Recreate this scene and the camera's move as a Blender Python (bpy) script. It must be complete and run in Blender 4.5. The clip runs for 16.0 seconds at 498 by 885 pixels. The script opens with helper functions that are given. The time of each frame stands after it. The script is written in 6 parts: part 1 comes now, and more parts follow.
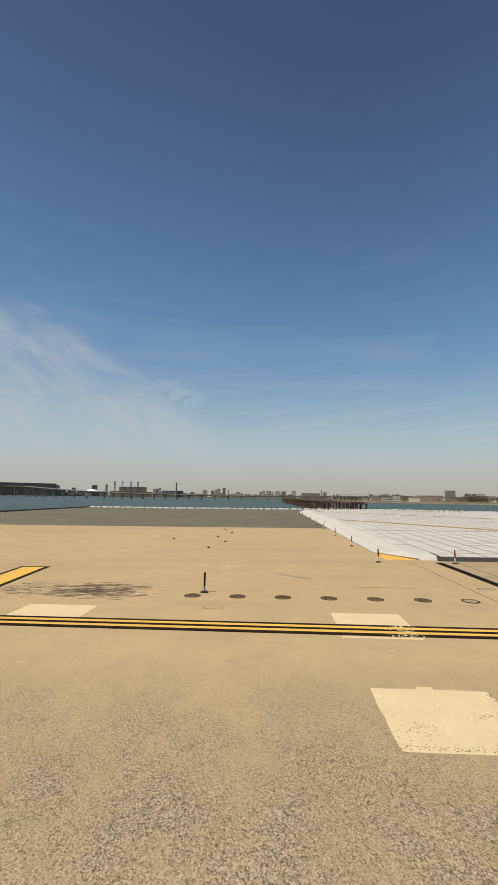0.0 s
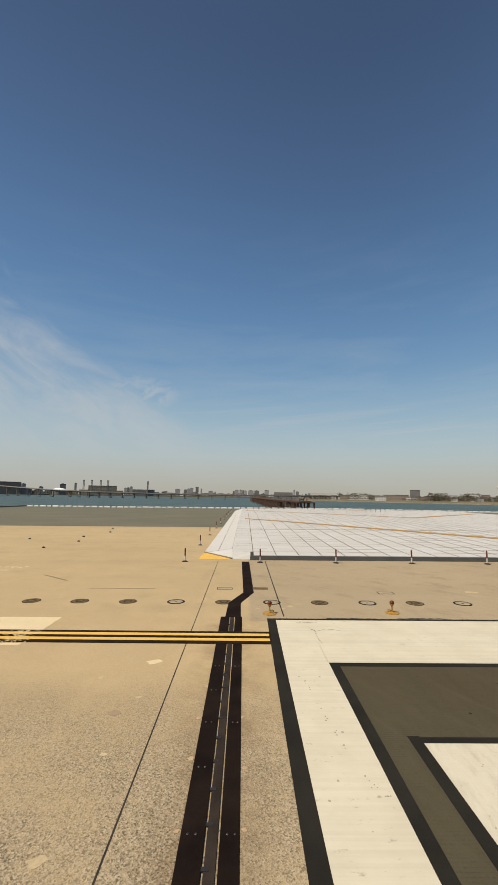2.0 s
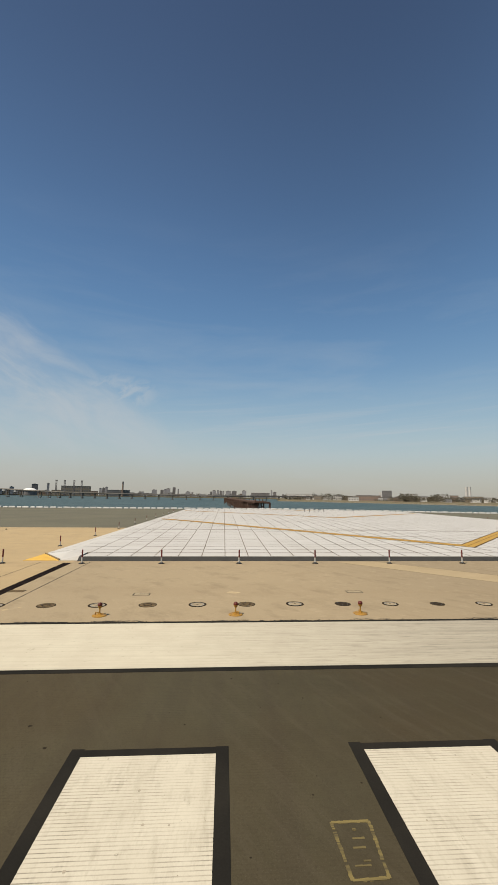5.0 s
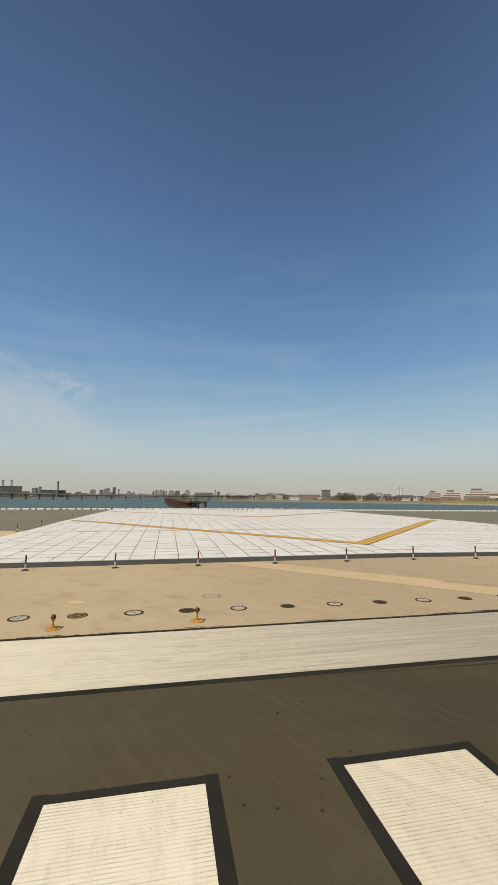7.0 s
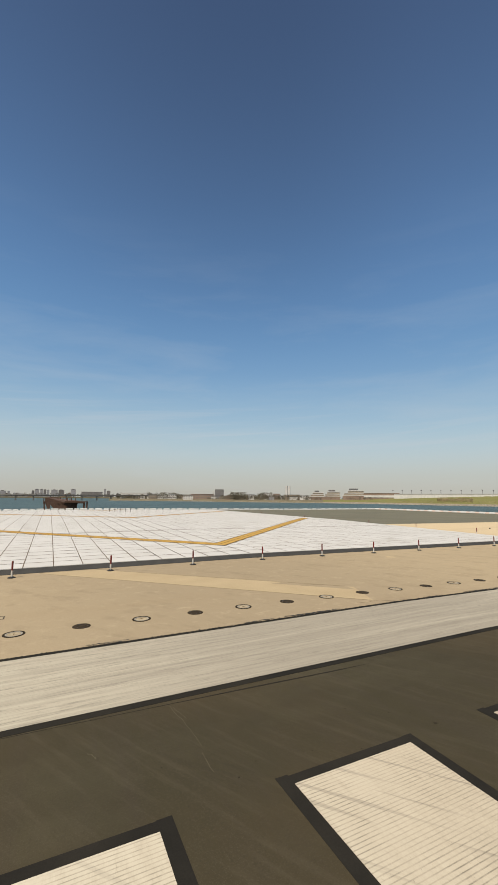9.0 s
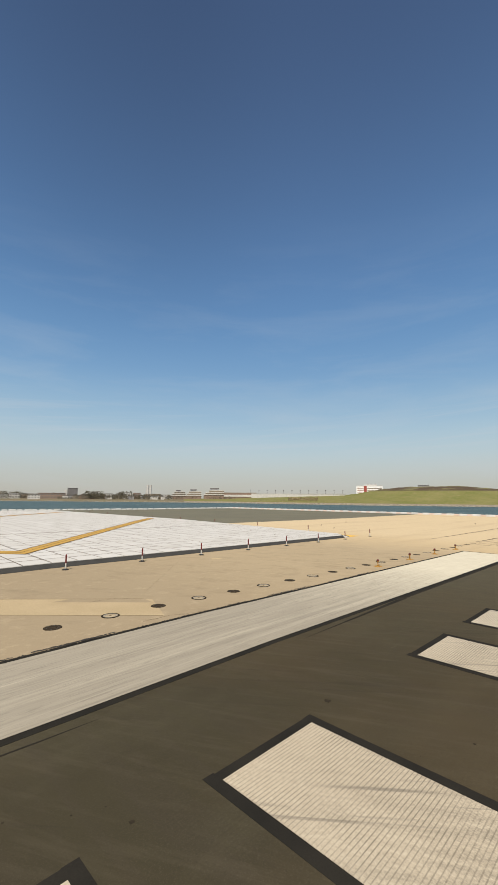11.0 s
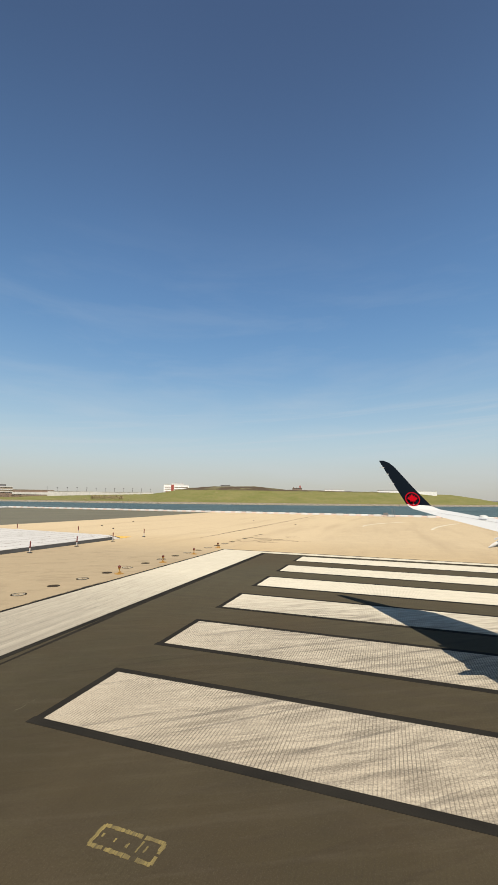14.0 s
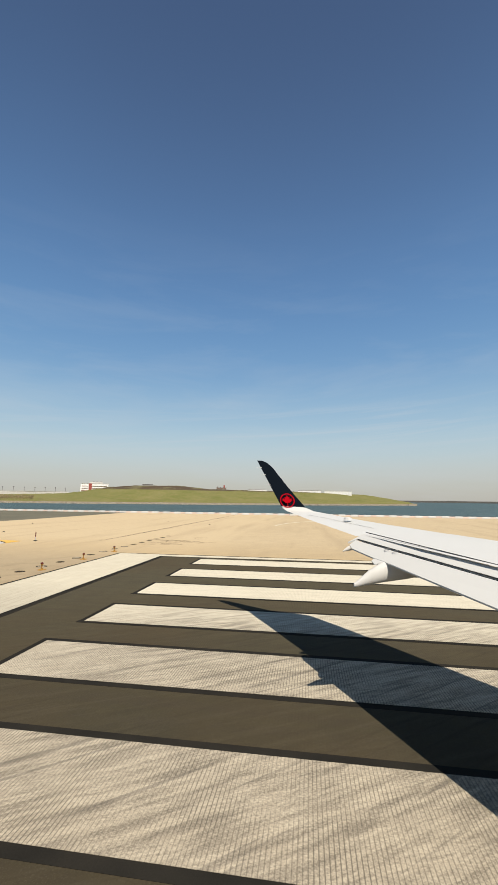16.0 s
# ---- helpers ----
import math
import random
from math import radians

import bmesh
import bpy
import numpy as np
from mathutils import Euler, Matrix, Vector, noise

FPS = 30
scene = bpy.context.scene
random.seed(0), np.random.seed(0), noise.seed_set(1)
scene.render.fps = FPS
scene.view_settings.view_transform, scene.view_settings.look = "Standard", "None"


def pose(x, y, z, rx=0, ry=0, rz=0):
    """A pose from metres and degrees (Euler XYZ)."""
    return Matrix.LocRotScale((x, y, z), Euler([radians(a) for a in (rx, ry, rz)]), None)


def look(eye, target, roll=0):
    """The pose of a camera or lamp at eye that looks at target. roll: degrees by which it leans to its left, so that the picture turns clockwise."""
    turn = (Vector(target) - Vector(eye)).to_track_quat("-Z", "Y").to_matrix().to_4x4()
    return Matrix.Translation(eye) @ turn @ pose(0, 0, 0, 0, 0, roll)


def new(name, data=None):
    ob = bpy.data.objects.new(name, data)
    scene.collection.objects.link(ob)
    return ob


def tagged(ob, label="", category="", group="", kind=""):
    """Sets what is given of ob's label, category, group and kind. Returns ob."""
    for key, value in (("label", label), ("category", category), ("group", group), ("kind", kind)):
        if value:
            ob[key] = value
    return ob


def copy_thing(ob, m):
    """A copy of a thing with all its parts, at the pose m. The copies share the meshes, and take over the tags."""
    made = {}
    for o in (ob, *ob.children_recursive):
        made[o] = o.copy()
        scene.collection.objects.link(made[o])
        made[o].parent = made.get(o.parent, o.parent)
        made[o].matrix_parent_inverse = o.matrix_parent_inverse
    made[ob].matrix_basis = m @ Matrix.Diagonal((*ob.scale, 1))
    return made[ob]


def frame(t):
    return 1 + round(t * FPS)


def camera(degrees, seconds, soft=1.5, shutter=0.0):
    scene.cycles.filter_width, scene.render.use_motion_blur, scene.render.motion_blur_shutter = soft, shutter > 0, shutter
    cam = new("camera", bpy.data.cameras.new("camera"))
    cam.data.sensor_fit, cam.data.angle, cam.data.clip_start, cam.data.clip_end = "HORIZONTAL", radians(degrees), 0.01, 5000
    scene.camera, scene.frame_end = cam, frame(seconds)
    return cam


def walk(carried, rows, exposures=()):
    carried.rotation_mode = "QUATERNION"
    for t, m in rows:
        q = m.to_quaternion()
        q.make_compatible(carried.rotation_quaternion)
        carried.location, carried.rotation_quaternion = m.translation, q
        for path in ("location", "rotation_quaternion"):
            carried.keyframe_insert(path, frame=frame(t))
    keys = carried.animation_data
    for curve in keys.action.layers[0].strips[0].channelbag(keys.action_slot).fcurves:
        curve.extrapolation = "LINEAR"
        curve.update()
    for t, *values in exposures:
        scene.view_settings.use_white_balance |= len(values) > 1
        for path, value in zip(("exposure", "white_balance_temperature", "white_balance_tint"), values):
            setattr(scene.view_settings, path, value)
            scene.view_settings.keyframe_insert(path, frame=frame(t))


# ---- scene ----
# ---------------------------------------------------------------- camera
cam = camera(63.04, 16.0, 1.0)
EXPOSURES = ((0.0, 0.30, 6850, 10), (4.0, 0.31, 6850, 10), (8.0, 0.44, 6750, 10), (11.0, 0.48, 6600, 10), (12.5, 0.49, 6600, 10), (14.0, 0.57, 6620, 10), (16.0, 0.53, 6640, 10))
PATH = [
    (0, (1.228, 0.343, 3.078), (0.947, 5.290, 3.746), 0.79),
    (0.5, (3.569, 0.605, 3.092), (3.391, 5.557, 3.757), 0.85),
    (1, (5.801, 0.816, 3.111), (5.713, 5.772, 3.770), 0.83),
    (1.5, (7.919, 0.982, 3.138), (7.898, 5.938, 3.801), 0.87),
    (2, (9.825, 1.029, 3.162), (9.855, 5.985, 3.823), 0.86),
    (2.5, (11.538, 1.056, 3.185), (11.608, 6.012, 3.847), 0.87),
    (3, (13.101, 1.125, 3.177), (13.195, 6.080, 3.838), 0.82),
    (3.5, (14.427, 1.154, 3.181), (14.543, 6.108, 3.845), 0.84),
    (4, (15.541, 1.153, 3.192), (15.692, 6.106, 3.856), 0.87),
    (4.2, (15.955, 1.155, 3.196), (16.124, 6.108, 3.862), 0.88),
    (6.3, (19.633, 1.622, 3.188), (20.296, 6.532, 3.862), 0.66),
    (6.5, (19.920, 1.677, 3.193), (20.660, 6.576, 3.867), 0.61),
    (7, (20.603, 1.847, 3.206), (21.565, 6.706, 3.881), 0.54),
    (7.5, (21.281, 2.016, 3.213), (22.496, 6.819, 3.887), 0.48),
    (8, (21.967, 2.190, 3.220), (23.477, 6.909, 3.894), 0.37),
    (8.2, (22.238, 2.258, 3.223), (23.869, 6.936, 3.898), 0.38),
    (10.3, (25.252, 3.040, 3.238), (28.310, 6.936, 3.920), 0.44),
    (10.5, (25.531, 3.071, 3.237), (28.718, 6.863, 3.920), 0.43),
    (11, (26.265, 3.124, 3.230), (29.762, 6.632, 3.912), 0.40),
    (11.5, (26.982, 3.105, 3.216), (30.761, 6.307, 3.899), 0.44),
    (12, (27.693, 3.044, 3.195), (31.722, 5.925, 3.878), 0.47),
    (12.5, (28.338, 2.889, 3.191), (32.580, 5.446, 3.874), 0.55),
    (13, (28.945, 2.652, 3.197), (33.368, 4.881, 3.883), 0.56),
    (13.5, (29.508, 2.374, 3.211), (34.078, 4.281, 3.897), 0.64),
    (14, (30.025, 2.123, 3.222), (34.712, 3.722, 3.908), 0.69),
    (14.5, (30.459, 1.867, 3.233), (35.232, 3.188, 3.917), 0.75),
    (15, (30.793, 1.582, 3.250), (35.626, 2.665, 3.937), 0.76),
    (15.5, (30.993, 1.270, 3.273), (35.867, 2.146, 3.961), 0.74),
    (16, (31.153, 0.934, 3.292), (36.053, 1.652, 3.983), 0.69),
]
walk(cam, [(t, look(eye, target, roll)) for t, eye, target, roll in PATH], EXPOSURES)

# ---------------------------------------------------------------- light
SUN_AZ, SUN_EL = -122.0, 55.0   # degrees clockwise from +Y, degrees above the horizon
world = bpy.data.worlds.new("sky")
scene.world = world
world.use_nodes = True
wn, wl = world.node_tree.nodes, world.node_tree.links
sky = wn.new("ShaderNodeTexSky")
sky.sky_type = "NISHITA"
sky.sun_disc = False
sky.sun_elevation, sky.sun_rotation = radians(SUN_EL), radians(SUN_AZ)
sky.air_density, sky.dust_density, sky.ozone_density = 1.0, 0.6, 2.0
background = wn["Background"]
background.inputs["Strength"].default_value = 0.073
# a hazy spring sky: pale grey at the skyline, clear blue above, deep blue higher up
coords = wn.new("ShaderNodeTexCoord")
split = wn.new("ShaderNodeSeparateXYZ")
wl.new(coords.outputs["Generated"], split.inputs[0])
haze = wn.new("ShaderNodeValToRGB")
haze.color_ramp.interpolation = "B_SPLINE"
TONES = ((0.0, (4.50, 4.38, 4.00)), (0.055, (5.05, 5.22, 4.95)), (0.105, (4.85, 5.90, 6.25)), (0.18, (3.60, 5.35, 6.65)), (0.30, (1.68, 3.48, 5.95)),
         (0.46, (1.10, 2.45, 4.83)), (0.62, (0.80, 1.65, 3.38)), (0.80, (0.50, 0.92, 1.93)), (1.0, (0.42, 0.75, 1.64)))
while len(haze.color_ramp.elements) < len(TONES):
    haze.color_ramp.elements.new(0.5)
for element, (height, tone) in zip(haze.color_ramp.elements, TONES):
    element.position = height
    element.color = (*(0.1 * c for c in tone), 1)
wl.new(split.outputs["Z"], haze.inputs[0])
blend = wn.new("ShaderNodeMix")
blend.data_type = "RGBA"
blend.inputs[0].default_value = 0.86
wl.new(sky.outputs[0], blend.inputs[6])
gain = wn.new("ShaderNodeVectorMath")
gain.operation = "SCALE"
gain.inputs["Scale"].default_value = 10.0
wl.new(haze.outputs[0], gain.inputs[0])
wl.new(gain.outputs[0], blend.inputs[7])
# thin cirrus streaks
stretch = wn.new("ShaderNodeMapping")
stretch.inputs["Scale"].default_value = (1.3, 1.3, 7.0)
stretch.inputs["Rotation"].default_value = (radians(9), radians(7), 0)
wl.new(coords.outputs["Generated"], stretch.inputs[0])
wisps = wn.new("ShaderNodeTexNoise")
wisps.inputs["Scale"].default_value, wisps.inputs["Detail"].default_value, wisps.inputs["Roughness"].default_value = 1.9, 7.0, 0.58
wisps.inputs["Distortion"].default_value = 0.35
wl.new(stretch.outputs[0], wisps.inputs["Vector"])
veil = wn.new("ShaderNodeMapRange")
veil.inputs["From Min"].default_value, veil.inputs["From Max"].default_value = 0.47, 0.74
veil.inputs["To Max"].default_value = 0.55
wl.new(wisps.outputs["Fac"], veil.inputs["Value"])
height = wn.new("ShaderNodeMapRange")
height.inputs["From Min"].default_value, height.inputs["From Max"].default_value = 0.60, 0.15
wl.new(split.outputs["Z"], height.inputs["Value"])
thin = wn.new("ShaderNodeMath")
thin.operation = "MULTIPLY"
wl.new(veil.outputs[0], thin.inputs[0])
wl.new(height.outputs[0], thin.inputs[1])


def sky_math(operation, a, b):
    node = wn.new("ShaderNodeMath")
    node.operation = operation
    for value, socket in ((a, node.inputs[0]), (b, node.inputs[1])):
        if isinstance(value, (int, float)):
            socket.default_value = value
        else:
            wl.new(value, socket)
    return node.outputs[0]


def sky_range(value, low, high, a=0.0, b=1.0):
    node = wn.new("ShaderNodeMapRange")
    node.interpolation_type = "SMOOTHSTEP"
    for key, amount in (("From Min", low), ("From Max", high), ("To Min", a), ("To Max", b)):
        node.inputs[key].default_value = amount
    wl.new(value, node.inputs["Value"])
    return node.outputs[0]


def fibres(turn, wide, tall, scale, warp):
    """Drawn-out noise over bearing and height."""
    joined = wn.new("ShaderNodeCombineXYZ")
    wl.new(bearing, joined.inputs[0])
    wl.new(split.outputs["Z"], joined.inputs[1])
    turned = wn.new("ShaderNodeMapping")
    turned.vector_type = "TEXTURE"
    turned.inputs["Rotation"].default_value = (0, 0, radians(turn))
    turned.inputs["Scale"].default_value = (wide, tall, 1)
    wl.new(joined.outputs[0], turned.inputs[0])
    node = wn.new("ShaderNodeTexNoise")
    for key, amount in (("Scale", scale), ("Detail", 7.0), ("Roughness", 0.6), ("Distortion", warp)):
        node.inputs[key].default_value = amount
    wl.new(turned.outputs[0], node.inputs["Vector"])
    return node.outputs["Fac"]


# a bank of cirrus over the western shore, a torn plume at its edge and thin level streaks low down
bearing = sky_math("ARCTAN2", split.outputs["X"], split.outputs["Y"])
edge = sky_math("ADD", sky_range(bearing, -0.62, -0.10, 0.40, 0.20), sky_math("MULTIPLY", sky_math("SUBTRACT", fibres(-25.0, 0.30, 0.10, 1.0, 0.6), 0.5), 0.22))
under = sky_range(sky_math("SUBTRACT", edge, split.outputs["Z"]), -0.03, 0.10)
bank = sky_math("MULTIPLY", sky_math("MULTIPLY", sky_math("MULTIPLY", under, sky_range(bearing, 0.05, -0.22)), sky_range(split.outputs["Z"], 0.04, 0.20, 0.3, 1.0)), sky_range(fibres(-24.0, 0.17, 0.075, 1.0, 0.7), 0.32, 0.70, 0.16, 0.62))
off_x = sky_math("DIVIDE", sky_math("ADD", bearing, 0.265), 0.095)
off_z = sky_math("DIVIDE", sky_math("SUBTRACT", split.outputs["Z"], 0.240), 0.040)
round_off = sky_math("ADD", sky_math("MULTIPLY", off_x, off_x), sky_math("MULTIPLY", off_z, off_z))
plume = sky_math("MULTIPLY", sky_range(round_off, 1.6, 0.0), sky_range(fibres(20.0, 0.055, 0.035, 1.0, 0.6), 0.34, 0.60, 0.0, 0.46))
low_band = sky_math("MULTIPLY", sky_range(split.outputs["Z"], 0.27, 0.17), sky_range(split.outputs["Z"], 0.07, 0.14))
level_streaks = sky_math("MULTIPLY", low_band, sky_range(fibres(4.0, 0.50, 0.022, 1.0, 0.5), 0.46, 0.70, 0.0, 0.30))
cloud = wn.new("ShaderNodeMix")
cloud.data_type = "RGBA"
cloud.inputs[7].default_value = (5.4, 5.9, 6.4, 1)
veils = sky_math("MAXIMUM", sky_math("MAXIMUM", sky_math("MULTIPLY", thin.outputs[0], 0.45), bank), sky_math("MAXIMUM", plume, level_streaks))
wl.new(veils, cloud.inputs[0])
# window tint put into the sky: up to a tenth darker high in the north-north-east
deep = wn.new("ShaderNodeVectorMath")
deep.operation = "SCALE"
window_tint = sky_math("MULTIPLY", sky_math("MULTIPLY", sky_range(bearing, -0.30, 0.40), sky_range(bearing, 0.95, 0.50)), sky_range(split.outputs["Z"], 0.25, 0.6))
wl.new(sky_math("SUBTRACT", 1.0, sky_math("MULTIPLY", window_tint, 0.10)), deep.inputs["Scale"])
wl.new(blend.outputs[2], deep.inputs[0])
wl.new(deep.outputs[0], cloud.inputs[6])
wl.new(cloud.outputs[2], background.inputs["Color"])
sun = new("sun", bpy.data.lights.new("sun", "SUN"))
sun.data.energy, sun.data.angle, sun.data.color = 4.6, radians(0.53), (1.0, 0.93, 0.82)
away = Vector((math.sin(radians(SUN_AZ)) * math.cos(radians(SUN_EL)), math.cos(radians(SUN_AZ)) * math.cos(radians(SUN_EL)), math.sin(radians(SUN_EL))))
sun.matrix_basis = look(away * 200, (0, 0, 0))


# ---------------------------------------------------------------- materials
class Nodes:
    """A short way to write node trees."""

    def __init__(self, name):
        self.mat = bpy.data.materials.new(name)
        self.mat.use_nodes = True
        self.tree = self.mat.node_tree
        self.bsdf = self.tree.nodes["Principled BSDF"]
        self.place = self.add("ShaderNodeNewGeometry").outputs["Position"]

    def add(self, kind, **values):
        node = self.tree.nodes.new(kind)
        for key, value in values.items():
            if key in node.inputs:
                node.inputs[key].default_value = value
        return node

    def link(self, a, b):
        self.tree.links.new(a, b)

    def scaled(self, x, y, z, turn=0.0, source=None):
        node = self.add("ShaderNodeMapping")
        node.vector_type = "TEXTURE"
        node.inputs["Scale"].default_value = (1 / x, 1 / y, 1 / z)
        node.inputs["Rotation"].default_value = (0, 0, radians(turn))
        self.link(source or self.place, node.inputs["Vector"])
        return node.outputs[0]

    def noise(self, scale, detail=4.0, rough=0.55, vector=None):
        node = self.add("ShaderNodeTexNoise", Scale=scale, Detail=detail, Roughness=rough)
        self.link(vector or self.place, node.inputs["Vector"])
        return node.outputs["Fac"]

    def cells(self, scale, vector=None):
        node = self.add("ShaderNodeTexVoronoi", Scale=scale)
        self.link(vector or self.place, node.inputs["Vector"])
        return node

    def ramp(self, value, low, high, a=0.0, b=1.0):
        node = self.add("ShaderNodeMapRange")
        node.inputs["From Min"].default_value, node.inputs["From Max"].default_value = low, high
        node.inputs["To Min"].default_value, node.inputs["To Max"].default_value = a, b
        self.link(value, node.inputs["Value"])
        return node.outputs[0]

    def times(self, a, b):
        node = self.add("ShaderNodeMath")
        node.operation = "MULTIPLY"
        self.link(a, node.inputs[0])
        if isinstance(b, float):
            node.inputs[1].default_value = b
        else:
            self.link(b, node.inputs[1])
        return node.outputs[0]

    def mix(self, factor, a, b, blend="MIX"):
        node = self.add("ShaderNodeMix")
        node.data_type, node.blend_type = "RGBA", blend
        for value, socket in ((factor, node.inputs[0]), (a, node.inputs[6]), (b, node.inputs[7])):
            if isinstance(value, (int, float)):
                socket.default_value = value
            elif isinstance(value, tuple):
                socket.default_value = (*value, 1)
            else:
                self.link(value, socket)
        return node.outputs[2]

    def bump(self, height, strength, distance):
        node = self.add("ShaderNodeBump", Strength=strength, Distance=distance)
        self.link(height, node.inputs["Height"])
        self.link(node.outputs[0], self.bsdf.inputs["Normal"])

    def finish(self, colour, rough=0.85, metal=0.0, spec=0.3):
        if isinstance(colour, tuple):
            self.bsdf.inputs["Base Color"].default_value = (*colour, 1)
        else:
            self.link(colour, self.bsdf.inputs["Base Color"])
        self.bsdf.inputs["Roughness"].default_value = rough
        self.bsdf.inputs["Metallic"].default_value = metal
        self.bsdf.inputs["Specular IOR Level"].default_value = spec
        return self.mat


def worn(name, a, b, scale=1.0, grain=40.0, rough=0.8, metal=0.0, spec=0.3, bump=0.15, dist=0.004):
    """A surface of two tones with fine grain and relief."""
    n = Nodes(name)
    big = n.ramp(n.noise(scale, 5), 0.35, 0.65)
    fine = n.noise(grain, 3)
    tone = n.mix(big, a, b)
    tone = n.mix(0.35, tone, n.mix(n.ramp(fine, 0.3, 0.7), (0.45, 0.45, 0.45), (1.0, 1.0, 1.0)), "MULTIPLY")
    n.bump(fine, bump, dist)
    return n.finish(tone, rough, metal, spec)


def skin(name, tone, spec):
    """Smooth aircraft paint with the faintest soot."""
    n = Nodes(name)
    soot = n.ramp(n.noise(1.3, 2, 0.5, n.scaled(1.0, 0.35, 1.0)), 0.45, 0.8, 0.0, 0.12)
    return n.finish(n.mix(soot, tone, tuple(0.75 * c for c in tone)), 0.5 if spec > 0.1 else 0.85, 0.0, spec)


def concrete():
    n = Nodes("aggregate_concrete")
    wide = n.ramp(n.noise(0.06, 6), 0.35, 0.65)
    mid = n.ramp(n.noise(0.7, 6, 0.65), 0.3, 0.7)
    tone = n.mix(wide, (0.46, 0.345, 0.191), (0.412, 0.306, 0.168))
    tone = n.mix(n.times(mid, 0.35), tone, (0.325, 0.242, 0.136))
    where = n.add("ShaderNodeSeparateXYZ")
    n.link(n.place, where.inputs[0])
    band = n.times(n.times(n.ramp(where.outputs["X"], 9.95, 10.05), n.ramp(where.outputs["X"], 60.0, 52.0)), n.ramp(where.outputs["Y"], 12.4, 12.5))
    tone = n.mix(n.times(band, 0.85), tone, (0.318, 0.254, 0.165))
    trodden = n.times(n.times(n.ramp(where.outputs["X"], 19.0, 27.0), n.ramp(where.outputs["X"], 42.0, 33.0)), band)
    tone = n.mix(n.times(trodden, 0.62), tone, (0.240, 0.190, 0.125))
    pale = n.times(n.ramp(n.noise(1.7, 7, 0.75), 0.54, 0.72), band)
    tone = n.mix(n.times(pale, 0.38), tone, (0.42, 0.34, 0.222))
    flaky = n.times(n.ramp(n.noise(3.4, 8, 0.78), 0.53, 0.66), n.ramp(n.noise(0.22, 4), 0.44, 0.58))
    tone = n.mix(n.times(flaky, 0.2), tone, (0.48, 0.39, 0.25))
    grime = n.times(n.ramp(n.noise(1.2, 6, 0.7, n.scaled(1.0, 0.5, 1.0, 35.0)), 0.52, 0.7), band)
    tone = n.mix(n.times(grime, 0.45), tone, (0.175, 0.136, 0.088))
    blotch = n.times(n.ramp(n.noise(0.9, 7, 0.7), 0.50, 0.72), n.ramp(n.noise(0.16, 4), 0.4, 0.6, 0.15, 1.0))
    tone = n.mix(n.times(blotch, 0.45), tone, (0.225, 0.17, 0.105))
    tone = n.mix(n.times(n.ramp(where.outputs["X"], 50.0, 66.0), 0.72), tone, (0.53, 0.425, 0.276))
    swept = n.ramp(n.noise(0.35, 4, 0.6, n.scaled(0.12, 1.0, 1.0)), 0.52, 0.7)
    tone = n.mix(n.times(swept, 0.3), tone, (0.2664, 0.1998, 0.1221))
    # exposed stones, mostly where the mortar has weathered away on the taxiway side
    loose = n.ramp(n.noise(0.8, 7, 0.72, n.scaled(1.0, 0.6, 1.0, 20.0)), 0.38, 0.58)
    near = n.times(n.ramp(where.outputs["Y"], 9.4, 5.2, 0.10, 1.0), n.ramp(where.outputs["X"], 20.0, 12.0, 0.16, 1.0))
    bare = n.times(n.ramp(loose, 0.0, 1.0, 0.42, 1.0), near)
    stones, small = n.cells(56.0), n.cells(105.0)
    pick, pick2 = n.add("ShaderNodeSeparateColor"), n.add("ShaderNodeSeparateColor")
    n.link(stones.outputs["Color"], pick.inputs[0])
    n.link(small.outputs["Color"], pick2.inputs[0])
    tone = n.mix(n.times(bare, 0.7), tone, (0.205, 0.166, 0.116))
    tone = n.mix(n.times(n.times(n.ramp(pick2.outputs[0], 0.50, 0.75), bare), 0.75), tone, (0.085, 0.068, 0.048))
    tone = n.mix(n.times(n.times(n.ramp(pick.outputs[0], 0.66, 0.80), bare), 0.8), tone, (0.050, 0.040, 0.029))
    tone = n.mix(n.times(n.times(n.ramp(pick.outputs[1], 0.64, 0.80), bare), 0.62), tone, (0.50, 0.41, 0.28))
    tone = n.mix(n.times(n.times(n.ramp(pick2.outputs[2], 0.70, 0.9), bare), 0.5), tone, (0.46, 0.375, 0.255))
    # rust washed off the steel joint
    beside = n.times(n.ramp(where.outputs["X"], 8.7, 9.25), n.ramp(where.outputs["X"], 10.3, 9.8))
    rusty = n.times(n.times(beside, n.ramp(where.outputs["Y"], 12.9, 12.4)), n.ramp(n.noise(1.4, 6, 0.72), 0.36, 0.62))
    tone = n.mix(n.times(rusty, 0.55), tone, (0.150, 0.098, 0.052))
    grit = n.ramp(n.noise(24.0, 3, 0.7), 0.35, 0.7)
    tone = n.mix(n.times(grit, 0.24), tone, (0.20, 0.152, 0.098))
    n.bump(stones.outputs["Distance"], 0.35, 0.006)
    return n.finish(tone, 0.95, 0.0, 0.06)


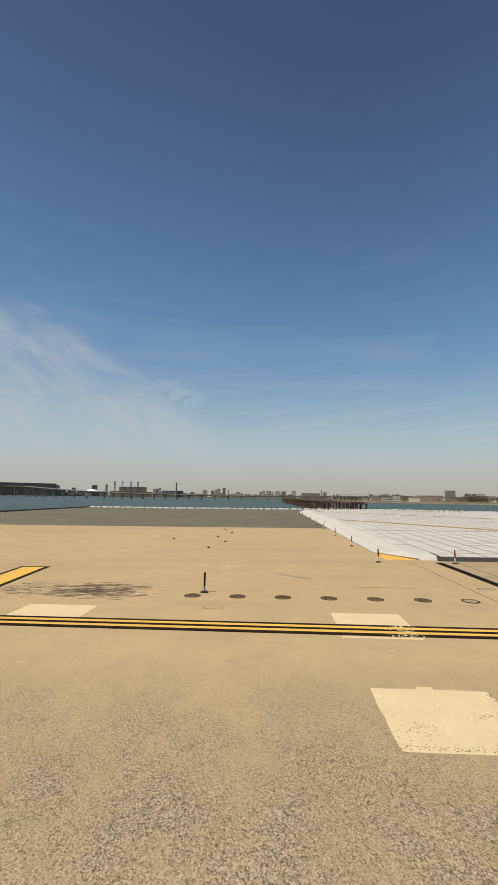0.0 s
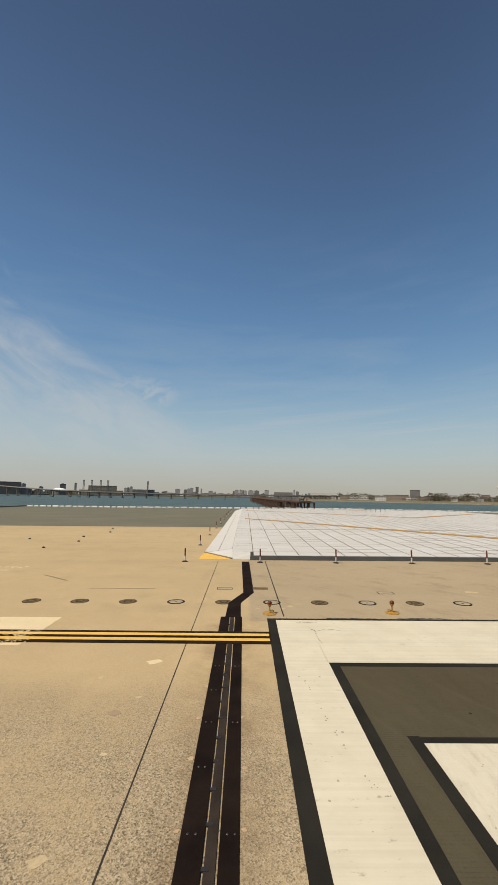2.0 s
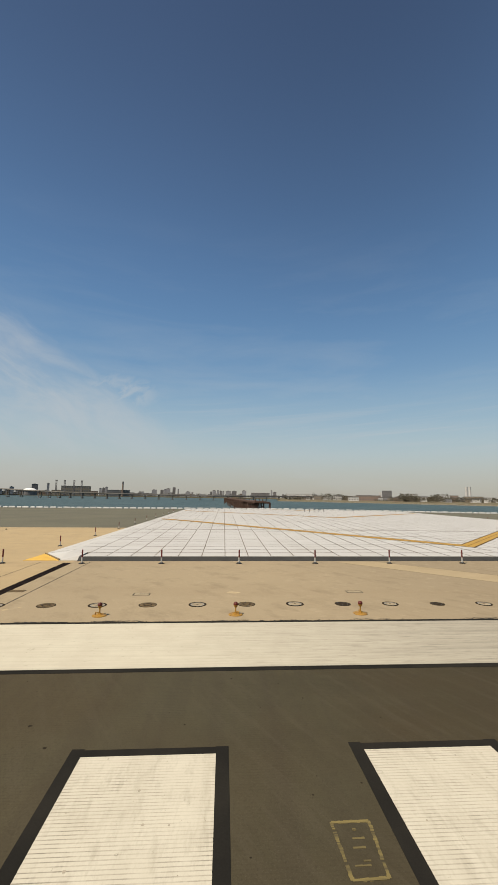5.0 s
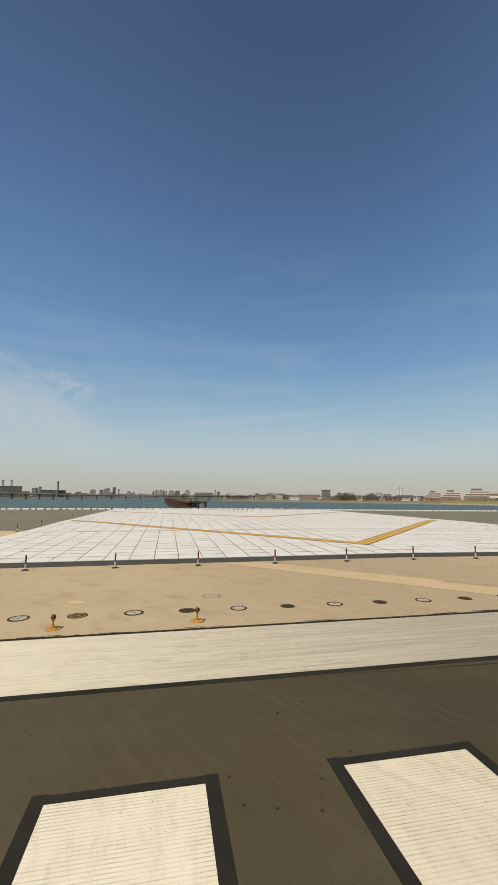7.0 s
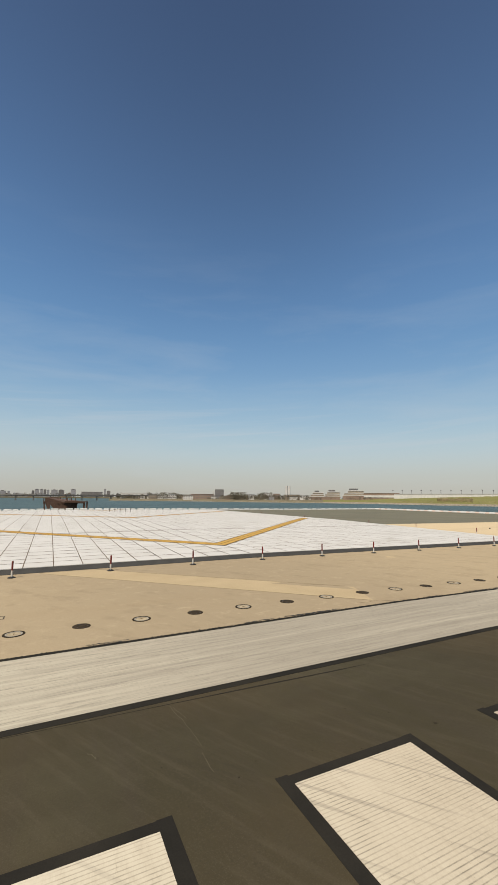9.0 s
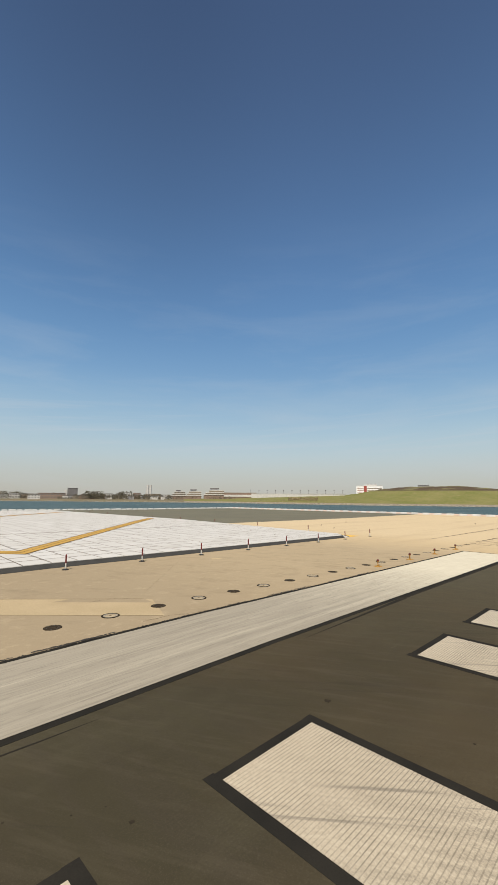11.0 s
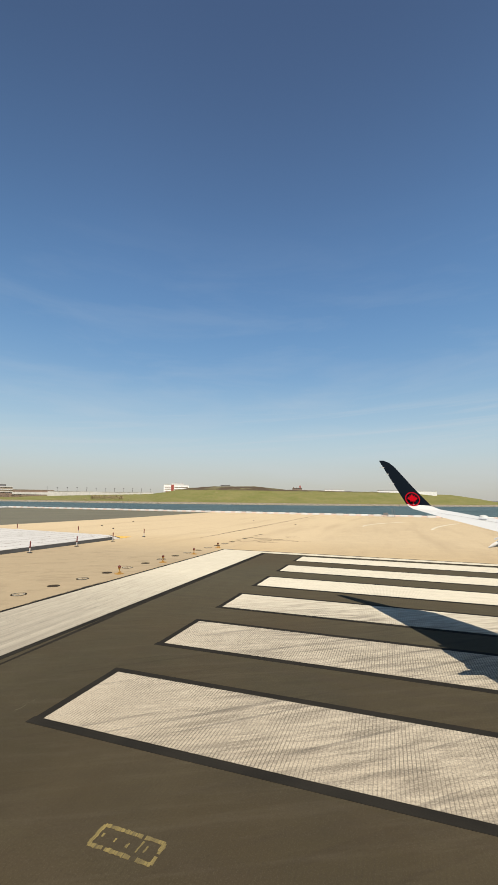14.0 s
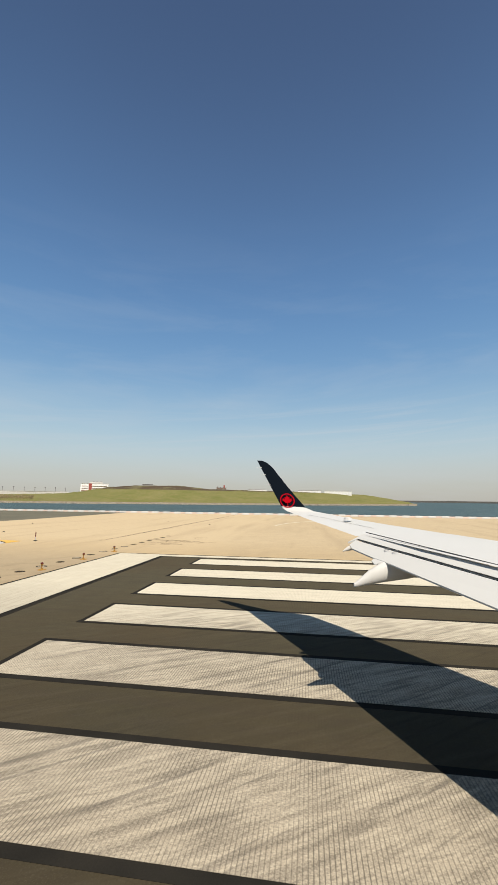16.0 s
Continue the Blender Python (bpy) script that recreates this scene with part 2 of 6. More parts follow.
def grooved(name, painted):
    """Runway surface with saw-cut grooves across it, bare or under paint."""
    n = Nodes(name)
    wave = n.add("ShaderNodeTexWave", Scale=20.0 / 3.14159, Distortion=0.0)
    wave.bands_direction = "Y"
    n.link(n.place, wave.inputs["Vector"])
    cut = n.ramp(wave.outputs["Fac"], 0.74, 0.97)
    patchy = n.ramp(n.noise(0.9, 4), 0.38, 0.6)
    across = n.add("ShaderNodeSeparateXYZ")
    n.link(n.place, across.inputs[0])
    if painted:
        cut = n.times(cut, n.ramp(across.outputs["X"], 13.44, 13.49, 0.08, 1.0))
    cut = n.times(cut, n.ramp(patchy, 0.0, 1.0, 0.3, 1.0))
    coarse = n.noise(1.0, 4, 0.7, n.scaled(42.0, 30.0, 30.0))
    cut = n.times(cut, n.ramp(coarse, 0.3, 0.5, 0.7, 1.0))
    # the grooves are half filled with paint and dust near the taxiway, sharp further in
    filled = n.times(n.ramp(n.noise(1.0, 5, 0.7, n.scaled(3.2, 26.0, 1.0)), 0.36, 0.58, 0.30, 1.0), n.ramp(n.noise(1.0, 4, 0.6, n.scaled(3.0, 0.25, 1.0)), 0.40, 0.58, 0.55, 1.0))
    sharp = n.add("ShaderNodeMath")
    sharp.operation = "MAXIMUM"
    n.link(filled, sharp.inputs[0])
    n.link(n.ramp(across.outputs["X"], 24.0, 31.0), sharp.inputs[1])
    cut = n.times(cut, sharp.outputs[0])
    mid = n.ramp(n.noise(1.6, 6, 0.65), 0.35, 0.7)
    fine = n.noise(70.0, 3, 0.7)
    along = n.ramp(n.noise(1.0, 4, 0.6, n.scaled(2.6, 0.12, 1.0)), 0.45, 0.75)
    # rubber from wheels that turn in from the taxiway, heavier past the middle
    turned = n.ramp(n.noise(1.0, 6, 0.62, n.scaled(0.8, 7.0, 1.0, -57.0)), 0.42, 0.60)
    sep = n.add("ShaderNodeSeparateXYZ")
    n.link(n.place, sep.inputs[0])
    late = n.times(n.times(n.ramp(sep.outputs["X"], 25.0, 36.0), n.ramp(sep.outputs["X"], 46.0, 42.5)), n.ramp(sep.outputs["Y"], 7.5, 4.5))
    scuffed = n.ramp(n.noise(1.0, 6, 0.7, n.scaled(1.6, 15.0, 1.0, -68.0)), 0.46, 0.64, 0.0, 0.75)
    both = n.add("ShaderNodeMath")
    both.operation = "MAXIMUM"
    n.link(turned, both.inputs[0])
    n.link(scuffed, both.inputs[1])
    skids = n.times(n.times(n.ramp(n.noise(1.0, 3, 0.5, n.scaled(0.22, 7.0, 1.0, -50.0)), 0.60, 0.66), n.ramp(sep.outputs["X"], 22.0, 30.0)), n.ramp(sep.outputs["X"], 44.0, 41.0))
    turned = n.times(n.times(both.outputs[0], late), n.ramp(coarse, 0.3, 0.6, 0.5, 1.0))
    # the wheel lanes either side of the centre line are darker with rubber
    middle = n.times(n.ramp(sep.outputs["X"], 15.0, 24.0), n.ramp(sep.outputs["X"], 46.0, 34.0))
    if painted:
        tone = n.mix(n.times(mid, 0.5), (0.545, 0.497, 0.390), (0.445, 0.398, 0.305))
        middle = n.times(n.ramp(sep.outputs["X"], 20.0, 29.0), n.ramp(sep.outputs["X"], 46.0, 34.0))
        tone = n.mix(n.ramp(sep.outputs["X"], 40.0, 43.5), tone, (0.56, 0.51, 0.395))
        tone = n.mix(n.times(along, 0.42), tone, (0.38, 0.335, 0.252))
        dusty = n.ramp(n.noise(1.0, 6, 0.72, n.scaled(9.0, 2.2, 1.0)), 0.50, 0.72)
        tone = n.mix(n.times(dusty, 0.42), tone, (0.30, 0.262, 0.196))
        tone = n.mix(n.times(middle, 0.78), tone, (0.375, 0.310, 0.222))
        rugged = n.times(n.ramp(sep.outputs["X"], 27.0, 33.0, 0.12, 1.0), n.ramp(sep.outputs["X"], 43.0, 40.0, 0.1, 1.0))
        tone = n.mix(n.times(n.times(n.ramp(coarse, 0.46, 0.66), rugged), 0.6), tone, (0.18, 0.152, 0.114))
        tone = n.mix(n.times(n.times(n.ramp(coarse, 0.46, 0.30), rugged), 0.4), tone, (0.56, 0.50, 0.385))
        tone = n.mix(n.times(n.times(cut, n.times(n.ramp(sep.outputs["X"], 40.0, 43.5, 1.0, 0.3), n.ramp(sep.outputs["X"], 24.0, 32.0, 0.9, 1.0))), 0.9), tone, (0.14, 0.118, 0.088))
        tone = n.mix(n.times(skids, 0.5), tone, (0.10, 0.088, 0.075))
        chips = n.ramp(n.noise(1.0, 5, 0.75, n.scaled(13.0, 8.0, 1.0)), 0.645, 0.72)
        tone = n.mix(n.times(chips, 0.7), tone, (0.160, 0.136, 0.100))
        tone = n.mix(n.times(turned, 0.68), tone, (0.092, 0.078, 0.061))
        rough = 0.75
    else:
        tone = n.mix(mid, (0.0705, 0.0610, 0.0365), (0.0600, 0.0518, 0.0315))
        tone = n.mix(n.times(middle, 0.8), tone, (0.0325, 0.0272, 0.0153))
        tone = n.mix(n.times(skids, 0.35), tone, (0.022, 0.0185, 0.013))
        tone = n.mix(n.times(n.ramp(n.noise(0.5, 5, 0.6, n.scaled(0.4, 1.0, 1.0)), 0.48, 0.62), 0.35), tone, (0.066, 0.058, 0.035))
        tone = n.mix(n.times(along, 0.5), tone, (0.0440, 0.0355, 0.0255))
        tone = n.mix(n.times(turned, 0.35), tone, (0.0296, 0.02516, 0.01998))
        tone = n.mix(n.times(cut, 0.4), tone, (0.0333, 0.02738, 0.01998))
        tone = n.mix(n.times(n.ramp(n.noise(0.16, 5, 0.6), 0.42, 0.62), 0.45), tone, (0.060, 0.0425, 0.0225))
        spots = n.ramp(n.noise(1.1, 5, 0.75), 0.66, 0.74)
        tone = n.mix(n.times(spots, 0.25), tone, (0.0222, 0.0185, 0.0148))
        tone = n.mix(n.times(n.ramp(fine, 0.52, 0.70), 0.2), tone, (0.125, 0.107, 0.072))
        tone = n.mix(n.times(n.ramp(n.noise(1.0, 5, 0.7, n.scaled(0.5, 5.0, 1.0, -62.0)), 0.50, 0.66), 0.22), tone, (0.085, 0.070, 0.046))
        tone = n.mix(n.times(n.ramp(coarse, 0.52, 0.72), 0.4), tone, (0.028, 0.024, 0.016))
        rough = 0.9
    n.bump(cut, -0.8, 0.01)
    return n.finish(tone, rough, 0.0, 0.08)


def paint(name, a, b, dirt, amount=0.4, lane=0.0):
    n = Nodes(name)
    tone = n.mix(n.ramp(n.noise(1.4, 6, 0.65), 0.35, 0.65), a, b)
    streak = n.ramp(n.noise(1.0, 6, 0.7, n.scaled(0.10, 11.0, 1.0)), 0.44, 0.66)
    if lane:
        sep = n.add("ShaderNodeSeparateXYZ")
        n.link(n.place, sep.inputs[0])
        middle = n.times(n.ramp(sep.outputs["X"], 16.0, 28.0), n.ramp(sep.outputs["X"], 47.0, 36.0))
        tone = n.mix(n.times(middle, lane), tone, dirt)
        streak = n.times(streak, n.ramp(middle, 0.0, 1.0, 0.25, 1.0))
        ribs = n.noise(1.0, 4, 0.6, n.scaled(0.11, 4.2, 1.0, 0.8))
        worn_on = n.ramp(middle, 0.35, 0.85, 0.04, 1.0)
        tone = n.mix(n.times(n.times(n.ramp(ribs, 0.51, 0.64), worn_on), 0.36), tone, tuple(0.62 * c for c in dirt))
        tone = n.mix(n.times(n.times(n.ramp(ribs, 0.48, 0.34), worn_on), 0.24), tone, a)
        scratch = n.ramp(n.noise(1.0, 6, 0.78, n.scaled(1.1, 13.0, 1.0, 0.6)), 0.54, 0.62)
        tone = n.mix(n.times(n.times(scratch, n.ramp(middle, 0.0, 0.5, 0.06, 1.0)), 0.62), tone, tuple(0.75 * c for c in dirt))
    tone = n.mix(n.times(streak, amount), tone, dirt)
    hair = n.ramp(n.noise(1.0, 5, 0.75, n.scaled(0.35, 42.0, 1.0, 1.0)), 0.53, 0.62)
    if lane:
        hair = n.times(hair, n.ramp(middle, 0.0, 0.6, 0.06, 1.0))
    tone = n.mix(n.times(hair, amount * 0.9), tone, tuple(0.7 * c for c in dirt))
    chips = n.ramp(n.noise(7.0, 6, 0.8, n.scaled(0.6, 1.2, 1.0)), 0.60, 0.70)
    tone = n.mix(n.times(chips, 0.55), tone, tuple(0.8 * c for c in dirt))
    n.bump(n.noise(45.0, 3), 0.15, 0.004)
    return n.finish(tone, 0.8, 0.0, 0.12)


def bed_blocks():
    n = Nodes("arrestor_coating")
    info = n.add("ShaderNodeObjectInfo").outputs["Random"]
    each = n.add("ShaderNodeNewGeometry").outputs["Random Per Island"]
    tone = n.mix(info, (0.444, 0.4255, 0.3922), (0.4958, 0.481, 0.4514))
    tone = n.mix(n.times(each, 0.4), tone, (0.4292, 0.4107, 0.3774))
    stain = n.ramp(n.noise(0.25, 6, 0.7), 0.5, 0.75)
    tone = n.mix(n.times(stain, 0.35), tone, (0.3404, 0.3182, 0.2738))
    n.bump(n.noise(30.0, 3), 0.1, 0.004)
    return n.finish(tone, 0.8, 0.0, 0.25)


def sea():
    n = Nodes("bay_water")
    swell = n.noise(0.35, 6, 0.7, n.scaled(1.0, 0.5, 1.0, 25.0))
    tone = n.mix(n.ramp(n.noise(0.02, 4), 0.35, 0.65), (0.045, 0.072, 0.074), (0.060, 0.092, 0.092))
    # glare on the water, mixed into its colour as pale streaks
    glare_streaks = n.ramp(n.noise(0.05, 5, 0.65, n.scaled(0.35, 1.6, 1.0, -30.0)), 0.5, 0.68)
    tone = n.mix(n.times(glare_streaks, 0.55), tone, (0.105, 0.140, 0.136))
    n.bump(swell, 1.0, 0.9)
    return n.finish(tone, 0.5, 0.0, 0.10)


def meadow():
    n = Nodes("grass_slope")
    tone = n.mix(n.ramp(n.noise(0.03, 6, 0.65), 0.35, 0.65), (0.126, 0.130, 0.037), (0.172, 0.158, 0.058))
    tone = n.mix(n.times(n.ramp(n.noise(0.2, 6, 0.7), 0.5, 0.72), 0.55), tone, (0.235, 0.190, 0.100))
    sep = n.add("ShaderNodeSeparateXYZ")
    n.link(n.place, sep.inputs[0])
    dry = n.times(n.ramp(sep.outputs["Z"], 14.5, 19.0), n.ramp(n.noise(0.05, 5, 0.7), 0.28, 0.5))
    tone = n.mix(n.times(dry, 0.8), tone, (0.118, 0.098, 0.062))
    torn = n.ramp(n.noise(0.05, 6, 0.75, n.scaled(0.6, 0.6, 4.0)), 0.40, 0.48)
    soil = n.times(n.times(n.ramp(sep.outputs["Z"], 15.0, 16.4), n.ramp(sep.outputs["Z"], 23.4, 21.6)), torn)
    tone = n.mix(n.times(soil, 0.9), tone, (0.068, 0.046, 0.030))
    beach = n.ramp(sep.outputs["Z"], -1.6, -2.0)
    tone = n.mix(beach, tone, (0.222, 0.185, 0.1332))
    n.bump(n.noise(0.6, 6, 0.7), 0.6, 0.5)
    return n.finish(tone, 0.95, 0.0, 0.1)


def shore():
    n = Nodes("shore_ground")
    tone = n.mix(n.ramp(n.noise(0.03, 6, 0.65), 0.35, 0.65), (0.125, 0.106, 0.064), (0.175, 0.146, 0.097))
    tone = n.mix(n.times(n.ramp(n.noise(0.15, 6, 0.7), 0.5, 0.7), 0.6), tone, (0.0962, 0.0962, 0.0407))
    return n.finish(tone, 0.95, 0.0, 0.1)


CONCRETE = concrete()
RUNWAY = grooved("grooved_asphalt", False)
STRIPE = grooved("grooved_white_paint", True)
WHITE = paint("white_marking", (0.5624, 0.5106, 0.3848), (0.5032, 0.444, 0.333), (0.3108, 0.2664, 0.1924), 0.35)
BAR = paint("bar_marking", (0.5328, 0.4847, 0.37), (0.485, 0.434, 0.330), (0.235, 0.206, 0.160), 0.6, 0.82)
BLACK = worn("black_marking", (0.0170, 0.0157, 0.0130), (0.0240, 0.0215, 0.0170), 1.2, 60.0, 0.95, 0.0, 0.05)
FADED_BLACK = worn("faded_black_marking", (0.0185, 0.0162, 0.0130), (0.028, 0.0240, 0.0180), 1.2, 12.0, 0.95, 0.0, 0.05)
YELLOW = paint("yellow_marking", (0.66, 0.40, 0.085), (0.60, 0.360, 0.075), (0.28, 0.175, 0.060), 0.3)
BAND = worn("line_band", (0.0115, 0.0080, 0.0058), (0.024, 0.0155, 0.0098), 2.2, 40.0, 0.95, 0.0, 0.05)
PALE_YELLOW = paint("faded_yellow", (0.225, 0.172, 0.062), (0.130, 0.102, 0.044), (0.062, 0.050, 0.032), 0.9)
SPOT = worn("thin_mortar", (0.47, 0.370, 0.225), (0.41, 0.318, 0.190), 6.0, 35.0, 0.95, 0.0, 0.05)
TAR = worn("brown_stain", (0.33, 0.242, 0.155), (0.295, 0.215, 0.136), 5.0, 40.0, 0.95, 0.0, 0.05)
PATCH = worn("patch_mortar", (0.62, 0.50, 0.305), (0.57, 0.455, 0.275), 1.5, 35.0, 0.9)
SCAR = worn("scraped_asphalt", (0.092, 0.078, 0.050), (0.070, 0.060, 0.038), 3.0, 40.0, 0.95, 0.0, 0.05)
APRON = worn("weathered_asphalt", (0.136, 0.125, 0.083), (0.114, 0.105, 0.071), 0.12, 6.0, 0.95)
RUBBED = worn("scuffed_rubber", (0.085, 0.066, 0.052), (0.13, 0.10, 0.075), 2.0, 30.0, 0.9)
SMUDGE = worn("rubber_smudge", (0.21, 0.16, 0.11), (0.15, 0.115, 0.085), 3.0, 30.0, 0.95, 0.0, 0.05)
FAINT = worn("score_line", (0.20, 0.155, 0.095), (0.24, 0.185, 0.11), 1.0, 30.0, 0.95, 0.0, 0.05)
PALE_SLAB = worn("pale_concrete", (0.40, 0.312, 0.19), (0.36, 0.28, 0.168), 0.8, 30.0, 0.95, 0.0, 0.05)
OIL = worn("oil_stain", (0.026, 0.021, 0.014), (0.034, 0.027, 0.018), 8.0, 60.0, 0.9, 0.0, 0.05)
CHIP = worn("worn_paint_chip", (0.24, 0.205, 0.15), (0.19, 0.16, 0.115), 20.0, 90.0, 0.95, 0.0, 0.05)
SCUFF = worn("scuffed_paint", (0.41, 0.358, 0.272), (0.35, 0.305, 0.23), 20.0, 90.0, 0.95, 0.0, 0.05)
FLECK = worn("dark_pit", (0.15, 0.115, 0.072), (0.10, 0.078, 0.05), 20.0, 90.0, 0.95, 0.0, 0.05)
RUST = worn("rust_stain", (0.46, 0.34, 0.22), (0.38, 0.25, 0.14), 9.0, 60.0, 0.95, 0.0, 0.05)
SEAL = worn("joint_sealant", (0.0222, 0.0185, 0.0148), (0.037, 0.0296, 0.0222), 3.0, 60.0, 0.8)
STEEL = worn("dark_joint_steel", (0.0085, 0.0056, 0.0047), (0.017, 0.0108, 0.0084), 1.6, 50.0, 0.9, 0.0, 0.03)
BAR_STEEL = worn("worn_bar_steel", (0.022, 0.016, 0.0125), (0.038, 0.028, 0.022), 3.0, 50.0, 0.8, 0.0, 0.08)
BOLT = worn("bolt_steel", (0.075, 0.066, 0.058), (0.045, 0.040, 0.035), 8.0, 60.0, 0.45, 0.6, 0.5)
RUBBER = worn("black_rubber", (0.0148, 0.0148, 0.0148), (0.0222, 0.02072, 0.0185), 6.0, 80.0, 0.7)
BED = bed_blocks()
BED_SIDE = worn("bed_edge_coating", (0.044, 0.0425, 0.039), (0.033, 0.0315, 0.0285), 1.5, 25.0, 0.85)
BED_GAP = worn("bed_joint", (0.150, 0.112, 0.078), (0.112, 0.080, 0.054), 2.0, 30.0, 0.9)
BED_YELLOW = paint("bed_yellow", (0.44, 0.255, 0.042), (0.37, 0.215, 0.042), (0.33, 0.25, 0.13), 0.5)
CHEVRON_EDGE = worn("chevron_outline", (0.115, 0.070, 0.030), (0.075, 0.046, 0.022), 2.0, 30.0, 0.95, 0.0, 0.05)
CAN_DARK = worn("cast_iron_lid", (0.026, 0.020, 0.013), (0.040, 0.030, 0.020), 5.0, 60.0, 0.9, 0.0, 0.04)
CAN_UMBER = worn("umber_iron_lid", (0.052, 0.039, 0.026), (0.036, 0.027, 0.018), 5.0, 60.0, 0.9, 0.0, 0.04)
CAN_BROWN = worn("rusty_iron_lid", (0.17, 0.118, 0.062), (0.085, 0.060, 0.034), 14.0, 50.0, 0.9, 0.0, 0.05)
CAN_DUSTY = worn("dusty_lid", (0.40, 0.325, 0.215), (0.26, 0.205, 0.13), 6.0, 50.0, 0.9, 0.0, 0.1)
CAN_PALE = worn("galvanised_lid", (0.38, 0.33, 0.245), (0.30, 0.255, 0.185), 6.0, 60.0, 0.5, 0.3, 0.5)
LAMP_GOLD = worn("weathered_yellow_enamel", (0.40, 0.215, 0.032), (0.25, 0.125, 0.024), 14.0, 80.0, 0.5)
LAMP_RED = worn("red_lens_glass", (0.13, 0.018, 0.009), (0.07, 0.012, 0.0074), 8.0, 80.0, 0.45, 0.0, 0.3)
POST_RED = worn("red_band", (0.148, 0.02072, 0.0148), (0.1036, 0.01776, 0.01332), 8.0, 80.0, 0.5)
POST_WHITE = worn("white_band", (0.5328, 0.518, 0.481), (0.444, 0.4218, 0.3848), 8.0, 80.0, 0.5)
KERB_WHITE = worn("white_barrier_plastic", (0.5476, 0.5328, 0.5032), (0.4588, 0.444, 0.407), 0.5, 12.0, 0.6)
KERB_RED = worn("faded_red_barrier", (0.55, 0.43, 0.36), (0.49, 0.37, 0.30), 0.5, 12.0, 0.6)
DECK_SIDE = worn("deck_fascia", (0.1924, 0.1702, 0.1332), (0.148, 0.1258, 0.0962), 0.4, 4.0, 0.9)
TIMBER = worn("weathered_timber", (0.1147, 0.0629, 0.0407), (0.0851, 0.0481, 0.0333), 0.6, 4.0, 0.9)
SKIN = skin("white_aircraft_paint", (0.49, 0.485, 0.46), 0.25)
SKIN_GREY = skin("grey_aircraft_paint", (0.52, 0.507, 0.475), 0.15)
SKIN_BLACK = skin("black_aircraft_paint", (0.0045, 0.0070, 0.0105), 0.0)
SKIN_RED = skin("red_emblem_paint", (0.30, 0.003, 0.008), 0.0)
SEAM = worn("seam_grey", (0.27, 0.265, 0.25), (0.22, 0.215, 0.2), 2.0, 20.0, 0.7)
GAP = worn("gap_shade", (0.0148, 0.0148, 0.0148), (0.0222, 0.0222, 0.0222), 2.0, 20.0, 0.8)
SEA, MEADOW, SHORE = sea(), meadow(), shore()
ROCK = worn("shore_rock", (0.42, 0.375, 0.305), (0.15, 0.13, 0.10), 0.35, 1.5, 0.95)
# distance haze is put into these three facade tones, paler than the walls
FAR_GREY = worn("far_haze_grey", (0.31, 0.30, 0.302), (0.26, 0.252, 0.256), 0.02, 0.3, 0.9)
FAR_DARK = worn("far_haze_dark", (0.175, 0.163, 0.158), (0.14, 0.131, 0.127), 0.02, 0.3, 0.9)
FAR_BRICK = worn("far_haze_brick", (0.250, 0.178, 0.138), (0.205, 0.145, 0.112), 0.02, 0.3, 0.9)
FAR_WHITE = worn("far_facade_white", (0.54, 0.52, 0.485), (0.47, 0.45, 0.415), 0.02, 0.3, 0.8)
DOME_WHITE = worn("dome_membrane", (0.80, 0.79, 0.76), (0.74, 0.73, 0.70), 0.05, 0.5, 0.7)
FAR_TAN = worn("far_facade_tan", (0.296, 0.2442, 0.185), (0.2442, 0.1998, 0.148), 0.02, 0.3, 0.9)
FAR_RED = worn("far_panel_red", (0.333, 0.074, 0.0592), (0.2812, 0.0666, 0.0518), 0.05, 0.3, 0.8)
GLASS = worn("far_window_glass", (0.19, 0.185, 0.175), (0.15, 0.145, 0.14), 0.1, 1.0, 0.25, 0.0, 0.6)
ROOFING = worn("far_roofing", (0.1628, 0.148, 0.1332), (0.1258, 0.1184, 0.1036), 0.05, 0.5, 0.9)
BRIDGE = worn("bridge_concrete", (0.2442, 0.222, 0.1924), (0.1924, 0.1776, 0.1554), 0.05, 0.6, 0.9)
BRIDGE_DARK = worn("bridge_girder", (0.175, 0.158, 0.140), (0.135, 0.122, 0.108), 0.05, 0.6, 0.8)
DRY = worn("dry_reeds", (0.31, 0.245, 0.135), (0.22, 0.175, 0.095), 0.1, 1.0, 0.95)
LEAF = worn("bare_spring_scrub", (0.105, 0.088, 0.056), (0.066, 0.058, 0.038), 0.1, 1.0, 0.95)


# ---------------------------------------------------------------- builders
CROWN, MIDDLE = 0.0062, 33.5


def level(x):
    """The height of the crowned pavement at x."""
    return -CROWN * min(abs(x - MIDDLE), 60.0)


def link(name, bm, material, parent=None, label=""):
    mesh = bpy.data.meshes.new(name)
    bmesh.ops.recalc_face_normals(bm, faces=bm.faces)
    bm.to_mesh(mesh)
    bm.free()
    mesh.materials.append(material)
    ob = new(name, mesh)
    if parent is not None:
        ob.parent = parent
    return tagged(ob, label)


def part(name, bm, material, parent, label=""):
    return link(name, bm, material, parent, label)


def shared(name, mesh, parent, place):
    ob = new(name, mesh)
    ob.parent = parent
    ob.matrix_basis = place
    return ob


def empty(name, place, label, category, group="", kind=""):
    ob = new(name)
    ob.empty_display_size = 0.2
    ob.matrix_basis = place
    return tagged(ob, label, category, group, kind)


